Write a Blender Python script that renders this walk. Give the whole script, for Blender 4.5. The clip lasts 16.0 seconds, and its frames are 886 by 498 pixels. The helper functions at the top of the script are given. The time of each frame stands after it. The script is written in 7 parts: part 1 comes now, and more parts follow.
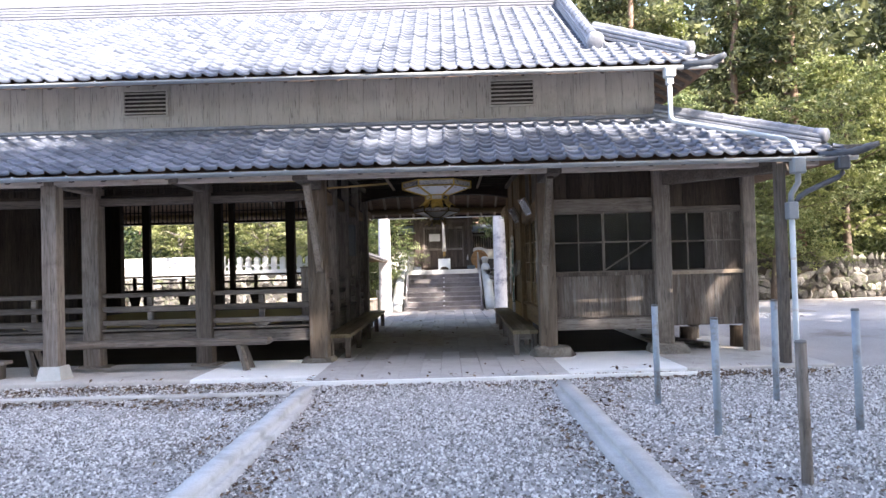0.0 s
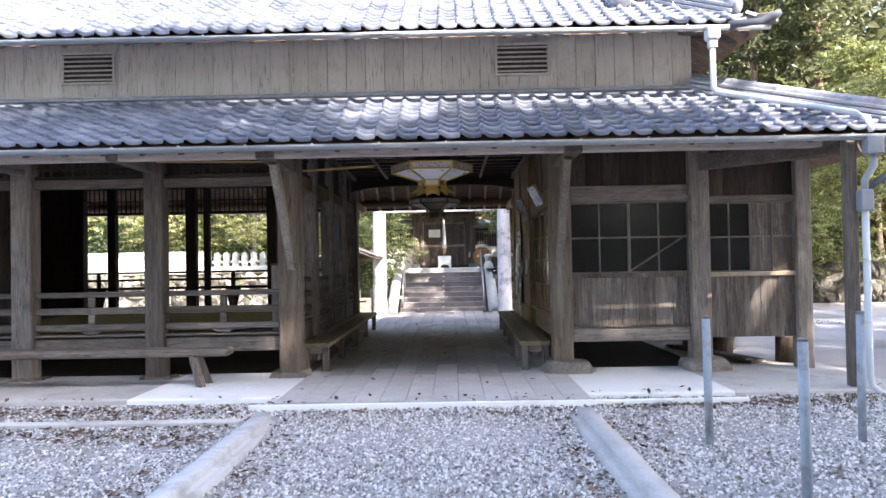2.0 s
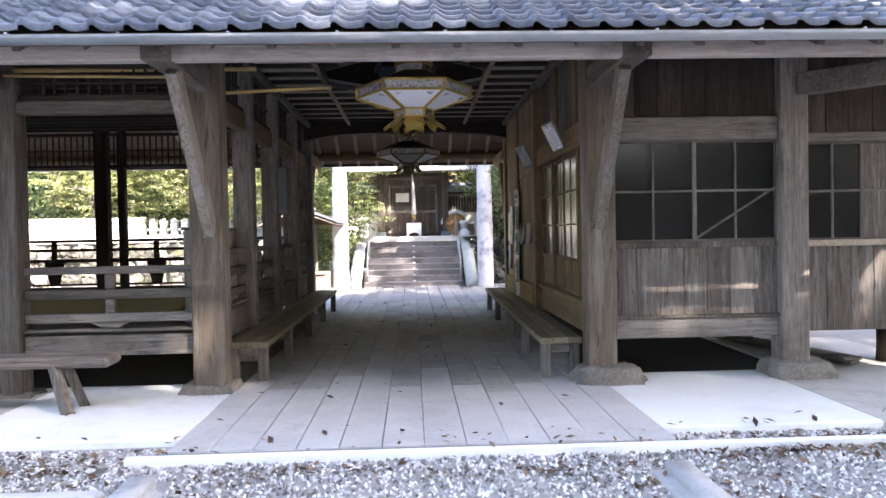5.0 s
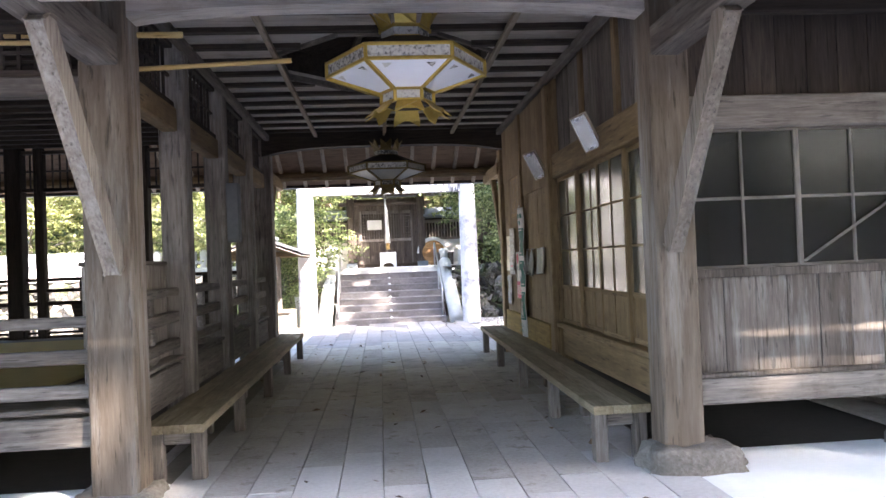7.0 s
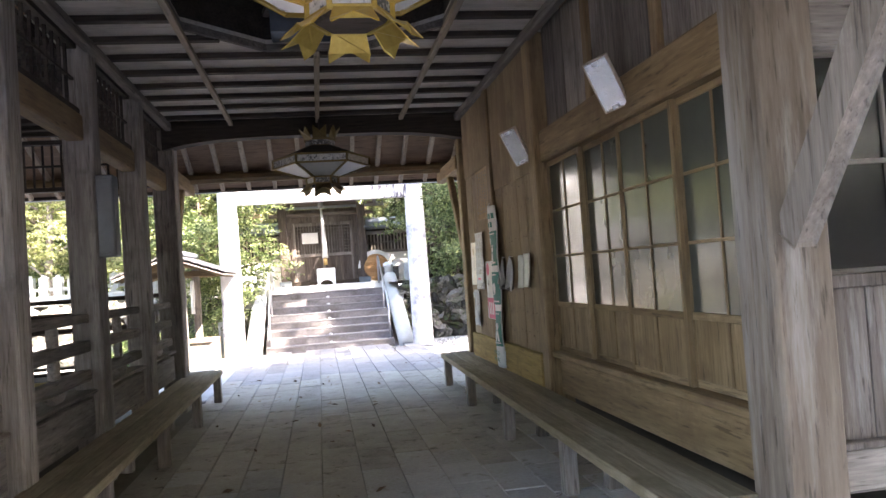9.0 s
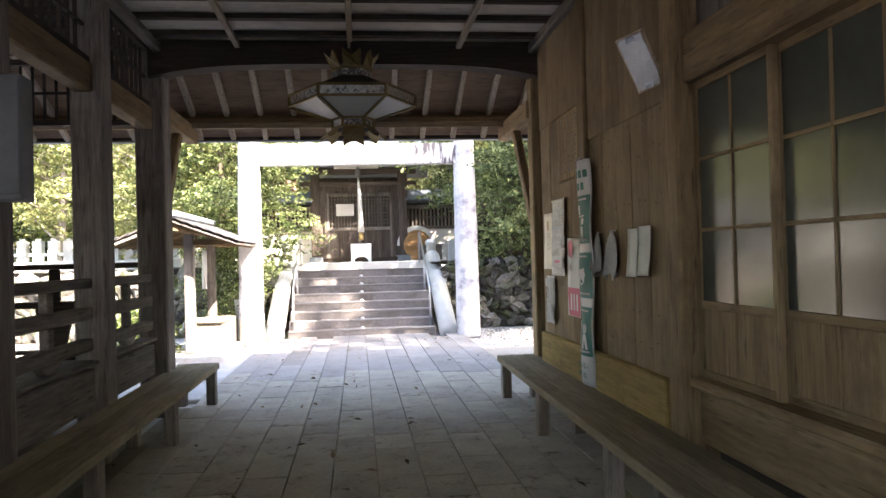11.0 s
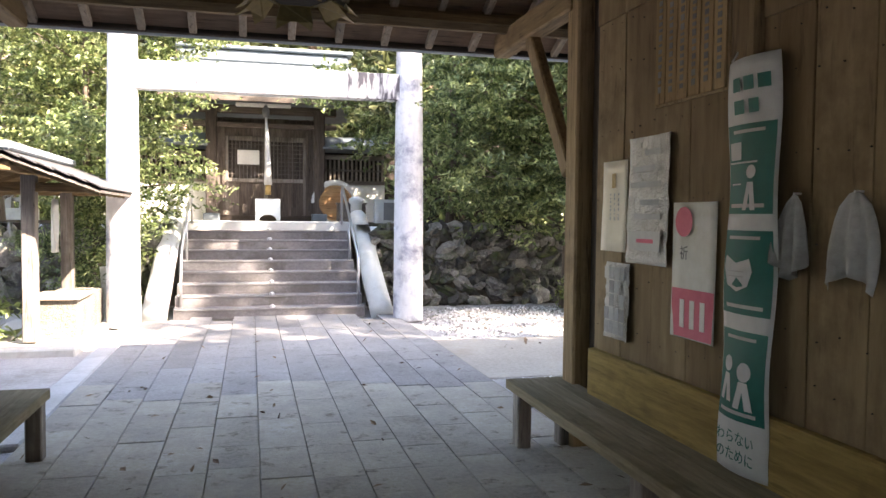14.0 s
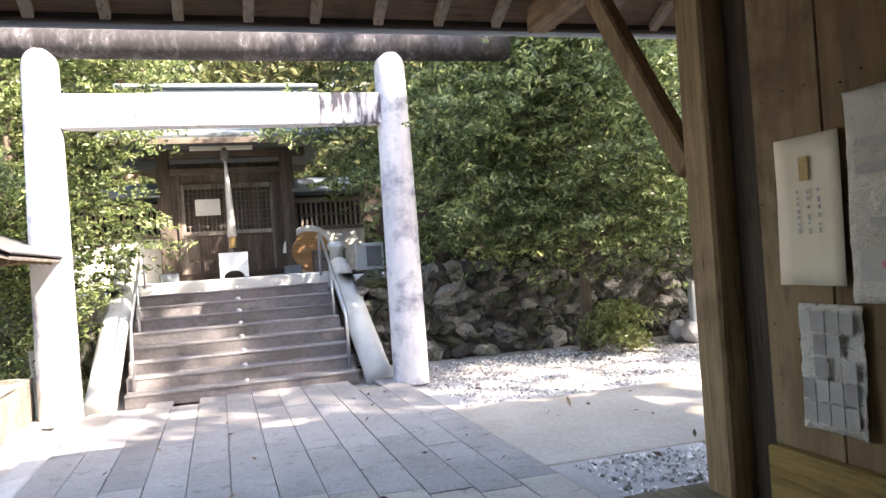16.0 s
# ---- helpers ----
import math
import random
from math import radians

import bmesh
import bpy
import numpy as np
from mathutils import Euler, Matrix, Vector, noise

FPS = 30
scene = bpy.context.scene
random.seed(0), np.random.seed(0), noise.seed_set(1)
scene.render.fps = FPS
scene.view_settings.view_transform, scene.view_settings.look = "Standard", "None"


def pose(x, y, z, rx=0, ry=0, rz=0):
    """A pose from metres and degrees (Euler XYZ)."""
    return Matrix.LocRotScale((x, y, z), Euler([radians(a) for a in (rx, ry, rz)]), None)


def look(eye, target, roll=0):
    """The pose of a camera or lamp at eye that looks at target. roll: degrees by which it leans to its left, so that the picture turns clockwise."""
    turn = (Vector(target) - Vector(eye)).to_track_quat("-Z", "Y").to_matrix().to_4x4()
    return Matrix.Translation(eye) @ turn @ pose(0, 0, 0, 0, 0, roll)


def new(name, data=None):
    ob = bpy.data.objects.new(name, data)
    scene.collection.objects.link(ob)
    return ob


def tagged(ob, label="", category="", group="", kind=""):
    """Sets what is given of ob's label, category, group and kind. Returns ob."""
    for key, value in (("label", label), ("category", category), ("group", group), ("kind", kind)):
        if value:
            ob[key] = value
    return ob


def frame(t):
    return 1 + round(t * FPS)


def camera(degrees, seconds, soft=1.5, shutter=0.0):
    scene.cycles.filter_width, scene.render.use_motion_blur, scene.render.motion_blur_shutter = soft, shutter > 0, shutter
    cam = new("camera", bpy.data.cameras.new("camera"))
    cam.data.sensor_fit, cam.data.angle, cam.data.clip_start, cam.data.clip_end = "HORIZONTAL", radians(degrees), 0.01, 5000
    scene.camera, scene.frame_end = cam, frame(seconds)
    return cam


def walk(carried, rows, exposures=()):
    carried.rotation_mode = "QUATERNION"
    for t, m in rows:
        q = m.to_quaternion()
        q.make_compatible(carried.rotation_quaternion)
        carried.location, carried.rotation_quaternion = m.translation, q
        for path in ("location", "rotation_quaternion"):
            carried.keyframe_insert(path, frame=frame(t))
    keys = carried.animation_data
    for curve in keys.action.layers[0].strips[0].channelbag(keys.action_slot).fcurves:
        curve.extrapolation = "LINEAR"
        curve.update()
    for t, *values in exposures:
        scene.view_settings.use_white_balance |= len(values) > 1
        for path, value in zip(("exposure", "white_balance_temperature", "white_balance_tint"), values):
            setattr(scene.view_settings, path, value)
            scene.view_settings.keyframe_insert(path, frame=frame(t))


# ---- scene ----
cam = camera(60.8, 16.0)
METRES, EYE, TILT, LEAN, TURN = 16.1, 1.5, 0.0, 0.0, 0.4
ROWS = [
    (0.0, 0.0, 0.0, 0.0, 0.04, 1.27, 1.59),
    (0.5, 0.0025, 0.0264, -0.0022, -0.27, 0.31, 1.49),
    (1.0, 0.0057, 0.0569, -0.0004, -0.17, -1.07, 1.44),
    (1.5, 0.0046, 0.0879, 0.0004, -0.43, -0.09, 1.28),
    (2.0, 0.0062, 0.1169, 0.0001, 0.26, 1.1, 1.06),
    (2.5, 0.0058, 0.1479, -0.0023, -0.68, 0.36, 1.49),
    (3.0, 0.0058, 0.1793, -0.0021, -0.78, -1.12, 1.11),
    (3.5, 0.0027, 0.2092, -0.0016, -1.16, -1.01, 1.1),
    (4.0, -0.0016, 0.2416, -0.0022, -1.75, -1.36, 1.07),
    (6.5, -0.0197, 0.4082, -0.0027, -4.23, 0.0, 1.81),
    (7.0, -0.0219, 0.4401, -0.0025, -5.14, 0.9, 2.32),
    (7.5, -0.0249, 0.4725, -0.0017, -6.5, 1.2, 2.6),
    (8.0, -0.024, 0.5042, -0.003, -8.27, -0.2, 3.16),
    (8.5, -0.0193, 0.5365, -0.0019, -9.24, 1.16, 3.93),
    (9.0, -0.0192, 0.5685, -0.0029, -9.76, 1.77, 3.96),
    (9.5, -0.0175, 0.5988, -0.0052, -9.18, 2.74, 3.98),
    (10.0, -0.0149, 0.6338, -0.0065, -8.13, 1.14, 2.99),
    (12.5, -0.0061, 0.7981, -0.0016, -6.9, -0.04, 0.45),
    (13.0, -0.0102, 0.8274, -0.001, -8.33, -1.02, -0.54),
    (13.5, -0.0166, 0.8544, -0.0009, -11.26, -1.24, -0.72),
    (14.0, -0.0238, 0.8792, -0.0023, -14.64, -2.46, -0.57),
    (14.5, -0.0276, 0.9105, -0.0027, -18.65, -3.41, 0.19),
    (15.0, -0.0275, 0.9377, -0.0024, -23.01, -2.78, 1.2),
    (15.5, -0.0275, 0.9625, -0.0018, -19.69, -0.89, 2.56),
    (16.0, -0.0194, 0.9887, -0.0023, -16.98, 0.54, 4.0),
]
walk(cam, [(t, pose(0, 0, EYE, TILT, LEAN, TURN) @ pose(METRES * x, METRES * y, METRES * z, 90 + pitch, roll, yaw)) for t, x, y, z, yaw, pitch, roll in ROWS],
     [(0.0, 2.6, 6980, 18), (1.0, 2.72, 6980, 18), (2.0, 2.82, 6980, 18), (4.0, 3.03, 6950, 18), (6.5, 3.58, 6950, 18), (8.0, 4.05, 7050, 18), (9.0, 4.0, 7150, 18), (10.2, 3.82, 7400, 17),
      (12.5, 3.36, 7550, 17), (14.0, 3.32, 7600, 17), (15.0, 3.38, 7550, 17), (16.0, 3.12, 7400, 17)])


# ---- world, sun, exposure ----
SUN_FROM = Vector((0.52, -0.55, 0.66)).normalized()
world = bpy.data.worlds.new("world")
scene.world = world
world.use_nodes = True
wn = world.node_tree
sky = wn.nodes.new("ShaderNodeTexSky")
sky.sky_type, sky.sun_disc = "NISHITA", False
sky.sun_elevation = math.asin(SUN_FROM.z)
sky.sun_rotation = math.atan2(SUN_FROM.x, SUN_FROM.y)
sky.air_density, sky.dust_density, sky.ozone_density = 1.0, 1.5, 1.0
wn.links.new(sky.outputs[0], wn.nodes["Background"].inputs[0])
wn.nodes["Background"].inputs[1].default_value = 0.15
sun = new("sun", bpy.data.lights.new("sun", "SUN"))
sun.data.energy, sun.data.angle, sun.data.color = 3.9, radians(0.6), (1.0, 0.95, 0.87)
sun.matrix_world = look((0, 0, 0), tuple(-SUN_FROM))


# ---- materials ----
def material(name, base, rough=0.8, metal=0.0, spec=0.3):
    m = bpy.data.materials.new(name)
    m.use_nodes = True
    b = m.node_tree.nodes["Principled BSDF"]
    b.inputs["Base Color"].default_value = (*base, 1)
    b.inputs["Roughness"].default_value = rough
    b.inputs["Metallic"].default_value = metal
    b.inputs["Specular IOR Level"].default_value = spec
    return m, m.node_tree, b


def surface(name, stops, scale=(1, 1, 1), big=0.6, fine=12.0, rough=0.8, bump=0.3, metal=0.0, spec=0.3, vary=0.25, island=False,
            stain=None, stain_scale=1.2, stain_at=(0.5, 0.65), dist=0.01, grain_stain=False, cracks=0.0):
    """Two scales of noise through a colour ramp, a random shift of tone per piece, an optional stain, and relief."""
    m, t, b = material(name, stops[0][1], rough, metal, spec)
    n, l = t.nodes, t.links
    co = n.new("ShaderNodeTexCoord")
    info = n.new("ShaderNodeObjectInfo")
    geo = n.new("ShaderNodeNewGeometry")
    rnd = geo.outputs["Random Per Island"] if island else info.outputs["Random"]
    off = n.new("ShaderNodeVectorMath")
    off.operation = "MULTIPLY_ADD"
    comb = n.new("ShaderNodeCombineXYZ")
    for i in range(3):
        l.new(rnd, comb.inputs[i])
    l.new(comb.outputs[0], off.inputs[0])
    off.inputs[1].default_value = (17.3, 11.7, 23.1)
    l.new(co.outputs["Object"], off.inputs[2])
    mp = n.new("ShaderNodeMapping")
    mp.inputs["Scale"].default_value = scale
    l.new(off.outputs[0], mp.inputs["Vector"])
    a = n.new("ShaderNodeTexNoise")
    a.inputs["Scale"].default_value, a.inputs["Detail"].default_value = big, 5
    f = n.new("ShaderNodeTexNoise")
    f.inputs["Scale"].default_value, f.inputs["Detail"].default_value, f.inputs["Roughness"].default_value = fine, 6, 0.65
    l.new(mp.outputs[0], a.inputs["Vector"])
    l.new(mp.outputs[0], f.inputs["Vector"])
    mix = n.new("ShaderNodeMix")
    mix.inputs[0].default_value = 0.55
    l.new(a.outputs[0], mix.inputs[2])
    l.new(f.outputs[0], mix.inputs[3])
    shift = n.new("ShaderNodeMath")
    shift.operation = "MULTIPLY_ADD"
    l.new(rnd, shift.inputs[0])
    shift.inputs[1].default_value = vary
    sub = n.new("ShaderNodeMath")
    sub.operation = "SUBTRACT"
    l.new(mix.outputs[0], sub.inputs[0])
    sub.inputs[1].default_value = vary / 2
    l.new(sub.outputs[0], shift.inputs[2])
    ramp = n.new("ShaderNodeValToRGB")
    while len(ramp.color_ramp.elements) < len(stops):
        ramp.color_ramp.elements.new(0.5)
    for e, (p, c) in zip(ramp.color_ramp.elements, stops):
        e.position, e.color = p, (*c, 1)
    l.new(shift.outputs[0], ramp.inputs[0])
    col = ramp.outputs[0]
    if stain:
        s = n.new("ShaderNodeTexNoise")
        s.inputs["Scale"].default_value, s.inputs["Detail"].default_value, s.inputs["Roughness"].default_value = stain_scale, 7, 0.7
        l.new((mp if grain_stain else off).outputs[0], s.inputs["Vector"])
        sr = n.new("ShaderNodeMapRange")
        sr.inputs[1].default_value, sr.inputs[2].default_value = stain_at
        l.new(s.outputs[0], sr.inputs[0])
        sm = n.new("ShaderNodeMix")
        sm.data_type = "RGBA"
        l.new(sr.outputs[0], sm.inputs[0])
        l.new(col, sm.inputs[6])
        sm.inputs[7].default_value = (*stain, 1)
        col = sm.outputs[2]
    height = f.outputs[0]
    if cracks:
        # long dark drying cracks along the grain
        ck = n.new("ShaderNodeTexNoise")
        ck.inputs["Scale"].default_value, ck.inputs["Detail"].default_value, ck.inputs["Roughness"].default_value = 5.5, 4, 0.6
        l.new(mp.outputs[0], ck.inputs["Vector"])
        cr = n.new("ShaderNodeMapRange")
        cr.inputs[1].default_value, cr.inputs[2].default_value, cr.inputs[3].default_value, cr.inputs[4].default_value = 0.33, 0.42, 1.0 - cracks, 1.0
        l.new(ck.outputs[0], cr.inputs[0])
        cm = n.new("ShaderNodeVectorMath")
        cm.operation = "SCALE"
        l.new(col, cm.inputs[0])
        l.new(cr.outputs[0], cm.inputs["Scale"])
        col = cm.outputs[0]
        hm = n.new("ShaderNodeMath")
        hm.operation = "MULTIPLY"
        l.new(height, hm.inputs[0])
        l.new(cr.outputs[0], hm.inputs[1])
        height = hm.outputs[0]
    l.new(col, b.inputs["Base Color"])
    rr = n.new("ShaderNodeMapRange")
    rr.inputs[3].default_value, rr.inputs[4].default_value = max(rough - 0.12, 0.02), min(rough + 0.12, 1)
    l.new(f.outputs[0], rr.inputs[0])
    l.new(rr.outputs[0], b.inputs["Roughness"])
    bp = n.new("ShaderNodeBump")
    bp.inputs["Strength"].default_value, bp.inputs["Distance"].default_value = bump, dist
    l.new(height, bp.inputs["Height"])
    l.new(bp.outputs[0], b.inputs["Normal"])
    return m


def wood(name, dark, mid, light, along="z", stain=None, rough=0.8, bump=0.5, island=False, cracks=0.5):
    sc = {"x": (0.7, 9, 9), "y": (9, 0.7, 9), "z": (9, 9, 0.7)}[along]
    return surface(name, ((0.3, dark), (0.5, mid), (0.68, light)), sc, 0.7, 5.0, rough, bump, spec=0.2, vary=0.2, island=island,
                   stain=stain, stain_scale=2.2, stain_at=(0.52, 0.75), dist=0.006, cracks=cracks)


OLD = ((0.072, 0.06, 0.051), (0.162, 0.14, 0.122), (0.29, 0.258, 0.23))
WX, WY, WZ = (wood("weathered_wood_" + a, *OLD, along=a, stain=(0.095, 0.078, 0.064)) for a in "xyz")
GATE_X, GATE_Y, GATE_Z = (wood("dark_gate_wood_" + a, (0.045, 0.035, 0.03), (0.1, 0.08, 0.068), (0.175, 0.146, 0.125), along=a, stain=(0.07, 0.052, 0.042)) for a in "xyz")
BROWN = ((0.112, 0.072, 0.036), (0.212, 0.145, 0.076), (0.32, 0.23, 0.134))
BX, BY, BZ = (wood("brown_wood_" + a, *BROWN, along=a, stain=(0.12, 0.075, 0.042), rough=0.7) for a in "xyz")
BOARDING = surface("stained_wall_boarding", ((0.3, (0.118, 0.076, 0.038)), (0.5, (0.192, 0.133, 0.073)), (0.7, (0.27, 0.2, 0.118))), (4, 4, 0.6), 0.9, 4.5, 0.75, 0.35, spec=0.2, vary=0.14,
                   stain=(0.105, 0.068, 0.036), stain_scale=1.6, stain_at=(0.5, 0.72), dist=0.005, cracks=0.25)
NAIL = surface("rusty_nail", ((0.3, (0.02, 0.016, 0.013)), (0.7, (0.05, 0.038, 0.03))), big=8, fine=30, rough=0.8)
BOARD = wood("bleached_board", (0.06, 0.048, 0.04), (0.14, 0.118, 0.102), (0.36, 0.325, 0.298), "z", stain=(0.06, 0.044, 0.033), bump=0.8)
STRUT = wood("bleached_strut", (0.13, 0.108, 0.088), (0.24, 0.205, 0.175), (0.38, 0.34, 0.3), "z", stain=(0.12, 0.095, 0.075), bump=0.6)
SKIRT = wood("yellowish_skirting", (0.17, 0.11, 0.035), (0.29, 0.2, 0.07), (0.39, 0.285, 0.12), "y", stain=(0.13, 0.085, 0.03), cracks=0.3)
BENCH = wood("worn_bench_wood", (0.135, 0.107, 0.064), (0.24, 0.2, 0.132), (0.355, 0.305, 0.222), "y", stain=(0.145, 0.115, 0.066), cracks=0.25)
NOSING = surface("worn_step_edge", ((0.3, (0.15, 0.142, 0.143)), (0.7, (0.26, 0.25, 0.25))), big=3, fine=18, rough=0.85, bump=0.4)
CEIL = wood("ceiling_board", (0.34, 0.3, 0.26), (0.52, 0.465, 0.415), (0.64, 0.585, 0.53), "x", stain=(0.27, 0.22, 0.18), cracks=0.25)
PEEL = surface("peeling_board", ((0.3, (0.075, 0.06, 0.05)), (0.5, (0.14, 0.118, 0.102)), (0.68, (0.22, 0.19, 0.165))), (9, 9, 0.9), 0.7, 3.5, 0.85, 0.8, spec=0.15, vary=0.2,
               stain=(0.25, 0.235, 0.22), stain_scale=1.5, stain_at=(0.5, 0.68), dist=0.006, grain_stain=True, cracks=0.55)
PEELPOST = surface("peeling_post", ((0.3, (0.085, 0.065, 0.048)), (0.5, (0.162, 0.129, 0.1)), (0.68, (0.25, 0.207, 0.168))), (7, 7, 0.7), 0.7, 3.5, 0.8, 0.6, spec=0.15, vary=0.1,
                   stain=(0.26, 0.235, 0.212), stain_scale=0.6, stain_at=(0.5, 0.64), dist=0.006, grain_stain=True, cracks=0.5)
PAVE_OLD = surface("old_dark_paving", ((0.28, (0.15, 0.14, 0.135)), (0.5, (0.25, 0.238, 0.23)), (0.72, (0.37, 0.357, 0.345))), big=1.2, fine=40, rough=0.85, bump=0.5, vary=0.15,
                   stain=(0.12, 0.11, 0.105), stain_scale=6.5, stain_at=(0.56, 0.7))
GREYBOARD = wood("grey_painted_board", (0.4, 0.38, 0.345), (0.48, 0.46, 0.42), (0.54, 0.52, 0.48), "z", stain=(0.36, 0.34, 0.31), bump=0.2)
# dark timber tone; also paints in the shade of recesses, battens and inner hall
DARKX, DARKY, DARKZ = (wood("dark_and_shade_wood_" + a, (0.02, 0.015, 0.012), (0.045, 0.034, 0.027), (0.085, 0.066, 0.052), a) for a in "xyz")
PALE = wood("pale_rafter_wood", (0.24, 0.19, 0.14), (0.36, 0.29, 0.22), (0.48, 0.4, 0.32), "y")
PLANK = wood("roof_plank", (0.16, 0.1, 0.065), (0.25, 0.165, 0.11), (0.33, 0.23, 0.16), "x", stain=(0.14, 0.09, 0.06))
BAMBOO = wood("dry_bamboo", (0.3, 0.19, 0.07), (0.42, 0.28, 0.11), (0.5, 0.36, 0.16), "x", rough=0.45)
TILE = surface("glazed_roof_tile", ((0.3, (0.07, 0.085, 0.115)), (0.5, (0.128, 0.15, 0.196)), (0.7, (0.215, 0.243, 0.3))), big=4, fine=30, rough=0.38,
               bump=0.14, spec=0.45, vary=0.3, stain=(0.17, 0.165, 0.15), stain_scale=6, stain_at=(0.62, 0.78))
TILE_FAR = surface("glazed_roof_tile_joined", ((0.3, (0.07, 0.085, 0.115)), (0.5, (0.128, 0.15, 0.196)), (0.7, (0.215, 0.243, 0.3))), big=4, fine=30,
                   rough=0.38, bump=0.14, spec=0.45, vary=0.3, island=True, stain=(0.17, 0.165, 0.15), stain_scale=6, stain_at=(0.62, 0.78))
RIDGE = surface("ridge_tile", ((0.3, (0.13, 0.14, 0.165)), (0.55, (0.21, 0.225, 0.26)), (0.7, (0.3, 0.32, 0.36))), big=3, fine=25, rough=0.4, bump=0.15, spec=0.5)
GRAVEL = surface("gravel_bed", ((0.3, (0.29, 0.273, 0.26)), (0.5, (0.43, 0.41, 0.397)), (0.7, (0.57, 0.55, 0.535))), big=0.35, fine=48, rough=0.9, bump=1.0, vary=0,
                 stain=(0.22, 0.18, 0.145), stain_scale=0.5, stain_at=(0.56, 0.72), dist=0.03)
STONES = surface("gravel_stones", ((0.25, (0.2, 0.187, 0.172)), (0.5, (0.52, 0.497, 0.475)), (0.75, (0.84, 0.82, 0.795))), big=2, fine=60, rough=0.85, bump=0.3,
                 vary=0.75, island=True)
CONCRETE = surface("grey_concrete", ((0.3, (0.44, 0.42, 0.39)), (0.5, (0.53, 0.515, 0.485)), (0.7, (0.6, 0.585, 0.56))), big=0.8, fine=22, rough=0.85, bump=0.2,
                   stain=(0.38, 0.355, 0.32), stain_scale=1.3)
NEWCONC = surface("new_pale_concrete", ((0.3, (0.76, 0.78, 0.77)), (0.6, (0.82, 0.84, 0.83))), big=0.6, fine=18, rough=0.8, bump=0.08, stain=(0.7, 0.71, 0.69))
KERB = surface("granite_kerb", ((0.3, (0.34, 0.33, 0.32)), (0.5, (0.47, 0.458, 0.445)), (0.7, (0.6, 0.59, 0.58))), big=1.5, fine=60, rough=0.85, bump=0.25,
               stain=(0.38, 0.365, 0.345), stain_scale=2.5)
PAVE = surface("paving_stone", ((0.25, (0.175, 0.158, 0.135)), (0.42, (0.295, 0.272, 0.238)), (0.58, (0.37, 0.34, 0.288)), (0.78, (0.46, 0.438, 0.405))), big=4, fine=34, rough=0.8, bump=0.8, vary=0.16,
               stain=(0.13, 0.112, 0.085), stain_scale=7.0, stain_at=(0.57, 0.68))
# front paving: daylight at the passage mouth painted in as paler colour, plus dust
PAVE_PALE = surface("lit_dusty_paving", ((0.28, (0.37, 0.365, 0.358)), (0.5, (0.475, 0.47, 0.462)), (0.72, (0.565, 0.56, 0.552))), big=2.5, fine=34, rough=0.8, bump=0.3, vary=0.12,
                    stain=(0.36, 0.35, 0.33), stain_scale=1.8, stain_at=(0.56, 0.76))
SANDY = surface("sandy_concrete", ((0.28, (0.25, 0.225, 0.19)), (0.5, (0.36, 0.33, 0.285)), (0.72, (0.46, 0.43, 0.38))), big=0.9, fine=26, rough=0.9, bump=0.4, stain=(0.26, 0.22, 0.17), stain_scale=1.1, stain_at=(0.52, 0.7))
# in-between tone, half of the painted daylight falloff
PAVE_MID = surface("half_lit_paving", ((0.28, (0.27, 0.258, 0.24)), (0.5, (0.385, 0.37, 0.348)), (0.72, (0.48, 0.466, 0.445))), big=3, fine=34, rough=0.8, bump=0.6, vary=0.14,
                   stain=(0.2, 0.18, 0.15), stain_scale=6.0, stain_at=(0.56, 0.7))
JOINT = surface("paving_joint", ((0.3, (0.15, 0.135, 0.11)), (0.7, (0.25, 0.23, 0.195))), big=3, fine=30, rough=0.95)
STEP = surface("step_stone", ((0.28, (0.1, 0.092, 0.093)), (0.5, (0.165, 0.153, 0.155)), (0.72, (0.25, 0.236, 0.235))), (1, 1, 1.5), 1.5, 22, rough=0.85, bump=0.5,
               stain=(0.12, 0.11, 0.1), stain_scale=2)
PALESTONE = surface("pale_stone", ((0.3, (0.48, 0.5, 0.49)), (0.6, (0.58, 0.6, 0.59))), big=2, fine=40, rough=0.75, bump=0.1, stain=(0.42, 0.42, 0.4))
TORII = surface("torii_concrete", ((0.3, (0.4, 0.4, 0.42)), (0.5, (0.52, 0.52, 0.54)), (0.7, (0.62, 0.62, 0.63))), (1, 1, 0.6), 1.2, 14, rough=0.8, bump=0.15,
                stain=(0.2, 0.2, 0.25), stain_scale=2.4, stain_at=(0.5, 0.66))
TORII_BEAM = surface("streaked_torii_concrete", ((0.3, (0.5, 0.5, 0.52)), (0.5, (0.6, 0.6, 0.61)), (0.7, (0.66, 0.66, 0.67))), (1, 1, 0.4), 1.2, 14, rough=0.8, bump=0.15,
                     stain=(0.3, 0.295, 0.31), stain_scale=1.6, stain_at=(0.58, 0.7))
_t = TORII_BEAM.node_tree
_co, _sep, _nz = _t.nodes.new("ShaderNodeTexCoord"), _t.nodes.new("ShaderNodeSeparateXYZ"), _t.nodes.new("ShaderNodeTexNoise")
_mp = _t.nodes.new("ShaderNodeMapping")
_mp.inputs["Scale"].default_value = (9.0, 9.0, 2.2)
_nz.inputs["Scale"].default_value, _nz.inputs["Detail"].default_value = 1.5, 6
_t.links.new(_co.outputs["Object"], _mp.inputs["Vector"])
_t.links.new(_mp.outputs[0], _nz.inputs["Vector"])
_t.links.new(_co.outputs["Object"], _sep.inputs[0])
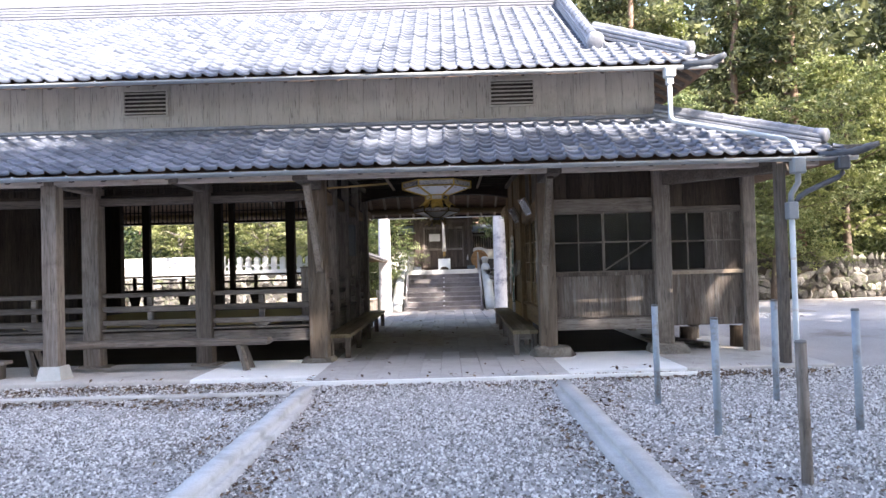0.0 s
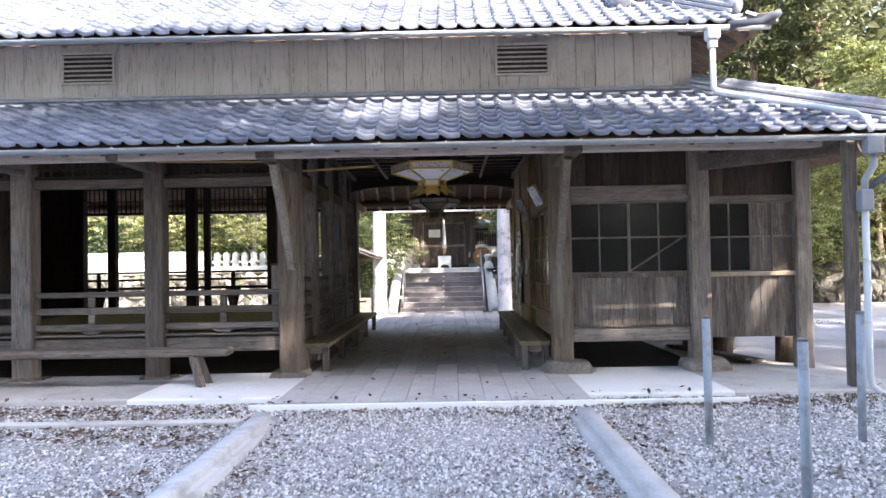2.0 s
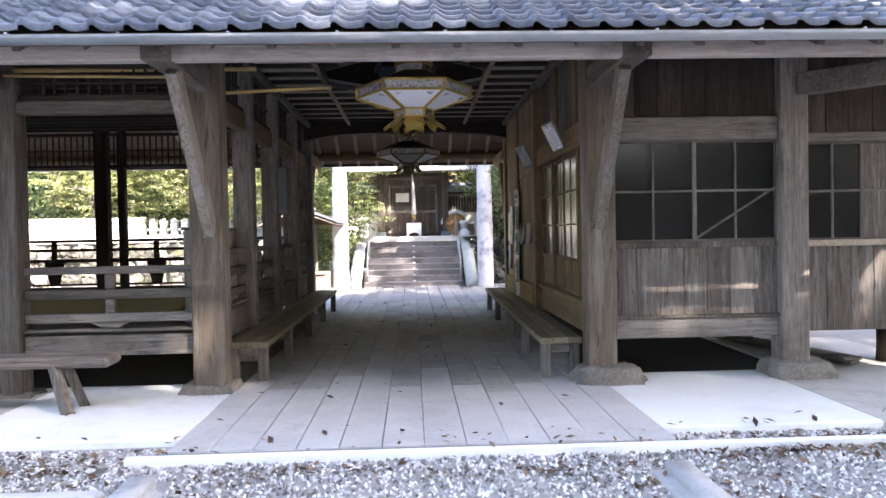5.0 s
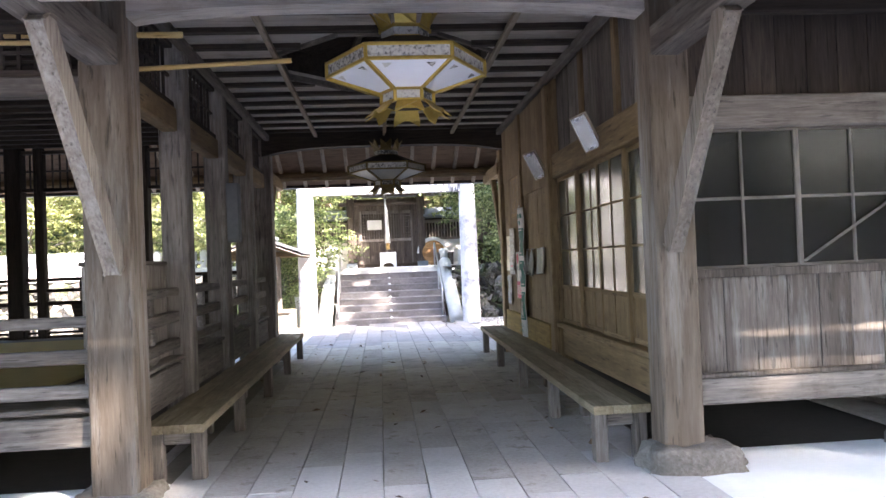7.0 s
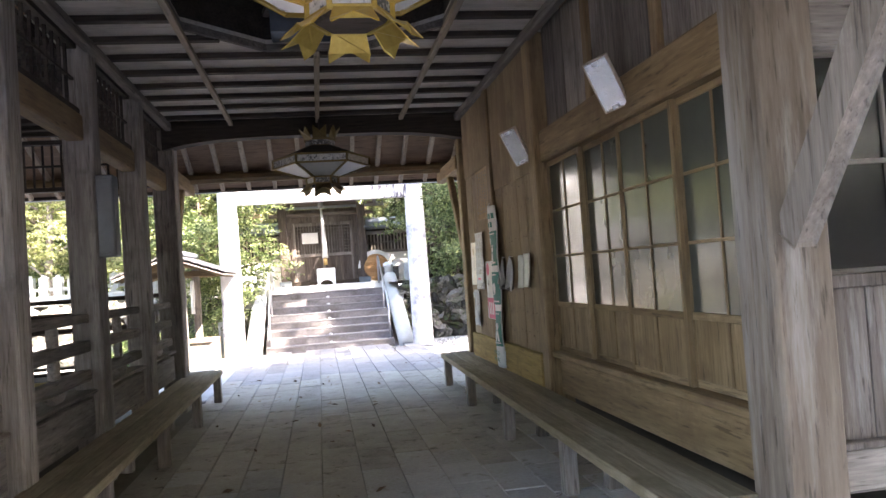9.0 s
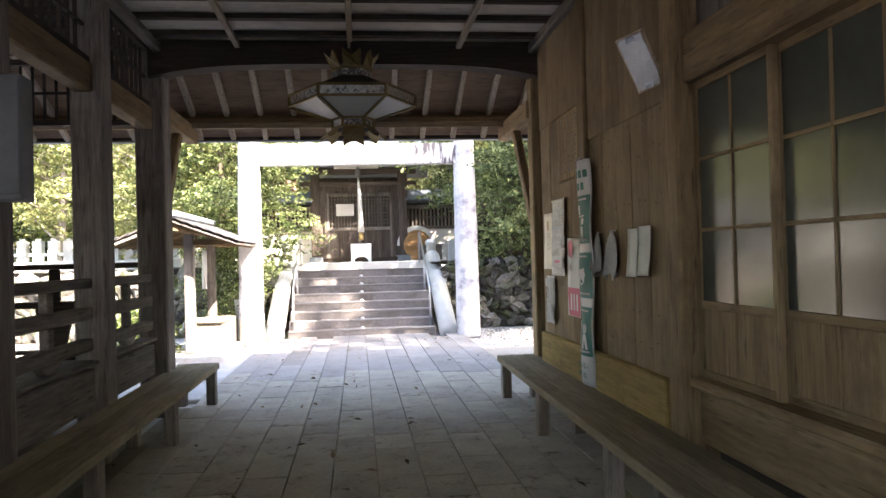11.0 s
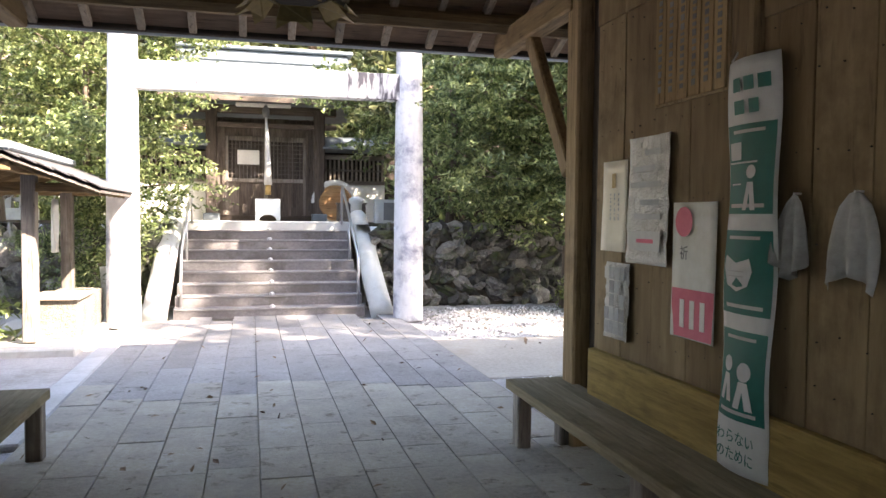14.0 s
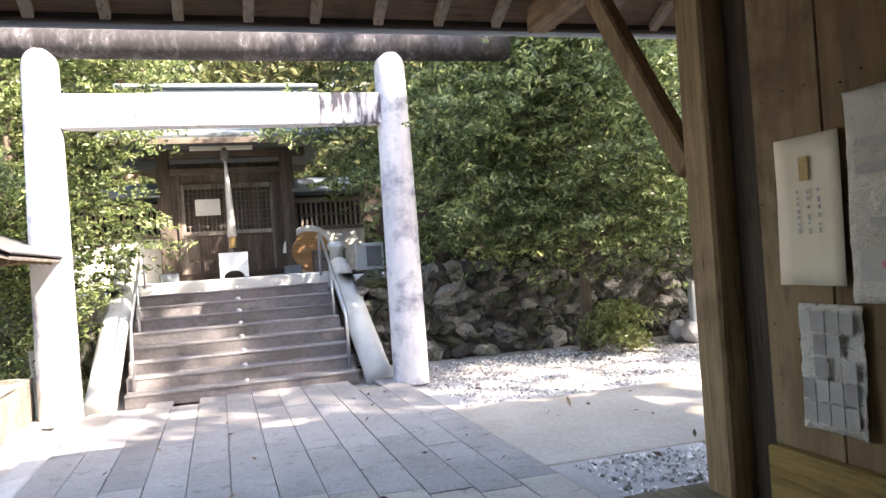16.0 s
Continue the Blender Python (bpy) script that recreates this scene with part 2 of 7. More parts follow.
_east, _add, _cut, _mix = _t.nodes.new("ShaderNodeMapRange"), _t.nodes.new("ShaderNodeMath"), _t.nodes.new("ShaderNodeMapRange"), _t.nodes.new("ShaderNodeMix")
_east.inputs[1].default_value, _east.inputs[2].default_value, _east.inputs[3].default_value, _east.inputs[4].default_value = 0.9, 1.25, -0.13, 0.04
_t.links.new(_sep.outputs[0], _east.inputs[0])
_t.links.new(_nz.outputs[0], _add.inputs[0])
_t.links.new(_east.outputs[0], _add.inputs[1])
_cut.inputs[1].default_value, _cut.inputs[2].default_value = 0.47, 0.6
_t.links.new(_add.outputs[0], _cut.inputs[0])
_mix.data_type = "RGBA"
_bsdf = _t.nodes["Principled BSDF"]
_t.links.new(_bsdf.inputs["Base Color"].links[0].from_socket, _mix.inputs[6])
_mix.inputs[7].default_value = (0.09, 0.085, 0.1, 1)
_t.links.new(_cut.outputs[0], _mix.inputs[0])
_t.links.new(_mix.outputs[2], _bsdf.inputs["Base Color"])
TORII_OLD = surface("lichen_torii_concrete", ((0.4, (0.03, 0.028, 0.03)), (0.55, (0.08, 0.076, 0.082)), (0.66, (0.42, 0.41, 0.425))), (2.5, 2.5, 1), 2.5, 9, rough=0.85, bump=0.3)
ROCK = surface("wall_rock", ((0.25, (0.04, 0.038, 0.034)), (0.5, (0.105, 0.1, 0.092)), (0.75, (0.3, 0.285, 0.26))), big=5, fine=22, rough=0.95, bump=1.0, vary=0.5, spec=0.1,
               stain=(0.07, 0.085, 0.04), stain_scale=2.5, dist=0.03)
EARTH = surface("dark_earth", ((0.3, (0.05, 0.042, 0.032)), (0.7, (0.11, 0.092, 0.07))), big=0.8, fine=14, rough=0.95, bump=0.8, dist=0.05)
BASE = surface("foundation_stone", ((0.3, (0.13, 0.117, 0.1)), (0.5, (0.22, 0.2, 0.175)), (0.7, (0.34, 0.315, 0.28))), big=4, fine=30, rough=0.92, bump=1.0, dist=0.03, spec=0.1)
PLASTER = surface("white_plaster", ((0.3, (0.6, 0.6, 0.57)), (0.7, (0.72, 0.72, 0.69))), big=1, fine=12, rough=0.85, bump=0.1, stain=(0.5, 0.48, 0.43))
SLATE = surface("dark_slate_paint", ((0.3, (0.06, 0.07, 0.085)), (0.7, (0.1, 0.115, 0.135))), big=3, fine=20, rough=0.5, bump=0.08)
GUTTER = surface("grey_pvc", ((0.3, (0.2, 0.23, 0.255)), (0.7, (0.27, 0.3, 0.33))), big=2, fine=20, rough=0.45, bump=0.05, spec=0.4)
PIPE = surface("pale_blue_pvc", ((0.3, (0.5, 0.56, 0.6)), (0.7, (0.58, 0.64, 0.68))), big=2, fine=20, rough=0.4, bump=0.03, spec=0.4)
POLE = surface("blue_grey_pole_paint", ((0.3, (0.22, 0.27, 0.32)), (0.7, (0.32, 0.37, 0.42))), big=3, fine=25, rough=0.55, bump=0.1, stain=(0.18, 0.17, 0.16), stain_scale=5)
COPPER = surface("patinated_sheet_roof", ((0.3, (0.12, 0.145, 0.165)), (0.7, (0.19, 0.22, 0.245))), big=1, fine=9, rough=0.5, bump=0.1)
FOIL = surface("crumpled_foil", ((0.3, (0.62, 0.62, 0.62)), (0.7, (0.74, 0.74, 0.74))), big=8, fine=14, rough=0.2, bump=0.8, metal=1.0, dist=0.03)
STEEL = surface("brushed_steel", ((0.3, (0.5, 0.5, 0.52)), (0.7, (0.62, 0.62, 0.64))), big=2, fine=40, rough=0.35, bump=0.03, metal=0.9)
PAPER = surface("weathered_paper", ((0.3, (0.6, 0.58, 0.53)), (0.7, (0.74, 0.72, 0.68))), big=3, fine=20, rough=0.85, bump=0.1)
CREAM = surface("cream_paper", ((0.3, (0.68, 0.6, 0.46)), (0.7, (0.76, 0.69, 0.56))), big=3, fine=20, rough=0.8, bump=0.1)
PINK = surface("faded_red_print", ((0.3, (0.55, 0.12, 0.17)), (0.7, (0.68, 0.2, 0.25))), big=3, fine=20, rough=0.7, bump=0.05)
GREEN = surface("green_print", ((0.3, (0.0, 0.09, 0.072)), (0.7, (0.008, 0.14, 0.112))), big=3, fine=20, rough=0.55, bump=0.05)
CLOTH = surface("white_vinyl", ((0.3, (0.4, 0.4, 0.395)), (0.7, (0.54, 0.54, 0.525))), big=3, fine=14, rough=0.55, bump=0.2)
INK = surface("faded_ink", ((0.3, (0.1, 0.1, 0.1)), (0.7, (0.2, 0.2, 0.2))), big=3, fine=20, rough=0.8, bump=0.0)
GOLD = surface("old_gilt_brass", ((0.3, (0.42, 0.28, 0.06)), (0.7, (0.62, 0.45, 0.13))), big=4, fine=30, rough=0.4, bump=0.1, metal=0.7)
# dimmer copy of GOLD: the rear lantern's shade is in the colour
BRASS_DARK = surface("shaded_brass", ((0.3, (0.11, 0.08, 0.03)), (0.7, (0.24, 0.175, 0.07))), big=4, fine=30, rough=0.5, bump=0.1, metal=0.6)
FILIGREE = surface("filigree_panel", ((0.4, (0.1, 0.1, 0.1)), (0.5, (0.45, 0.44, 0.42)), (0.6, (0.6, 0.59, 0.56))), big=25, fine=50, rough=0.5, bump=0.4, metal=0.3)
MILK = surface("milky_lantern_panel", ((0.3, (0.72, 0.73, 0.78)), (0.7, (0.8, 0.81, 0.86))), big=3, fine=10, rough=0.4, bump=0.02)
FAINT = surface("faded_print", ((0.3, (0.34, 0.34, 0.33)), (0.7, (0.46, 0.45, 0.43))), big=6, fine=30, rough=0.7, bump=0.05)
# greyed copy of MILK with shade painted in; also serves a dull print
DULL = surface("shaded_milk_dull_print", ((0.3, (0.3, 0.3, 0.29)), (0.7, (0.42, 0.42, 0.4))), big=3, fine=20, rough=0.5, bump=0.05)
FILM = surface("clear_plastic_film", ((0.3, (0.5, 0.48, 0.43)), (0.7, (0.66, 0.63, 0.58))), big=5, fine=9, rough=0.14, bump=1.0, spec=0.9, dist=0.05)
# near-black colour painting the shade under raised floors and behind vent slats
VOID = surface("painted_void_shade", ((0.3, (0.03, 0.026, 0.022)), (0.7, (0.06, 0.052, 0.044))), big=1, fine=14, rough=1.0, bump=0.4)
BARK = wood("tree_bark", (0.06, 0.045, 0.034), (0.13, 0.1, 0.078), (0.22, 0.18, 0.145), "z", bump=1.0)
TWIG = wood("pale_bare_twig", (0.24, 0.2, 0.17), (0.36, 0.315, 0.28), (0.5, 0.45, 0.41), "z", bump=0.8)
CEDARBARK = wood("reddish_cedar_bark", (0.11, 0.07, 0.05), (0.22, 0.15, 0.11), (0.36, 0.27, 0.21), "z", bump=1.0)
TATAMI = surface("straw_mat", ((0.3, (0.3, 0.222, 0.085)), (0.7, (0.42, 0.322, 0.135))), (1, 30, 1), 2, 8, rough=0.85, bump=0.2)
LEAVES_DEAD = surface("dead_leaf", ((0.3, (0.07, 0.042, 0.028)), (0.5, (0.13, 0.082, 0.052)), (0.7, (0.22, 0.15, 0.095))), big=3, fine=20, rough=0.85, vary=0.6, island=True)


def foliage(name, dark, mid, light, glow=0.42):
    m, t, b = material(name, mid, 0.38, 0, 0.5)
    n, l = t.nodes, t.links
    geo = n.new("ShaderNodeNewGeometry")
    ramp = n.new("ShaderNodeValToRGB")
    ramp.color_ramp.elements.new(0.5)
    for e, (p, c) in zip(ramp.color_ramp.elements, ((0.0, dark), (0.55, mid), (1.0, light))):
        e.position, e.color = p, (*c, 1)
    l.new(geo.outputs["Random Per Island"], ramp.inputs[0])
    l.new(ramp.outputs[0], b.inputs["Base Color"])
    tr = n.new("ShaderNodeBsdfTranslucent")
    l.new(ramp.outputs[0], tr.inputs[0])
    mix = n.new("ShaderNodeMixShader")
    mix.inputs[0].default_value = glow
    l.new(b.outputs[0], mix.inputs[1])
    l.new(tr.outputs[0], mix.inputs[2])
    l.new(mix.outputs[0], n["Material Output"].inputs[0])
    return m


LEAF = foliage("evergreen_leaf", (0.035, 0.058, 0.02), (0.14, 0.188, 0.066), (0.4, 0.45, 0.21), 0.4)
# much paler copy of LEAF: strong sunlight put into the leaf colour
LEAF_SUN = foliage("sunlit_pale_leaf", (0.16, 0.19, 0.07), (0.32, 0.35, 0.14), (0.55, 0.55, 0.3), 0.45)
LEAF_BRIGHT = foliage("yellow_green_leaf", (0.1, 0.13, 0.04), (0.21, 0.245, 0.085), (0.38, 0.39, 0.18))
LEAF_CEDAR = foliage("cedar_leaf", (0.035, 0.046, 0.02), (0.088, 0.104, 0.044), (0.21, 0.22, 0.1))


GLASS, _t, _b = material("dusty_window_glass", (0.03, 0.03, 0.029), 0.6, 0, 0.0)
_clear = _t.nodes.new("ShaderNodeBsdfTransparent")
_clear.inputs[0].default_value = (0.3, 0.32, 0.3, 1)
_gloss = _t.nodes.new("ShaderNodeBsdfGlossy")
_gloss.inputs["Roughness"].default_value = 0.15
_m1, _m2 = _t.nodes.new("ShaderNodeMixShader"), _t.nodes.new("ShaderNodeMixShader")
_m1.inputs[0].default_value, _m2.inputs[0].default_value = 0.5, 0.02
_t.links.new(_clear.outputs[0], _m1.inputs[1])
_t.links.new(_b.outputs[0], _m1.inputs[2])
_t.links.new(_m1.outputs[0], _m2.inputs[1])
_t.links.new(_gloss.outputs[0], _m2.inputs[2])
_t.links.new(_m2.outputs[0], _t.nodes["Material Output"].inputs[0])
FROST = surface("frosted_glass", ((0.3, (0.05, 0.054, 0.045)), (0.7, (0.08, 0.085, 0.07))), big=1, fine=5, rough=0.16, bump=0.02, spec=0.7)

# ---- shaping helpers ----
WHERE = {}


def thing(name, at, label, category, group="", kind=""):
    ob = new(name)
    ob.empty_display_size = 0.1
    ob.location = at
    WHERE[ob.name] = Vector(at)
    return tagged(ob, label, category, group, kind)


def finish(name, bm, mat, smooth=False):
    me = bpy.data.meshes.new(name)
    bmesh.ops.recalc_face_normals(bm, faces=bm.faces)
    bm.to_mesh(me)
    bm.free()
    if smooth:
        me.polygons.foreach_set("use_smooth", [True] * len(me.polygons))
    me.materials.append(mat)
    return me


def part(name, bm, mat, parent, label="", smooth=False):
    """Links a bmesh given in world coordinates as one mesh under a thing or part."""
    base = WHERE[parent.name]
    bmesh.ops.translate(bm, verts=bm.verts, vec=-base)
    ob = new(name, finish(name, bm, mat, smooth))
    ob.parent = parent
    WHERE[ob.name] = base
    return tagged(ob, label)


def solid(name, bm, mat, label, category, kind="", group="", smooth=False):
    """A thing of one mesh, its origin at its base."""
    lo = Vector([min(v.co[i] for v in bm.verts) for i in range(3)])
    hi = Vector([max(v.co[i] for v in bm.verts) for i in range(3)])
    base = Vector(((lo.x + hi.x) / 2, (lo.y + hi.y) / 2, lo.z))
    bmesh.ops.translate(bm, verts=bm.verts, vec=-base)
    ob = new(name, finish(name, bm, mat, smooth))
    ob.location = base
    WHERE[ob.name] = base
    return tagged(ob, label, category, group, kind)


def box(x0, y0, z0, x1, y1, z1, bevel=0.008, bm=None):
    one = bmesh.new()
    bmesh.ops.create_cube(one, size=1)
    for v in one.verts:
        v.co = ((x0 + x1) / 2 + v.co.x * (x1 - x0), (y0 + y1) / 2 + v.co.y * (y1 - y0), (z0 + z1) / 2 + v.co.z * (z1 - z0))
    if bevel:
        bmesh.ops.bevel(one, geom=one.edges[:], offset=bevel, segments=1, affect="EDGES", clamp_overlap=True)
    return join(bm, one)


def join(bm, one):
    if bm is None:
        return one
    me = bpy.data.meshes.new("scrap")
    one.to_mesh(me)
    one.free()
    bm.from_mesh(me)
    bpy.data.meshes.remove(me)
    return bm


def beam(a, b, w, h, bevel=0.01, bm=None):
    """A bar of width w and height h from point a to point b."""
    a, b = Vector(a), Vector(b)
    d = b - a
    one = bmesh.new()
    bmesh.ops.create_cube(one, size=1)
    up = Vector((0, 0, 1)) if abs(d.normalized().z) < 0.98 else Vector((0, 1, 0))
    ex = d.normalized()
    ey = up.cross(ex).normalized()
    ez = ex.cross(ey)
    for v in one.verts:
        v.co = (a + b) / 2 + ex * v.co.x * d.length + ey * v.co.y * w + ez * v.co.z * h
    if bevel:
        bmesh.ops.bevel(one, geom=one.edges[:], offset=bevel, segments=1, affect="EDGES", clamp_overlap=True)
    return join(bm, one)


def tube(points, radii, sides=12, bm=None, caps=True):
    """A round bar along points, with a radius at each."""
    bm = bm or bmesh.new()
    pts = [Vector(p) for p in points]
    rings = []
    for i, p in enumerate(pts):
        d = (pts[min(i + 1, len(pts) - 1)] - pts[max(i - 1, 0)]).normalized()
        u = d.orthogonal().normalized() if abs(d.z) < 0.9 else (Vector((1, 0, 0)) - d * d.x).normalized()
        v = d.cross(u)
        rings.append([bm.verts.new(p + (u * math.cos(k * math.tau / sides) + v * math.sin(k * math.tau / sides)) * radii[i]) for k in range(sides)])
    for r, s in zip(rings, rings[1:]):
        for k in range(sides):
            bm.faces.new((r[k], r[(k + 1) % sides], s[(k + 1) % sides], s[k]))
    if caps:
        bm.faces.new(rings[0][::-1])
        bm.faces.new(rings[-1])
    return bm


def quads(name, verts, faces, mat, label, category, kind="", parent=None, smooth=False):
    """One object from vertex and face arrays, for what is too many to build singly."""
    me = bpy.data.meshes.new(name)
    me.from_pydata(verts.tolist() if hasattr(verts, "tolist") else verts, [], faces.tolist() if hasattr(faces, "tolist") else faces)
    if smooth:
        me.polygons.foreach_set("use_smooth", [True] * len(me.polygons))
    me.materials.append(mat)
    ob = new(name, me)
    if parent:
        ob.parent = parent
        ob.location = -WHERE[parent.name]
    return tagged(ob, label, category, "", kind)


def rough_up(bm, amount, scale):
    for v in bm.verts:
        v.co += noise.noise_vector(v.co * scale) * amount
    return bm

# ---- plan ----
FY, BY_ = 12.05, 18.55          # front and back rows of posts
XL, XR = -2.08, 1.55           # posts either side of the passage
XW, XE = -11.2, 4.77           # ends of the hall

# ---- ground ----


def ground_z(x, y):
    """The yard lies a little lower before the hall than behind it."""
    f = min(max((y - 8.3) / 1.6, 0), 1)
    return -0.115 + 0.09 * f * f * (3 - 2 * f) + (0.012 * noise.noise(Vector((x, y, 0)) * 0.7) if math.hypot(x, y - 10) < 60 else 0)


bm = bmesh.new()
bmesh.ops.create_grid(bm, x_segments=80, y_segments=80, size=1)
for v in bm.verts:
    x, y = v.co.x, v.co.y
    v.co = (math.copysign(abs(x) ** 3, x) * 600 + x * 30, math.copysign(abs(y) ** 3, y) * 600 + y * 30 + 10, 0)
    v.co.z = ground_z(v.co.x, v.co.y)
solid("ground", bm, GRAVEL, "grey crushed gravel ground of the shrine yard", "ground", "structure", smooth=True)


def slab(name, x0, y0, x1, y1, z1, mat, label, category="pavement", bevel=0.015):
    return solid(name, box(x0, y0, -0.15, x1, y1, z1, bevel), mat, label, category, "structure")


slab("apron_grey_west", -12, 10.42, -3.6, FY + 0.3, 0.03, CONCRETE, "worn grey concrete apron under the eaves")
slab("apron_pale_west", -3.6, 10.36, -1.86, FY + 0.3, 0.034, NEWCONC, "new pale concrete apron beside the passage")
slab("apron_pale_east", 1.36, 10.3, 3.2, FY + 0.3, 0.034, NEWCONC, "new pale concrete apron beside the passage")
slab("apron_grey_east", 3.2, 10.3, 5.2, FY + 0.3, 0.03, CONCRETE, "worn grey concrete apron under the eaves")
# underfloor soil carries its shade in the colour
slab("underfloor_west", XW, FY + 0.3, -2.2, BY_ + 0.6, 0.0, VOID, "bare soil under the raised floor, shade in its colour", "soil")
slab("underfloor_east", 1.6, FY + 0.3, 3.6, BY_ + 0.6, 0.0, VOID, "bare soil under the raised room, shade in its colour", "soil")
slab("underfloor_concrete", 3.6, FY + 0.3, 5.2, 14.5, 0.02, CONCRETE, "grey concrete strip under the end room", "pavement")


def kerb_stone(name, x0, y0, x1, y1, h, label):
    """Granite kerb with a rounded back, slightly uneven."""
    bm = box(x0, y0, -0.25, x1, y1, h, 0)
    long_axis = 1 if y1 - y0 > x1 - x0 else 0
    edges = [e for e in bm.edges if all(v.co.z > -0.1 for v in e.verts)]
    bmesh.ops.bevel(bm, geom=edges, offset=0.075, segments=4, affect="EDGES", clamp_overlap=True)
    n = int(max(x1 - x0, y1 - y0) / 0.4)
    for i in range(1, n):
        c = [0, 0, 0]
        c[long_axis] = (y0 + (y1 - y0) * i / n) if long_axis else (x0 + (x1 - x0) * i / n)
        no = [0, 0, 0]
        no[long_axis] = 1
        bmesh.ops.bisect_plane(bm, geom=bm.verts[:] + bm.edges[:] + bm.faces[:], plane_co=c, plane_no=no)
    rough_up(bm, 0.012, 2.3)
    return solid(name, bm, KERB, label, "kerb", "structure", smooth=True)


kerb_stone("kerb_west", -1.99, -8, -1.69, 9.6, 0.025, "rounded grey granite kerb along the gravel approach")
kerb_stone("kerb_east", 1.25, -8, 1.55, 9.6, 0.025, "rounded grey granite kerb along the gravel approach")
solid("kerb_cross", box(-14, 9.28, -0.25, -2.02, 9.4, 0.0, 0.015), CONCRETE, "thin concrete kerb before the leaf-strewn strip", "kerb", "structure")

# passage bed; its stones are laid at the end of the file
paving = thing("pavement", (-0.2, 17, 0), "grey stone paving through the passage to the torii", "pavement", kind="structure")
part("bed", box(-1.86, 9.95, -0.2, 1.36, 24.6, 0.012, 0), JOINT, paving, "dark mortar bed")
part("bed", box(-2.05, 12.1, -0.2, -1.862, 18.9, 0.012, 0), JOINT, paving)
part("bed", box(1.362, 12.1, -0.2, 1.6, 24.6, 0.012, 0), JOINT, paving)
part("threshold", box(-2.1, 9.9, -0.15, 3.2, 9.96, 0.03, 0.008), NEWCONC, paving, "pale concrete edging strip")
part("drain_channel", box(-1.9, 9.96, -0.15, 1.4, 10.0, 0.024, 0), PAVE_OLD, paving, "dark narrow channel behind the edging")

# ---- posts ----
HALLPOST = "posts of the hall"


def post(x, y, w, z0, z1, mat=WZ, label="square weathered timber post of the hall", d=None):
    d = d or w
    bm = box(x - w / 2, y - d / 2, z0, x + w / 2, y + d / 2, z1, 0.014)
    return solid("post", bm, mat, label, "post", "structure", HALLPOST)


def foundation(x, y, r, h):
    bm = bmesh.new()
    bmesh.ops.create_cube(bm, size=2)
    bmesh.ops.subdivide_edges(bm, edges=bm.edges[:], cuts=8, use_grid_fill=True)
    for v in bm.verts:
        p = v.co.lerp(v.co.normalized() * 1.15, 0.3)
        k = 1 + 0.16 * noise.noise(Vector((p.x * 1.7 + x * 5, p.y * 1.7, p.z)))
        flare = 1.06 - 0.1 * p.z
        v.co = (x + p.x * r * k * flare, y + p.y * r * 0.8 * k * flare, max(-0.05, h * (0.35 + 0.6 * p.z) * (1 + 0.06 * noise.noise(Vector((p.x * 2 + x, p.y * 2, 3))))))
    rough_up(bm, 0.022, 9)
    rough_up(bm, 0.012, 26)
    return solid("foundation_stone", bm, BASE, "rough natural foundation stone under a post", "stone", "", "foundation stones", smooth=True)


for x, w in ((-9.5, 0.26), (-7.6, 0.26), (-5.68, 0.27), (-3.9, 0.25)):
    post(x, FY, w, 0.02, 3.2)
post(XL, FY, 0.29, 0.06, 3.4, PEELPOST, label="thick weathered post at the passage with bleached foot")
post(XR, FY, 0.27, 0.08, 3.4, PEELPOST, label="thick weathered post at the passage on a stone")
post(3.39, FY, 0.26, 0.1, 3.3)
post(XE, FY, 0.2, 0.02, 3.0, label="slim weathered corner post")
for x, y, r, h in ((XL - 0.02, FY - 0.03, 0.24, 0.11), (XR + 0.05, FY - 0.06, 0.29, 0.2), (3.44, FY - 0.03, 0.27, 0.2), (-3.9, FY, 0.22, 0.07), (-5.68, FY, 0.22, 0.07)):
    foundation(x, y, r, h)
for y in (13.72, 15.35, 16.98):
    post(XL - 0.04, y, 0.22, 0.02, 3.4, label="square brown timber post beside the bench")
post(XL - 0.02, BY_, 0.26, 0.02, 3.4, WZ, "dark timber post at the rear of the passage")
post(XR - 0.015, BY_ - 0.01, 0.17, 0.02, 3.4, BZ, "dark timber post at the rear of the passage")
post(XR + 0.0, 15.25, 0.2, 0.02, 3.4, BZ, "brown timber post between window and boarding")
post(XR - 0.02, 16.85, 0.17, 0.5, 3.4, BZ, "brown timber post in the boarded wall")
# rear and inner posts in the dark wood, their shade painted in
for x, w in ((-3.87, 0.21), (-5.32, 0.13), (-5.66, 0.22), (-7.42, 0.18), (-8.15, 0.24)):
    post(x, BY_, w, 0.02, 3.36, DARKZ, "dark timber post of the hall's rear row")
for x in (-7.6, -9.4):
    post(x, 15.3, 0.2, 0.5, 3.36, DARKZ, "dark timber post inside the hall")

# outer post with its concrete shoe
outer = thing("eave_post", (-5.68, 10.8, 0.03), "weathered post carrying the eaves on a white concrete block", "post", kind="structure")
part("shaft", box(-5.79, 10.69, 0.2, -5.57, 10.91, 2.8, 0.012), WZ, outer)
bm = box(-5.86, 10.62, 0.03, -5.5, 10.98, 0.22, 0)
for v in bm.verts:
    if v.co.z > 0.1:
        v.co.x = -5.68 + (v.co.x + 5.68) * 0.78
        v.co.y = 10.8 + (v.co.y - 10.8) * 0.78
part("shoe", bm, PALESTONE, outer, "pale concrete block")
post(4.62, 10.5, 0.13, 0.03, 2.9, label="slim weathered post carrying the corner of the eaves")

# ---- long timbers ----


def timber(name, a, b, w, h, mat, label, category="beam", bevel=0.012):
    return solid(name, beam(a, b, w, h, bevel), mat, label, category, "structure")


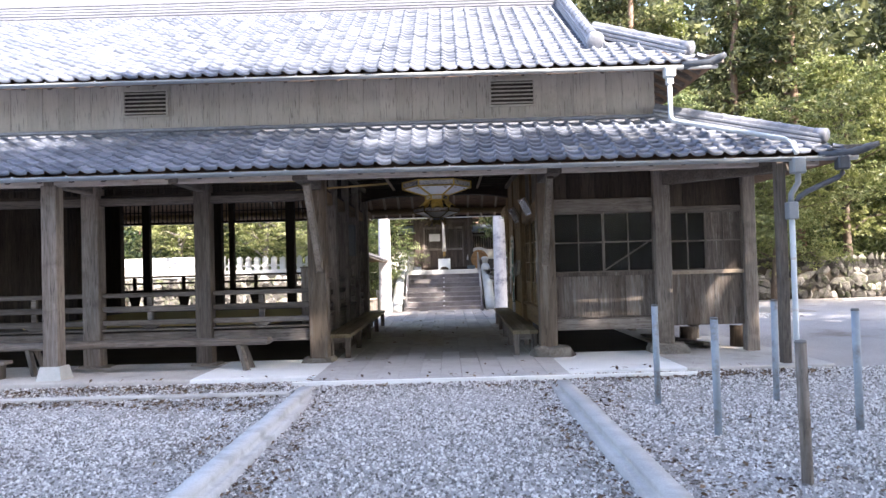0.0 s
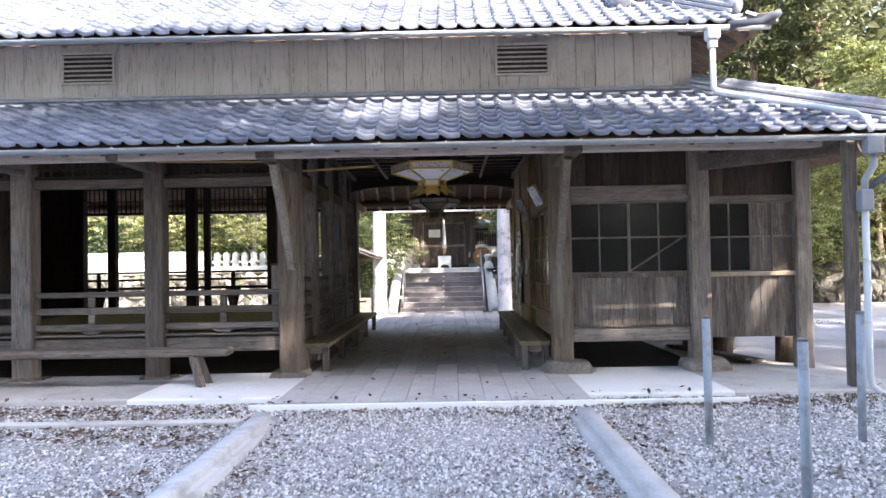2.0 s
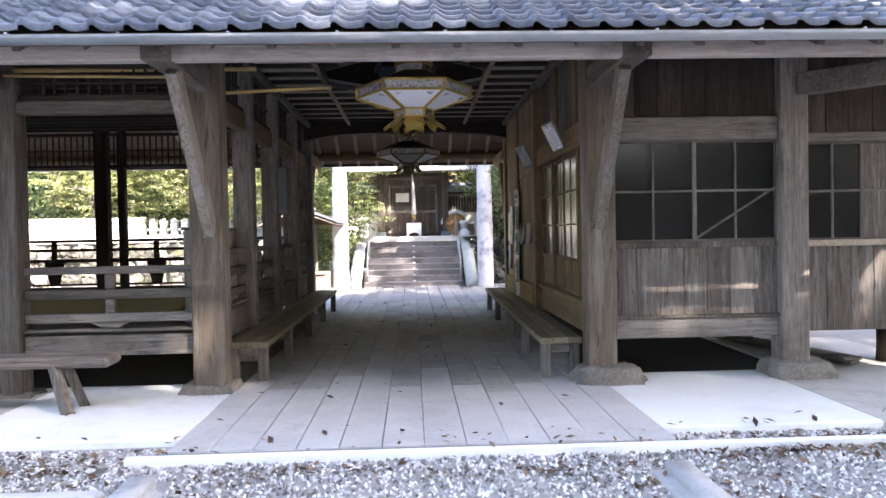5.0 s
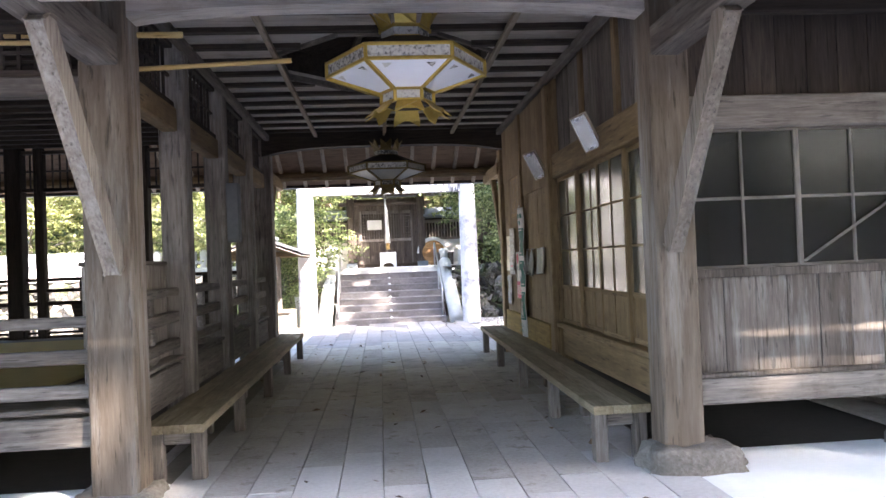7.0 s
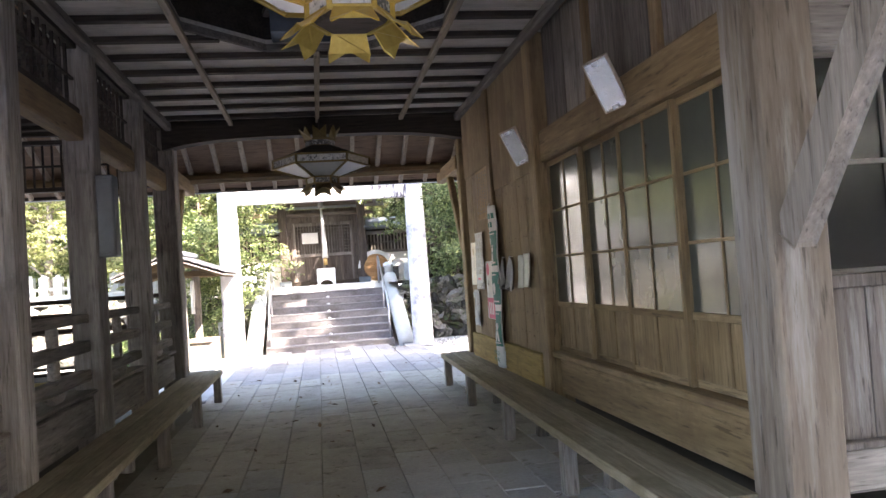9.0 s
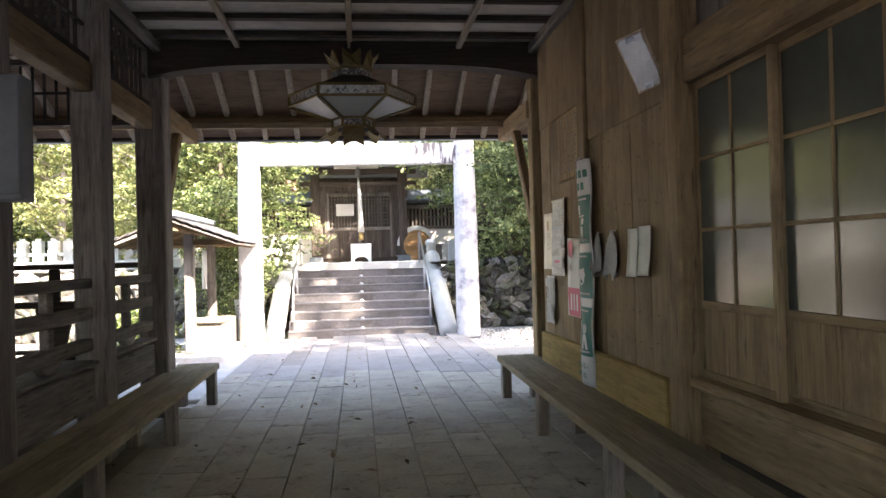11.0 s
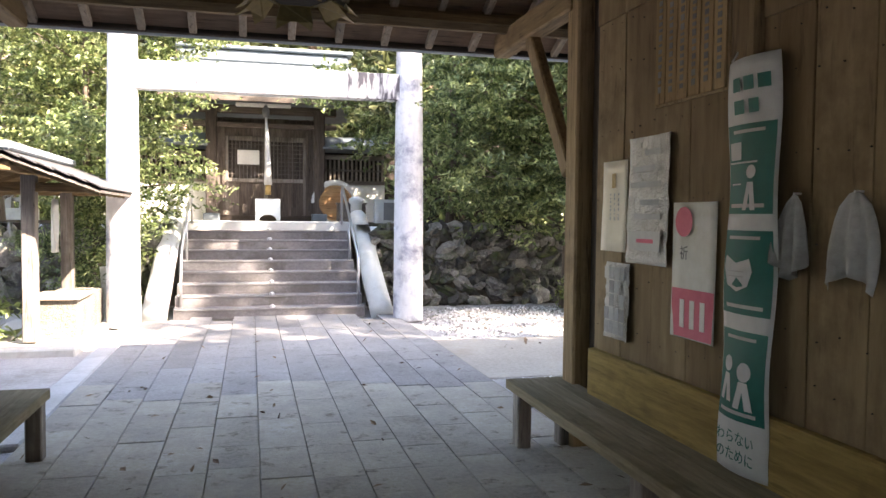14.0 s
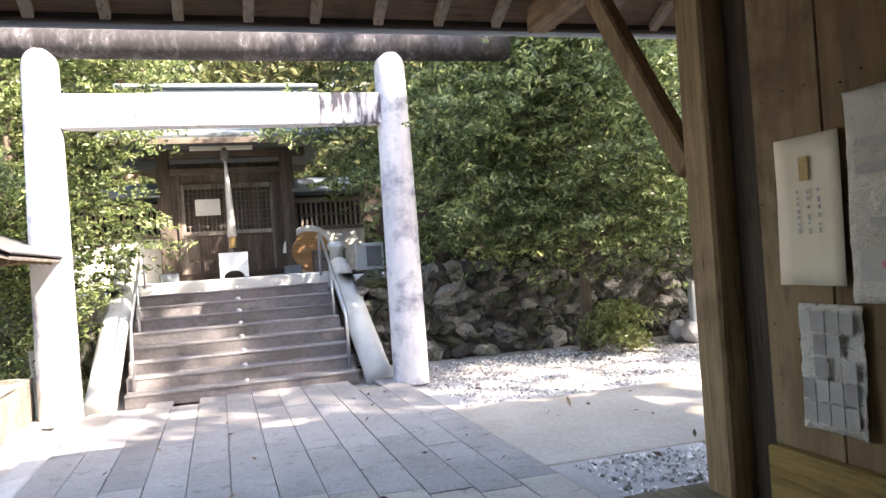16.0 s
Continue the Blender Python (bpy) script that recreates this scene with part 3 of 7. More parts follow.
timber("eave_beam", (-12, 10.78, 2.84), (5.3, 10.78, 2.84), 0.12, 0.12, CEIL, "long bleached beam under the front eaves")
timber("lintel_front_west", (XW, FY, 2.66), (XL - 0.14, FY, 2.66), 0.13, 0.12, WX, "weathered lintel between the hall posts")
for a, b in ((XW, XL - 0.1), (XR + 0.1, XE)):
    timber("lintel_front_top", (a, FY, 3.16), (b, FY, 3.16), 0.15, 0.2, DARKX, "dark wall plate under the roof")
for x in (XL, XR - 0.02):
    timber("eave_arm", (x, FY + 0.1, 2.86), (x, 10.62, 2.86), 0.2, 0.2, WY, "bracket arm carrying the eave beam")
    o = 0.07 if x < 0 else 0.0
    timber("strut", (x - 0.02 + o, FY - 0.16, 1.5), (x - 0.03 + o, 10.95, 2.76), 0.09, 0.13, STRUT, "slanting bleached strut from post to eaves", "strut")
for x in (-3.9, -5.68, -7.6):
    timber("eave_arm", (x, FY, 2.86), (x, 10.7, 2.86), 0.14, 0.16, WY, "bracket arm carrying the eave beam")
timber("corner_beam", (3.45, FY - 0.1, 2.78), (4.75, 10.5, 2.78), 0.17, 0.2, WX, "stout beam running out to the corner of the eaves")


def arched_beam(y, z, w, h, rise, mat, label):
    """A cambered beam across the passage."""
    bm = bmesh.new()
    n, rows = 16, []
    for i in range(n + 1):
        x = XL + (XR - XL) * i / n
        c = rise * (1 - (2 * i / n - 1) ** 4)
        rows.append([bm.verts.new((x, y + sy * w / 2, z + zz)) for sy, zz in ((-1, c), (1, c), (1, h + c * 0.3), (-1, h + c * 0.3))])
    for a, b in zip(rows, rows[1:]):
        for k in range(4):
            bm.faces.new((a[k], a[(k + 1) % 4], b[(k + 1) % 4], b[k]))
    bm.faces.new(rows[0])
    bm.faces.new(rows[-1][::-1])
    return solid("arched_beam", bm, mat, label, "beam", "structure")


# added filler that blocks light leaking in over the rear beam
solid("rear_infill", box(XL, BY_ - 0.2, 3.3, XR + 0.05, BY_ - 0.06, 3.78, 0), DARKX, "dark board added to block a light leak above the rear beam", "wall", "structure")
arched_beam(FY, 3.05, 0.2, 0.28, 0.09, CEIL, "cambered weathered beam over the passage mouth")
arched_beam(BY_ - 0.12, 3.1, 0.2, 0.26, 0.12, DARKX, "cambered dark beam at the rear of the passage")
timber("rear_purlin", (XW, 19.75, 2.95), (5.2, 19.75, 2.95), 0.15, 0.15, BX, "round-edged brown purlin under the rear eaves", bevel=0.05)
timber("rear_plate", (XW, BY_, 3.43), (XL - 0.1, BY_, 3.43), 0.16, 0.14, DARKX, "dark wall plate of the rear row")
for x in (XL + 0.02, XR - 0.06):
    timber("rear_arm", (x, BY_, 2.84), (x, 20.05, 2.84), 0.13, 0.18, BY, "brown bracket arm under the rear eaves")
    timber("strut", (x, BY_ + 0.08, 1.75), (x, 19.35, 2.76), 0.08, 0.12, BZ, "slanting brown strut under the rear eaves", "strut")

# ---- passage ceiling: boards, battens, slats in one mesh a kind ----
OCX, OCY, OCR = -0.27, 14.55, 1.01          # eight-sided opening in the ceiling: centre and half width
OCS = OCR * math.tan(math.pi / 8)           # half of one side


def oct_reach(y):
    """Half width of the opening at y."""
    d = abs(y - OCY)
    return 0.0 if d >= OCR else OCR if d <= OCS else OCR - (d - OCS)


bm = box(XL, FY + 0.08, 3.44, OCX - OCR, BY_ - 0.2, 3.5, 0)
box(OCX + OCR, FY + 0.08, 3.44, XR, BY_ - 0.2, 3.5, 0, bm)
box(OCX - OCR, FY + 0.08, 3.44, OCX + OCR, OCY - OCR, 3.5, 0, bm)
box(OCX - OCR, OCY + OCR, 3.44, OCX + OCR, BY_ - 0.2, 3.5, 0, bm)
for sx in (-1, 1):
    for sy in (-1, 1):
        tri = ((OCX + sx * OCR, OCY + sy * OCR), (OCX + sx * OCR, OCY + sy * OCS), (OCX + sx * OCS, OCY + sy * OCR))
        lo_, hi_ = [bm.verts.new((*p, 3.44)) for p in tri], [bm.verts.new((*p, 3.5)) for p in tri]
        bm.faces.new(lo_)
        bm.faces.new(hi_[::-1])
        for k in range(3):
            bm.faces.new((lo_[k], lo_[(k + 1) % 3], hi_[(k + 1) % 3], hi_[k]))
solid("ceiling_passage", bm, CEIL, "weathered board ceiling over the passage with an eight-sided opening", "ceiling", "structure")
corners = [(OCX + math.cos((k + 0.5) * math.pi / 4) * OCR / math.cos(math.pi / 8), OCY + math.sin((k + 0.5) * math.pi / 4) * OCR / math.cos(math.pi / 8)) for k in range(8)]
bm = bmesh.new()
low_, mid_, top_ = ([bm.verts.new((OCX + (x - OCX) * f, OCY + (y - OCY) * f, z)) for x, y in corners] for f, z in ((1.0, 3.5), (1.0, 3.72), (0.45, 4.05)))
for p, q in ((low_, mid_), (mid_, top_)):
    for k in range(8):
        bm.faces.new((p[k], p[(k + 1) % 8], q[(k + 1) % 8], q[k]))
bm.faces.new(top_)
# recess lined with the dark wood, so its shade is in the colour
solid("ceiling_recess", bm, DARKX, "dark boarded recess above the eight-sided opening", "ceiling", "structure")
bm = None
for k in range(8):
    (xa_, ya_), (xb_, yb_) = corners[k], corners[(k + 1) % 8]
    bm = beam((xa_, ya_, 3.43), (xb_, yb_, 3.43), 0.035, 0.05, 0.004, bm)
    bm = beam((OCX + (xa_ - OCX) * 0.97, OCY + (ya_ - OCY) * 0.97, 3.7), (OCX + (xa_ - OCX) * 0.45, OCY + (ya_ - OCY) * 0.45, 4.0), 0.05, 0.06, 0.004, bm)
solid("ceiling_opening_trim", bm, WX, "thin grey trim and hip rafters of the eight-sided opening", "ceiling", "structure")
dark_box = thing("ceiling_box", (OCX - 0.03, 15.4, 3.47), "dark grey box fixed inside the ceiling recess", "box")
part("body", box(OCX - 0.36, 15.28, 3.47, OCX + 0.31, 15.555, 3.7, 0.01), SLATE, dark_box)
part("lid", box(OCX - 0.37, 15.27, 3.7, OCX + 0.32, 15.555, 3.73, 0.006), SLATE, dark_box)
bm = None
for i in range(13):
    y = FY + 0.35 + i * 0.47
    w = max(oct_reach(y), oct_reach(y + 0.075))
    for a, b in ((XL, OCX - w), (OCX + w, XR)) if w else ((XL, XR),):
        bm = box(a, y, 3.395, b, y + 0.075, 3.445, 0.005, bm)
# battens take the dark wood to paint the shadow on their undersides
solid("ceiling_battens", bm, DARKX, "cross battens under the passage ceiling, shade painted dark", "ceiling", "structure")
bm = None
for x, ya_ in ((-1.28, FY + 0.12), (-0.27, OCY + OCR + 0.02), (0.74, FY + 0.12)):
    bm = box(x - 0.025, ya_, 3.355, x + 0.025, BY_ - 0.25, 3.4, 0.005, bm)
bm = box(-0.295, FY + 0.12, 3.355, -0.245, OCY - OCR - 0.02, 3.4, 0.005, bm)
solid("ceiling_slats", bm, PALE, "long grey slats hung below the ceiling battens", "ceiling", "structure")
for x in (XL + 0.08, XR - 0.1):
    timber("ceiling_edge", (x, FY + 0.1, 3.37), (x, BY_ - 0.2, 3.37), 0.08, 0.09, WY, "grey edge moulding of the passage ceiling", "trim")
# hall ceiling and battens: interior shade put into the wood colour
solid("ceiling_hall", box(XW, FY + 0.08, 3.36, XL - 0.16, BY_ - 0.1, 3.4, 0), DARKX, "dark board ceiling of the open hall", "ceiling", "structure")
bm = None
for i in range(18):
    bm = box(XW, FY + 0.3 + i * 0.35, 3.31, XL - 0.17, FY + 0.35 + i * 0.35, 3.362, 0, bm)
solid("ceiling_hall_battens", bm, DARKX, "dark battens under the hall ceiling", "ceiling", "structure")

# ---- roofs ----
TW, TL = 0.24, 0.2
PROFILE = ((-0.02, -0.012), (0.0, 0.026), (0.08, 0.042), (0.18, 0.042), (0.28, 0.02), (0.44, 0.002), (0.64, -0.003), (0.86, 0.002), (1.02, 0.01))


def tile_arrays():
    """A pantile about its lower corner: x across, y up the slope, z out."""
    vs, fs = [], []
    rows = ((0.0, 0.014), (0.0, 0.058), (0.03, 0.06), (TL + 0.05, 0.012))
    for k, (y, lift) in enumerate(rows):
        for u, h in PROFILE:
            vs.append((u * TW, y - 0.014 * (1 - abs(2 * u - 1)) * (k < 3), h + lift))
    m = len(PROFILE)
    for k in range(len(rows) - 1):
        for i in range(m - 1):
            fs.append((k * m + i, k * m + i + 1, (k + 1) * m + i + 1, (k + 1) * m + i))
    return np.array(vs), np.array(fs)


TV, TF = tile_arrays()
tile_mesh = bpy.data.meshes.new("tile")
tile_mesh.from_pydata(TV.tolist(), [], TF.tolist())
tile_mesh.polygons.foreach_set("use_smooth", [True] * len(TF))
tile_mesh.materials.append(TILE)
LATE = []


def tile_field(roof, corner, across, up, cols, rows, inside, near):
    """Tiles in courses. near(x, y) picks those that are parts of their own; the rest are joined."""
    across, up = Vector(across).normalized(), Vector(up).normalized()
    out = across.cross(up)
    rest_v, rest_f, count = [], [], 0
    base = WHERE[roof.name]
    for r in range(rows):
        for c in range(cols):
            o = Vector(corner) + across * (c * TW) + up * (r * TL)
            mid = o + across * TW / 2 + up * TL / 2
            if not inside(mid):
                continue
            o += out * random.uniform(-0.004, 0.005) + up * random.uniform(-0.006, 0.006)
            m = Matrix((across, up, out)).transposed().to_4x4() @ Matrix.Rotation(random.uniform(-0.012, 0.012), 4, "Z")
            if near(mid) and count < 300:
                count += 1
                LATE.append((roof, Matrix.Translation(o - base) @ m))
            else:
                rest_f.append(TF + len(rest_v) * len(TV))
                rest_v.append((np.array(m.to_3x3()) @ TV.T).T + np.array(o))
    if rest_v:
        quads("tiles", np.concatenate(rest_v), np.concatenate(rest_f), TILE_FAR, "", "", "stuff", roof, True)


def deck(roof, points, thick, mat):
    """The boarded plane under the tiles."""
    bm = bmesh.new()
    a = [bm.verts.new(p) for p in points]
    b = [bm.verts.new((p[0], p[1], p[2] - thick)) for p in points]
    bm.faces.new(a)
    bm.faces.new(b[::-1])
    for i in range(len(a)):
        j = (i + 1) % len(a)
        bm.faces.new((a[i], b[i], b[j], a[j]))
    return part("deck", bm, mat, roof, "brown boarding under the tiles")


def ridge(roof, a, b, courses, w, cap=True, name="ridge", spacing=0.27):
    """Stacked ridge courses with a row of round cap tiles."""
    a, b = Vector(a), Vector(b)
    d = (b - a).normalized()
    up = (Vector((0, 0, 1)) - d * d.z).normalized()
    course = roof
    for i in range(courses):
        ww = w * (1 + 0.12 * (courses - i) / courses)
        course = part(name, beam(a + up * (0.03 + i * 0.06), b + up * (0.03 + i * 0.06), ww, 0.052, 0.012), RIDGE, roof)
    if not cap:
        return
    top = up * (courses * 0.06)
    n = max(int((b - a).length / spacing), 1)
    for i in range(n):
        p, q = a + d * (i * spacing), a + d * ((i + 1) * spacing + 0.02)
        side = d.cross(up)
        bm = bmesh.new()
        rings = []
        for pt, r in ((p, w * 0.4), (p + d * spacing * 0.9, w * 0.4), (p + d * spacing * 0.9, w * 0.44), (q, w * 0.44)):
            rings.append([bm.verts.new(pt + top + side * math.cos(k * math.pi / 6) * r + up * math.sin(k * math.pi / 6) * r) for k in range(7)])
        for s, t in zip(rings, rings[1:]):
            for k in range(6):
                bm.faces.new((s[k], s[k + 1], t[k + 1], t[k]))
        bm.faces.new(rings[0])
        bm.faces.new(rings[-1])
        part("cap_tile", bm, RIDGE, course)


def end_tile(roof, at, d, r):
    at, d = Vector(at), Vector(d).normalized()
    bm = tube([at - d * 0.16, at, at + d * 0.02], [r, r * 1.05, r * 0.8], 14)
    part("end_tile", bm, RIDGE, roof, "round ornamental end tile", True)


# lower roof: front slope with a hip at the east end, east slope, rear slope
EAVE_Z, SLOPE, LE, LB = 2.87, 0.5, 10.38, 20.2
CX = 5.55                                    # east eave of the lower roof
WALL_TOP = EAVE_Z + SLOPE * (FY - LE)             # where the lower roof meets the upper wall
UX = 3.36                                         # east end of the upper storey
HIP = (CX - UX) / (FY - LE)                       # how far the hip runs east for each metre south
ES = (WALL_TOP - EAVE_Z) / (CX - UX)              # fall of the east slope
lower = thing("lower_roof", (0, LE, EAVE_Z), "blue-grey glazed pantile roof over the front eaves", "roof", kind="structure")
deck(lower, [(-13, LE + 0.06, EAVE_Z), (CX - 0.06, LE + 0.06, EAVE_Z), (UX, FY, WALL_TOP), (-13, FY, WALL_TOP)], 0.05, PLANK)
up_f = Vector((0, 1, SLOPE))
tile_field(lower, (-13, LE, EAVE_Z + 0.03), (1, 0, 0), up_f, 78, 9, lambda p: p.x < CX - (p.y - LE) * HIP - 0.02, lambda p: -3.3 < p.x < 5.2)
deck(lower, [(CX, LE, EAVE_Z), (CX, LB, EAVE_Z), (UX, BY_, WALL_TOP), (UX, FY, WALL_TOP)], 0.05, PLANK)
tile_field(lower, (CX, LE, EAVE_Z + 0.03), (0, 1, 0), (-1, 0, ES), 40, 12, lambda p: p.x > UX and p.y > LE + (CX - p.x) / HIP + 0.02 and p.y < LB - (CX - p.x) / HIP, lambda p: False)
deck(lower, [(CX, LB, EAVE_Z), (-13, LB, EAVE_Z), (-13, BY_, WALL_TOP), (UX, BY_, WALL_TOP)], 0.05, PLANK)
tile_field(lower, (CX, LB, EAVE_Z + 0.03), (-1, 0, 0), (0, -1, SLOPE), 76, 9, lambda p: p.x < CX - (LB - p.y) * HIP, lambda p: False)
ridge(lower, (UX - 0.05, FY - 0.05, WALL_TOP + 0.02), (CX - 0.28, LE + 0.24, EAVE_Z + 0.14), 3, 0.2, name="hip_course")
end_tile(lower, (CX - 0.22, LE + 0.18, EAVE_Z + 0.3), (1, -1, -0.3), 0.1)
ridge(lower, (-13, FY - 0.1, WALL_TOP - 0.02), (UX, FY - 0.1, WALL_TOP - 0.02), 2, 0.16, cap=False, name="flashing_course")

# upper roof: irimoya, gable set back from the hipped skirt
UE, UZ, US = 11.28, 4.4, 0.56
MID = (FY + BY_) / 2
RZ = UZ + US * (MID - UE)
EX = 4.02                                         # east eave of the upper roof
GX = 2.42                                         # plane of the gable
upper = thing("upper_roof", (0, MID, UZ), "blue-grey glazed pantile hip-and-gable roof", "roof", kind="structure")
hip = EX - GX
HZ = UZ + US * hip
deck(upper, [(-13, UE + 0.06, UZ), (EX - 0.06, UE + 0.06, UZ), (GX, UE + hip, HZ), (GX, MID, RZ), (-13, MID, RZ)], 0.05, PLANK)
tile_field(upper, (-13, UE, UZ + 0.03), (1, 0, 0), (0, 1, US), 74, 23, lambda p: p.y < MID - 0.05 and (p.x < GX + 0.1 or p.x < EX - (p.y - UE) - 0.02),
           lambda p: -0.6 < p.x and p.y < 14.2)
UB = 2 * MID - UE
deck(upper, [(EX - 0.06, UB - 0.06, UZ), (-13, UB - 0.06, UZ), (-13, MID, RZ), (GX, MID, RZ), (GX, UB - hip, HZ)], 0.05, PLANK)
deck(upper, [(EX, UE, UZ), (EX, UB, UZ), (GX, UB - hip, HZ), (GX, UE + hip, HZ)], 0.05, PLANK)
tile_field(upper, (EX, UE, UZ + 0.03), (0, 1, 0), (-1, 0, US), 34, 9, lambda p: UE + (EX - p.x) < p.y < UB - (EX - p.x) and p.x > GX, lambda p: False)
ridge(upper, (-13, MID, RZ), (GX + 0.1, MID, RZ), 6, 0.28, name="ridge_course")
ridge(upper, (GX, MID, RZ + 0.1), (GX + 0.02, UE + 0.75, UZ + US * 0.75 + 0.04), 3, 0.22, name="descending_ridge_course")
end_tile(upper, (GX + 0.02, UE + 0.68, UZ + US * 0.75 + 0.2), (0, -1, -0.4), 0.13)
ridge(upper, (GX + 0.1, UE + hip - 0.1, HZ + 0.02), (EX - 0.28, UE + 0.26, UZ + 0.16), 3, 0.2, name="hip_course")
end_tile(upper, (EX - 0.22, UE + 0.2, UZ + 0.32), (1, -1, -0.3), 0.1)
bm = bmesh.new()
bm.faces.new([bm.verts.new(p) for p in ((GX - 0.12, UE + hip, HZ), (GX - 0.12, UB - hip, HZ), (GX - 0.12, MID, RZ))])
part("gable_board", bm, WZ, upper, "weathered gable boarding")
# closing wall far to the west
part("gable_board", box(-13.1, UE + 0.4, 3.0, -13, UB - 0.4, UZ + 0.5, 0), WZ, upper)

# corner ends of the eaves, sweeping up
for roof, ex, ey, ez in ((lower, CX, LE, EAVE_Z), (upper, EX, UE, UZ)):
    part("corner_board", beam((ex - 1.0, ey + 1.0, ez + 0.2), (ex + 0.12, ey - 0.12, ez + 0.06), 0.12, 0.12), WX, roof, "grey upswept hip rafter end")

for roof, ex, ey, ez, tip in ((lower, CX, LE, EAVE_Z, (5.84, 10.17, 2.99)), (upper, EX, UE, UZ, (4.16, 11.08, 4.5))):
    part("corner_gutter", tube([(ex - 0.45, ey - 0.06, ez - 0.02), (ex - 0.05, ey - 0.07, ez + 0.01), tuple((Vector((ex, ey - 0.07, ez + 0.02)) + Vector(tip)) / 2), tip], [0.06, 0.06, 0.058, 0.035], 12), SLATE, roof, "dark upswept gutter corner", True)

# rafters
RAFT = "rafters of the hall"


def rafters(name, x0, x1, step, ya, za, yb, zb, w, h, mat, label):
    x, first = x0, None
    while x < x1:
        solid(name, beam((x, ya, za), (x, yb, zb), w, h, 0.006), mat, label, "rafter", "structure", RAFT)
        x += step


rafters("rafter", -12, CX - 0.2, 0.45, LE + 0.1, EAVE_Z - 0.04, FY, WALL_TOP - 0.1, 0.06, 0.07, WY, "weathered rafter under the front eaves")
rafters("rafter", -4.5, CX - 0.2, 0.36, LB - 0.06, EAVE_Z - 0.035, BY_ - 0.1, WALL_TOP - 0.1, 0.055, 0.07, PALE, "pale rafter under the rear eaves")
rafters("rafter", -12, EX - 0.1, 0.4, UE + 0.08, UZ - 0.04, FY, UZ + US * (FY - UE) - 0.1, 0.05, 0.06, WY, "weathered rafter under the upper eaves")
y = UE + 0.3
while y < UB - 0.2:
    solid("rafter", beam((EX - 0.08, y, UZ - 0.04), (UX, y, UZ + US * (EX - UX) - 0.1), 0.05, 0.06, 0.006), WX, "weathered rafter under the upper eaves", "rafter", "structure", RAFT)
    y += 0.4
timber("rear_fascia", (-13, LB - 0.03, EAVE_Z - 0.035), (CX, LB - 0.03, EAVE_Z - 0.035), 0.05, 0.06, DARKX, "thin dark board along the rear eaves")


def gutter(name, a, b, r, label):
    """Half-round gutter with brackets."""
    g = thing(name, a, label, "gutter", kind="structure")
    a, b = Vector(a), Vector(b)
    d = (b - a).normalized()
    side = d.cross(Vector((0, 0, 1))).normalized()
    bm = bmesh.new()
    rows = []
    for pt in (a, b):
        for rr in (r, r - 0.006):
            rows.append([bm.verts.new(pt + side * math.cos(k * math.pi / 8) * rr - Vector((0, 0, 1)) * math.sin(k * math.pi / 8) * rr) for k in range(9)])
    for p, q in ((0, 2), (1, 3), (0, 1), (2, 3)):
        for k in range(8):
            bm.faces.new((rows[p][k], rows[p][k + 1], rows[q][k + 1], rows[q][k]))
    for k in (0, 8):
        bm.faces.new((rows[0][k], rows[1][k], rows[3][k], rows[2][k]))
    channel = part("channel", bm, GUTTER, g, "", True)
    n = int((b - a).length / 0.75)
    for i in range(n):
        p = a + d * (0.3 + i * 0.75)
        part("bracket", beam(p - side * r, p + side * r + Vector((0, 0, 0.01)), 0.02, 0.012, 0.002), STEEL, channel)
    return g


gutter("gutter_lower", (-13, LE - 0.06, EAVE_Z + 0.0), (CX + 0.06, LE - 0.06, EAVE_Z - 0.02), 0.06, "grey half-round gutter along the lower eaves")
gutter("gutter_upper", (-13, UE - 0.06, UZ - 0.01), (EX + 0.06, UE - 0.06, UZ - 0.02), 0.055, "grey half-round gutter along the upper eaves")
gutter("gutter_rear", (-13, LB + 0.06, EAVE_Z - 0.02), (CX + 0.06, LB + 0.06, EAVE_Z - 0.02), 0.05, "dark half-round gutter along the rear eaves")

# ---- walls ----


def boards(wall, axis, fixed, a, b, z0, z1, step, mat, thick=0.022, gap=0.004, rebate=0.0):
    """Upright boards side by side, each a part."""
    n = max(int(round((b - a) / step)), 1)
    w = (b - a) / n
    for i in range(n):
        p, q = a + i * w + gap / 2, a + (i + 1) * w - gap / 2
        o = random.uniform(-0.003, 0.003)
        if axis == "x":
            bm = box(p, fixed - thick + o, z0, q, fixed + thick + o, z1 + random.uniform(-0.004, 0), 0.003)
        else:
            bm = box(fixed - thick + o, p, z0, fixed + thick + o, q, z1 + random.uniform(-0.004, 0), 0.003)
        part("board", bm, mat, wall)


wall_upper = thing("wall_upper", (-4, FY, WALL_TOP), "grey painted board wall of the upper storey", "wall", kind="structure")
part("backing", box(-13, FY + 0.03, WALL_TOP - 0.3, UX, FY + 0.1, UZ + 0.5, 0), DARKX, wall_upper)
boards(wall_upper, "x", FY, -8.0, UX, WALL_TOP + 0.1, UZ + 0.4, 0.26, GREYBOARD)
part("sill", box(-13, FY - 0.07, WALL_TOP + 0.07, UX + 0.02, FY + 0.03, WALL_TOP + 0.13, 0.006), GREYBOARD, wall_upper, "grey weather strip")
wall_upper_east = thing("wall_upper_east", (UX, MID, WALL_TOP), "grey painted board wall at the gable end", "wall", kind="structure")
part("backing", box(UX - 0.05, FY + 0.1, WALL_TOP - 0.2, UX + 0.02, BY_, UZ + 0.4, 0), GREYBOARD, wall_upper_east)
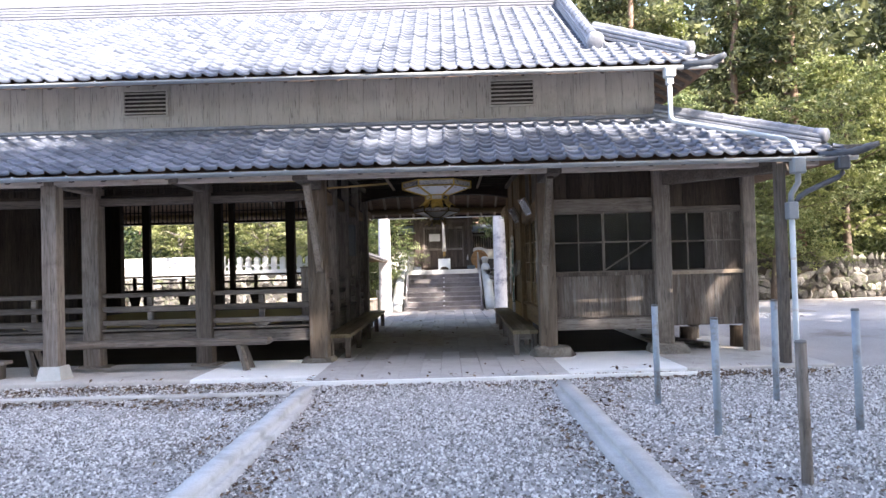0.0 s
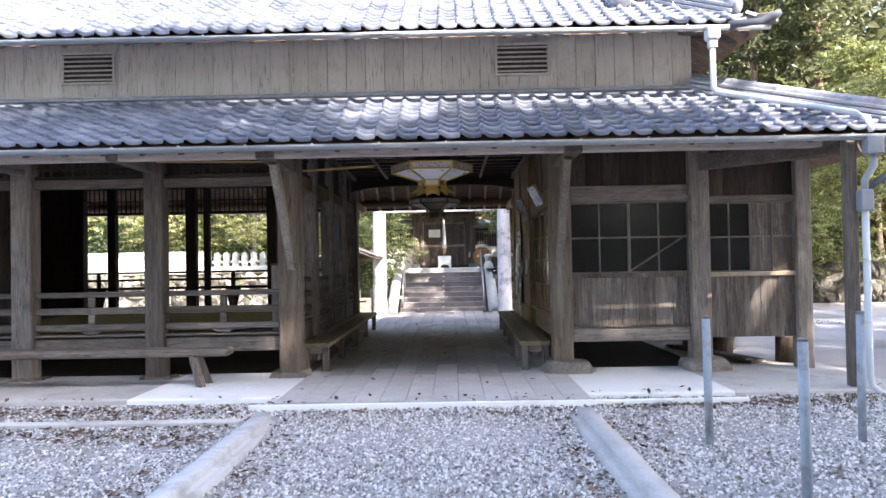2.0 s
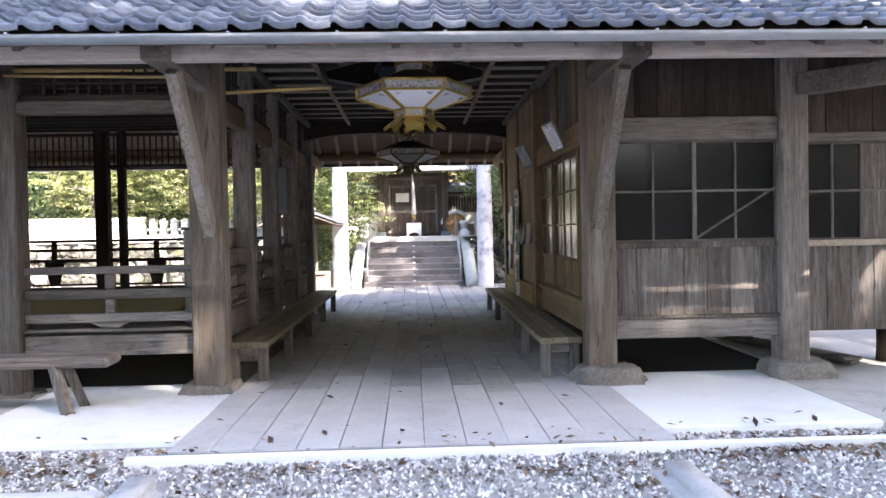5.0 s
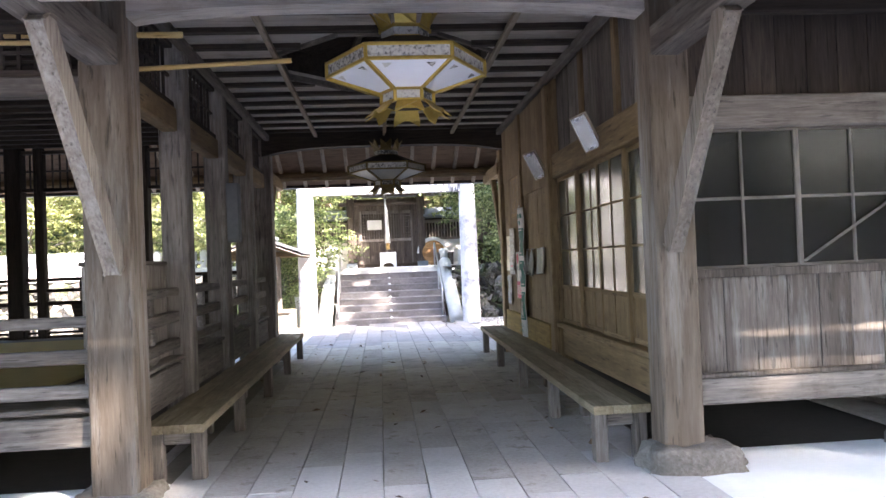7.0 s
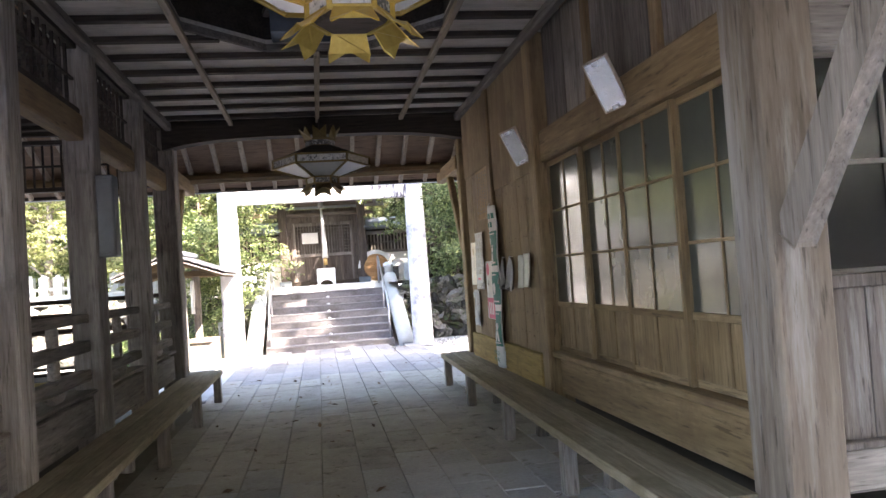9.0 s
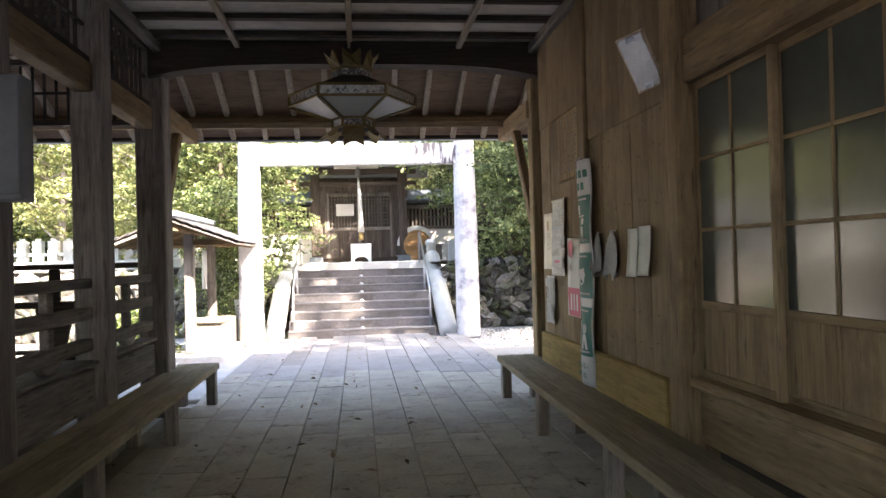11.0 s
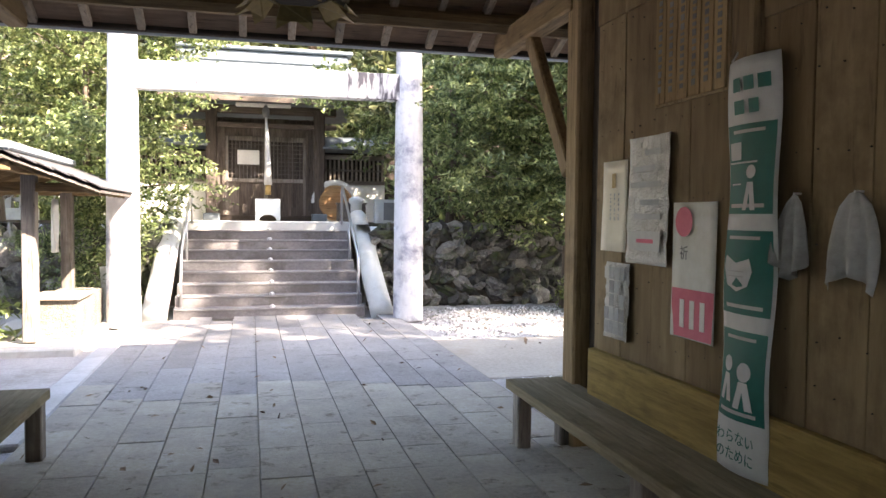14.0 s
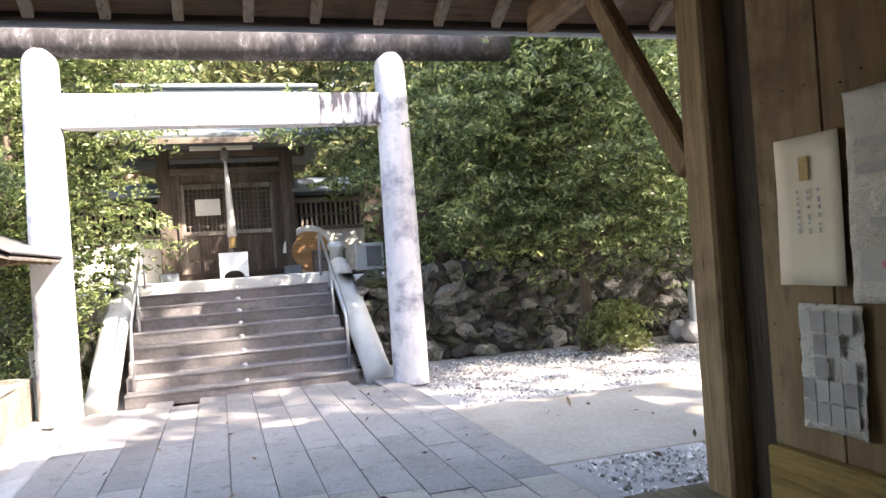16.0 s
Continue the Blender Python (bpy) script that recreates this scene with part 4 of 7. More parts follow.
solid("wall_upper_rear", box(-13, BY_ - 0.05, WALL_TOP - 0.3, UX, BY_ + 0.05, UZ + 0.4, 0), GREYBOARD, "grey painted rear wall of the upper storey", "wall", "structure")


def vent(x0, x1, z0, z1):
    v = thing("louvre_vent", ((x0 + x1) / 2, FY - 0.04, z0), "grey framed louvre vent with dark slots", "vent", "vents of the upper wall")
    # near-black sheet paints the shade in the slots
    part("backing", box(x0, FY - 0.035, z0, x1, FY - 0.025, z1, 0), VOID, v, "near-black sheet painting the shade behind the slats")
    for a in ((x0 - 0.03, z0 - 0.03, x1 + 0.03, z0), (x0 - 0.03, z1, x1 + 0.03, z1 + 0.03), (x0 - 0.03, z0, x0, z1), (x1, z0, x1 + 0.03, z1)):
        part("frame", box(a[0], FY - 0.07, a[1], a[2], FY - 0.024, a[3], 0.004), GREYBOARD, v)
    for i in range(6):
        z = z0 + (i + 0.5) * (z1 - z0) / 6
        part("slat", beam((x0, FY - 0.05, z), (x1, FY - 0.05, z), 0.035, 0.018, 0.002), GREYBOARD, v)


vent(0.75, 1.42, 4.04, 4.42)
vent(-5.12, -4.45, 4.04, 4.42)
vent(-11.0, -10.3, 4.04, 4.42)

# front wall of the east room, two bays
front = thing("wall_front_east", (3.0, FY, 0.42), "weathered board front of the east room", "wall", kind="structure")
xa, xb = XR + 0.13, 3.39 - 0.13
xc, xd = 3.39 + 0.13, XE - 0.1
part("sill_beam", box(xa, FY - 0.06, 0.42, xb, FY + 0.06, 0.61, 0.015), WX, front, "stout weathered sill beam")
part("ledge", box(xa, FY - 0.08, 0.605, xb, FY + 0.03, 0.635, 0.006), BOARD, front)
boards(front, "x", FY, xa, xb, 0.63, 1.28, 0.23, PEEL)
boards(front, "x", FY + 0.01, xc, xd, 0.45, 1.26, 0.25, PEEL)
part("window_sill", box(xa, FY - 0.05, 1.27, xb, FY + 0.05, 1.33, 0.006), BOARD, front)
part("window_sill", box(xc, FY - 0.06, 1.26, xd, FY + 0.05, 1.32, 0.006), PALE, front, "pale wooden sill")
part("window_lintel", box(xa, FY - 0.07, 2.28, xb, FY + 0.06, 2.5, 0.012), WX, front, "broad weathered lintel")
part("window_lintel", box(xc, FY - 0.05, 2.25, xd, FY + 0.05, 2.34, 0.008), WX, front)
boards(front, "x", FY + 0.02, xa, xb, 2.5, 3.1, 0.24, DARKZ)
boards(front, "x", FY + 0.02, xc, xd, 2.34, 3.1, 0.24, DARKZ)


def lattice_window(name, x0, x1, z0, z1, cols, rows, y, label, blind=()):
    w = thing(name, ((x0 + x1) / 2, y, z0), label, "window", kind="structure")
    t = 0.022
    for i in range(cols + 1):
        x = x0 + (x1 - x0) * i / cols
        wide = t * (1.7 if i % 2 == 0 else 0.8)
        part("stile" if i % 2 == 0 else "muntin", box(x - wide / 2, y - 0.02, z0, x + wide / 2, y + 0.02, z1, 0.003), WZ, w)
    for j in range(rows + 1):
        z = z0 + (z1 - z0) * j / rows
        part("rail", box(x0, y - 0.016, z - t / 2, x1, y + 0.016, z + t / 2, 0.003), WX, w)
    for i in range(cols):
        for j in range(rows):
            p = (x0 + (x1 - x0) * i / cols, x0 + (x1 - x0) * (i + 1) / cols, z0 + (z1 - z0) * j / rows, z0 + (z1 - z0) * (j + 1) / rows)
            part("pane", box(p[0], y - 0.002, p[2], p[1], y + 0.002, p[3], 0), BOARD if i in blind else GLASS, w, "boarded pane" if i in blind else "dusty glass pane")
    return w


lattice_window("window_1", xa, xb, 1.34, 2.27, 4, 2, FY, "four-light timber lattice window with dark dusty panes")
lattice_window("window_2", xc, xd, 1.33, 2.24, 4, 2, FY, "timber lattice window half boarded up inside", (2, 3))
timber("window_brace", (2.48, FY - 0.034, 1.36), (3.24, FY - 0.034, 1.83), 0.014, 0.02, WX, "thin slanting stick across the window", "stick", 0.003)

# room behind: floor, back and end walls; wood darkened to paint the dim interior
solid("floor_room", box(XR + 0.1, FY + 0.1, 0.5, XE, BY_, 0.58, 0), DARKY, "raised board floor of the east room", "floor", "structure")
solid("ceiling_room", box(XR + 0.08, FY + 0.06, 3.02, XE, BY_ + 0.05, 3.06, 0), DARKX, "dark ceiling of the east room", "ceiling", "structure")
solid("wall_room_rear", box(XR + 0.06, BY_ - 0.03, 0.4, XE + 0.05, BY_ + 0.04, 3.3, 0), DARKZ, "rear wall of the east room, darkened to paint its dimness", "wall", "structure")
solid("wall_room_end", box(XE - 0.03, FY + 0.1, 0.45, XE + 0.04, BY_ - 0.03, 3.05, 0), BOARD, "weathered end wall of the east room", "wall", "structure")
for x in (3.9, 4.55):
    for y in (14.2, 16.3, 18.4):
        post(x, y, 0.16, 0.0, 0.52, label="short timber stump under the floor")

# passage side of the east room
side = thing("wall_passage_east", (XR, 15, 0.42), "brown board wall along the passage", "wall", kind="structure")
WX0 = XR + 0.01          # face of the windows
BX0 = 1.485              # face of the boarding
part("skirting", box(WX0 - 0.02, FY + 0.15, 0.4, WX0 + 0.05, 15.15, 0.7, 0.006), BY, side, "brown skirting board")
part("sill_rail", box(WX0 - 0.09, FY + 0.15, 0.7, WX0 + 0.06, 15.13, 0.75, 0.01), BY, side)
part("skirting", box(BX0 - 0.045, 15.36, 0.4, BX0 + 0.02, BY_ - 0.32, 0.7, 0.008), SKIRT, side, "yellowish skirting board")
# set-back dark board that paints the shadow in the gap by the post
part("recess", box(BX0 + 0.07, BY_ - 0.317, 0.4, BX0 + 0.1, BY_ - 0.098, 3.42, 0), DARKZ, side, "dark board painting the shadow gap beside the rear post")
boards(side, "y", BX0 + 0.02, 15.36, 16.76, 0.7, 2.275, 0.28, BOARDING)
boards(side, "y", BX0 + 0.02, 16.94, BY_ - 0.32, 0.7, 2.59, 0.3, BOARDING)
boards(side, "y", BX0 + 0.008, 15.36, 16.76, 2.255, 3.42, 0.36, BOARDING)
boards(side, "y", BX0 + 0.008, 16.94, BY_ - 0.32, 2.57, 3.42, 0.36, BOARDING)
rn = random.Random(14)
bm = None
for a, b, zs in ((15.42, 16.7, (0.85, 1.05, 1.38, 1.72, 2.02, 2.2)), (17.0, 18.19, (0.85, 1.12, 1.55, 1.95, 2.3, 2.52))):
    for z in zs:
        for k in range(11):
            y, zz = a + (b - a) * (k + rn.uniform(-0.2, 0.2)) / 10, z + rn.uniform(-0.03, 0.03)
            bm = tube([(BX0 + 0.005, y, zz), (BX0 - 0.007, y, zz)], [0.0032, 0.003], 6, bm)
part("nails", bm, NAIL, side, "rows of small rusty nail heads")
boards(side, "y", WX0 + 0.04, FY + 0.15, 15.14, 2.56, 3.42, 0.24, WZ)
part("lintel", box(WX0 - 0.07, FY + 0.14, 2.3, WX0 + 0.07, 15.14, 2.56, 0.012), BY, side, "broad brown lintel")
for y in (13.0, 14.05):
    part("stud", box(WX0 - 0.02, y, 2.56, WX0 + 0.05, y + 0.09, 3.42, 0.006), BZ, side)


def sliding_sash(y0, y1, x, z0, z1):
    s = thing("sliding_sash", (x, (y0 + y1) / 2, z0), "brown timber sliding sash with frosted panes above a wooden panel", "sliding door", "sashes of the passage")
    t, zm = 0.04, z0 + 0.36
    for y in (y0, y1 - t):
        part("stile", box(x - 0.016, y, z0, x + 0.016, y + t, z1, 0.003), BZ, s)
    for z in (z0, zm, z1 - t):
        part("rail", box(x - 0.015, y0 + t, z, x + 0.015, y1 - t, z + t, 0.003), BY, s)
    part("panel", box(x - 0.004, y0 + t, z0 + t, x + 0.004, y1 - t, zm, 0), BZ, s, "plain wooden panel")
    ym = (y0 + y1) / 2
    part("muntin", box(x - 0.011, ym - 0.009, z0 + t, x + 0.011, ym + 0.009, z1 - t, 0.002), BZ, s)
    for k in (1, 2):
        z = zm + t + (z1 - t - zm - t) * k / 3
        part("muntin", box(x - 0.01, y0 + t, z - 0.009, x + 0.01, y1 - t, z + 0.009, 0.002), BY, s)
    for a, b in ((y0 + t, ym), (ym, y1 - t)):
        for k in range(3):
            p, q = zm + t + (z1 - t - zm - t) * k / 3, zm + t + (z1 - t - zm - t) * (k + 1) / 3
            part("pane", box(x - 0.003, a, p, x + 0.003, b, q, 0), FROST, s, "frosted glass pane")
    return s


sw = (15.13 - FY - 0.16) / 4
for i in range(4):
    sliding_sash(FY + 0.16 + i * sw - 0.02, FY + 0.16 + (i + 1) * sw + 0.02, WX0 + (0.0 if i % 2 else 0.034), 0.75, 2.3)

# ---- railings of the open hall ----


def railing(name, a, b, axis, fixed, zs, label, mat, step=0.85, base=(0.38, 0.57)):
    r = thing(name, (a, fixed, 0.4) if axis == "x" else (fixed, a, 0.4), label, "railing", kind="structure")

    def bar(p, q, z0, z1, w):
        return box(p, fixed - w / 2, z0, q, fixed + w / 2, z1, 0.01) if axis == "x" else box(fixed - w / 2, p, z0, fixed + w / 2, q, z1, 0.01)
    for z, h in zs:
        part("rail", bar(a, b, z - h, z, 0.085), mat, r)
    if base:
        part("sill", bar(a, b, base[1] + 0.03, base[1] + 0.06, 0.16), mat, r)
        part("floor_edge", bar(a, b, base[0], base[1], 0.1), mat, r, "broad weathered floor edge board")
    n = max(int(round((b - a) / step)), 2)
    for i in range(1, n):
        c = a + (b - a) * i / n
        for (z1, h1), (z0, h0) in zip(zs, zs[1:]):
            part("baluster", bar(c - 0.045, c + 0.045, z0, z1 - h1, 0.06), mat, r)
        zl = zs[-1][0] - zs[-1][1]
        if base:
            bm = bar(c - 0.17, c + 0.17, base[1] + 0.06, zl, 0.06)
            for v in bm.verts:
                if v.co.z < (base[1] + 0.06 + zl) / 2:
                    if axis == "x":
                        v.co.x = c + (v.co.x - c) * 0.5
                    else:
                        v.co.y = c + (v.co.y - c) * 0.5
            part("bracket_block", bm, mat, r, "small carved block")
    return r


ZS = ((1.2, 0.07), (0.99, 0.09), (0.77, 0.085))
for a, b in ((-9.37, -7.73), (-7.47, -5.82), (-5.54, -4.03), (-3.77, XL - 0.15)):
    railing("railing_front", a, b, "x", FY, ZS, "three-bar weathered railing of the open hall", WX)
ZP = ((1.33, 0.07), (1.13, 0.09), (0.91, 0.085))
for a, b in ((FY + 0.15, 13.6), (13.84, 15.23), (15.47, 16.86), (17.1, BY_ - 0.14)):
    railing("railing_passage", a, b, "y", XL - 0.06, ZP, "three-bar brown railing along the passage", WY, 0.75, (0.42, 0.7))
# rear railing: dark copy of the front one, shade in its colour
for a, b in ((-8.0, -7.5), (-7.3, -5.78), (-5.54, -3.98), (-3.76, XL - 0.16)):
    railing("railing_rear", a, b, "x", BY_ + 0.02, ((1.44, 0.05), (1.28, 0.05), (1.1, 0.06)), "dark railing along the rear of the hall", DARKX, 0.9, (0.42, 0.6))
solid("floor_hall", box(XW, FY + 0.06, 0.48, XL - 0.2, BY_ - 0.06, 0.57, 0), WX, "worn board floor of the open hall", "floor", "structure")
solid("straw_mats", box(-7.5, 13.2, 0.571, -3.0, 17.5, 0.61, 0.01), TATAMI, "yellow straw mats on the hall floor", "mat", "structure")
# inner hall walls, the interior gloom painted in with dark wood
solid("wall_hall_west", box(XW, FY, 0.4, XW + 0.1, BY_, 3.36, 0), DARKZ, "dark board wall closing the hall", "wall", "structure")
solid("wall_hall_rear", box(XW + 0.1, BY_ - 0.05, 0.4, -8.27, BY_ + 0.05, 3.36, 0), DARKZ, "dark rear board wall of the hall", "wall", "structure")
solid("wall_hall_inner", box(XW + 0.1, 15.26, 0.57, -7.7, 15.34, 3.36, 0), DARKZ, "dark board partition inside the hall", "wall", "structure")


def transom(name, axis, fixed, a, b, z0, z1, step, mat, label):
    r = thing(name, (a, fixed, z0) if axis == "x" else (fixed, a, z0), label, "transom", kind="structure")

    def bar(p, q, za, zb, w):
        return box(p, fixed - w / 2, za, q, fixed + w / 2, zb, 0.003) if axis == "x" else box(fixed - w / 2, p, za, fixed + w / 2, q, zb, 0.003)
    part("rail", bar(a, b, z0, z0 + 0.05, 0.09), mat, r)
    part("rail", bar(a, b, z1 - 0.05, z1, 0.09), mat, r)
    part("rail", bar(a, b, (z0 + z1) / 2 - 0.012, (z0 + z1) / 2 + 0.012, 0.03), mat, r)
    n = int((b - a) / step)
    for i in range(1, n):
        c = a + (b - a) * i / n
        part("bar", bar(c - 0.011, c + 0.011, z0 + 0.05, z1 - 0.05, 0.024), mat, r)
    return r


for a, b in ((-8.03, -7.51), (-7.33, -5.77), (-5.55, -3.98), (-3.76, XL - 0.15)):
    transom("transom_rear", "x", BY_, a, b, 2.7, 3.3, 0.1, DARKX, "dark barred transom over the rear railing")
for a, b in ((FY + 0.15, 13.6), (13.84, 15.23), (15.47, 16.86), (17.1, BY_ - 0.14)):
    transom("transom_passage", "y", XL - 0.05, a, b, 2.84, 3.4, 0.13, DARKY, "dark barred transom along the passage")
    timber("lintel_passage", (XL - 0.05, a, 2.74), (XL - 0.05, b, 2.74), 0.13, 0.2, BY, "brown lintel along the passage")
for a, b in ((-5.54, -4.03), (-3.77, XL - 0.15), (-7.47, -5.82)):
    transom("transom_front", "x", FY + 0.02, a, b, 2.72, 3.06, 0.1, DARKX, "dark barred transom under the front eaves")

# ---- benches ----


def bench(name, x0, x1, y0, y1, legs, label, skew=0.0):
    b = thing(name, ((x0 + x1) / 2, (y0 + y1) / 2, 0.03), label, "bench", "benches of the passage")
    n = 3
    for i in range(n):
        p, q = x0 + (x1 - x0) * i / n, x0 + (x1 - x0) * (i + 1) / n
        bm = rough_up(box(p + 0.0008, y0, 0.37, q - 0.0008, y1, 0.43, 0.004), 0.002, 3)
        for v in bm.verts:
            v.co.x += skew * (v.co.y - y0)
        part("seat_board", bm, BENCH, b)
    left, right = x0, x1
    for y in legs:
        x0, x1 = left + skew * (y - y0), right + skew * (y - y0)
        for x in (x0 + 0.06, x1 - 0.06):
            part("leg", box(x - 0.045, y - 0.05, 0.03, x + 0.045, y + 0.05, 0.37, 0.008), WZ, b)
        part("stretcher", box(x0 + 0.11, y - 0.03, 0.28, x1 - 0.11, y + 0.03, 0.37, 0.005), WX, b)
    return b


bench("bench", -2.03, -1.63, 12.3, 19.0, (12.42, 13.9, 15.6, 17.3, 18.9), "long weathered plank bench along the hall railing")
bench("bench", 1.0, 1.4, 12.12, 18.7, (12.22, 13.7, 15.3, 17.0, 18.55), "long weathered plank bench along the board wall", 0.015)

# ---- torii ----
TX0, TX1, TY = -2.08, 1.67, 24.6
torii = thing("torii", (-0.2, TY, 0), "white concrete torii gate with lichen-dark lintel", "torii", kind="")
for x in (TX0, TX1):
    part("pillar", rough_up(tube([(x, TY, 0), (x, TY, 0.02), (x, TY, 2), (x * 0.995, TY, 3.75), (x * 0.993, TY, 3.88)], [0.215, 0.21, 0.2, 0.18, 0.14], 28), 0.004, 3), TORII, torii, "", True)
part("tie_beam", box(TX0 + 0.1, TY - 0.1, 3.06, TX1 - 0.1, TY + 0.1, 3.42, 0.012), TORII_BEAM, torii)
part("lintel", rough_up(tube([(-3.6, TY, 4.0), (-3, TY, 3.99), (-0.2, TY, 3.98), (2.6, TY, 3.99), (3.15, TY, 4.0)], [0.17] * 5, 20), 0.01, 2), TORII_OLD, torii, "round lintel blackened with lichen", True)

# ---- steps ----
SX0, SX1, SY0, RISE, TREAD, NST = -1.52, 1.12, 25.05, 0.15, 0.3, 8
steps = thing("stone_steps", (-0.2, SY0, 0), "flight of eight dark stone steps up to the gate", "steps", kind="structure")
for i in range(NST):
    bm = box(SX0, SY0 + i * TREAD, max(i * RISE - 0.2, 0), SX1, SY0 + (i + 1) * TREAD + 0.2, (i + 1) * RISE, 0)
    bmesh.ops.subdivide_edges(bm, edges=[e for e in bm.edges if abs(e.verts[0].co.x - e.verts[1].co.x) > 1], cuts=10)
    part("step", rough_up(bm, 0.01, 4), STEP, steps)
    part("nosing", box(SX0, SY0 + i * TREAD - 0.012, (i + 1) * RISE - 0.03, SX1, SY0 + i * TREAD + 0.1, (i + 1) * RISE + 0.004, 0.008), NOSING, steps, "worn pale edge of the step")
    part("stud", tube([(-0.19, SY0 + i * TREAD + 0.03, (i + 1) * RISE), (-0.19, SY0 + i * TREAD + 0.03, (i + 1) * RISE + 0.03), (-0.19, SY0 + i * TREAD + 0.03, (i + 1) * RISE + 0.045)], [0.04, 0.035, 0.015], 10), STEEL, steps, "small metal stud", True)
TOP = NST * RISE + 0.15
part("top_slab", box(SX0 - 0.1, SY0 + NST * TREAD, NST * RISE - 0.1, SX1 + 0.2, SY0 + NST * TREAD + 0.5, TOP, 0.015), PALESTONE, steps, "pale stone landing edge")


def balustrade(x0, x1):
    """A sloping half-round stone cheek beside the steps, ending in a newel."""
    b = thing("stone_balustrade", (x0, SY0, 0), "pale half-round stone cheek sloping beside the steps", "balustrade", "cheeks of the steps")
    a, c = (x0, SY0 - 0.12, 0.05), (x1, SY0 + 2.3, 1.42)
    part("cheek", tube([a, c], [0.17, 0.16], 18), PALESTONE, b, "", True)
    part("newel", tube([(x1, SY0 + 2.45, 1.2), (x1, SY0 + 2.45, 1.66), (x1, SY0 + 2.45, 1.7), (x1, SY0 + 2.45, 1.76), (x1, SY0 + 2.45, 1.8)], [0.1, 0.1, 0.13, 0.13, 0.07], 18), PALESTONE, b, "stone newel with a domed cap", True)
    return b


balustrade(SX0 - 0.24, SX0 - 0.2)
balustrade(SX1 + 0.24, SX1 + 0.2)


def handrail(x):
    h = thing("handrail", (x, SY0, 0), "thin steel handrail beside the steps", "handrail", "handrails of the steps")
    pts = [(x, SY0 + 0.25, 0.1), (x, SY0 + 0.25, 0.82), (x, SY0 + 0.4, 0.95), (x, SY0 + 2.3, 1.95), (x, SY0 + 2.4, 1.9), (x, SY0 + 2.4, 1.3)]
    part("rail", tube(pts, [0.02] * len(pts), 10), STEEL, h, "", True)
    part("upright", tube([(x, SY0 + 1.3, 0.6), (x, SY0 + 1.3, 1.42)], [0.018] * 2, 10), STEEL, h, "", True)


handrail(SX0 + 0.08)
handrail(SX1 - 0.06)

# ---- terrace and rough stone retaining wall ----
WY0 = 26.3


def terrace(name, x0, x1, z):
    bm = bmesh.new()
    bmesh.ops.create_grid(bm, x_segments=24, y_segments=12, size=0.5)
    for v in bm.verts:
        v.co = (x0 + (v.co.x + 0.5) * (x1 - x0), WY0 + 0.25 + (v.co.y + 0.5) * 16, z)
        v.co.z += 0.05 * noise.noise(v.co * 0.8)
    return solid(name, bm, EARTH, "dark leaf-covered earth of the upper terrace", "ground", "structure", smooth=True)


terrace("terrace_west", -24, SX0 - 0.1, 1.3)
terrace("terrace_east", SX1 + 0.1, 26, 1.3)
solid("terrace_gate", box(SX0 - 0.3, SY0 + NST * TREAD + 0.5, 0.4, SX1 + 0.4, 34, TOP - 0.01, 0), CONCRETE, "stone-paved landing before the gate", "pavement", "structure")


def stone_wall(name, x0, x1, y, h, label):
    """Rough boulders, each its own piece, before a dark core."""
    w = thing(name, ((x0 + x1) / 2, y, 0), label, "stone wall", kind="structure")
    part("core", box(x0, y + 0.12, -0.2, x1, y + 0.5, h - 0.05, 0), EARTH, w, "dark earth between the stones")
    rw = random.Random(int(abs(x0) * 10) + 3)
    pitch = 0.2 if abs(x0) < 9 else 0.32
    for row in range(int(h / (pitch * 0.8)) + 1):
        x = x0 + rw.uniform(-0.2, 0)
        while x < x1:
            ww = pitch * rw.choice((0.6, 0.8, 1.0, 1.3, 1.9))
            hh = pitch * rw.uniform(0.6, 1.45)
            zc = min(row * pitch * 0.8 + rw.uniform(-0.06, 0.12) + hh * 0.3, h - hh * 0.35)
            bm = bmesh.new()
            bmesh.ops.create_icosphere(bm, subdivisions=2 if x < 9 else 1, radius=1)
            seed = Vector((x * 3.1, row * 7.7, 0))
            turn = Matrix.Rotation(rw.uniform(-0.7, 0.7), 3, "Y")
            deep = rw.uniform(0.12, 0.24)
            for v in bm.verts:
                k = (1 + 0.5 * noise.noise(v.co * 1.5 + seed) + 0.3 * noise.noise(v.co * 4.1 + seed)) * (0.85 + 0.4 * max(abs(v.co.x), abs(v.co.z)) ** 3)
                o = turn @ Vector((v.co.x * ww * 0.58 * k, v.co.y * deep * k, v.co.z * hh * 0.58 * k))
                v.co = (x + ww / 2 + o.x, y + 0.14 + o.y, zc + o.z)
            part("stone", bm, ROCK, w)
            x += ww * 0.92
    return w


stone_wall("stone_wall_east", SX1 + 0.45, 9.5, WY0, 1.3, "rough mossy boulder retaining wall beside the steps")
stone_wall("stone_wall_far_east", 9.5, 24, WY0 + 0.4, 1.4, "rough boulder retaining wall along the yard")
stone_wall("stone_wall_west", -12, SX0 - 0.45, WY0, 1.2, "rough mossy boulder retaining wall beside the steps")

# ---- gate building ----
GY = 30.0
gate = thing("gate_building", (-0.2, GY, TOP), "weathered wooden shrine gate with lattice doors under a sheet roof", "shrine gate")
GX0, GX1 = -1.25, 0.88
for x in (GX0, GX1):
    pil = part("pillar", box(x - 0.11, GY - 0.11, TOP + 0.12, x + 0.11, GY + 0.11, 3.62, 0.02), GATE_Z, gate)
    part("pillar_shoe", box(x - 0.16, GY - 0.16, TOP - 0.02, x + 0.16, GY + 0.16, TOP + 0.14, 0.02), COPPER, pil, "green-grey metal shoe")
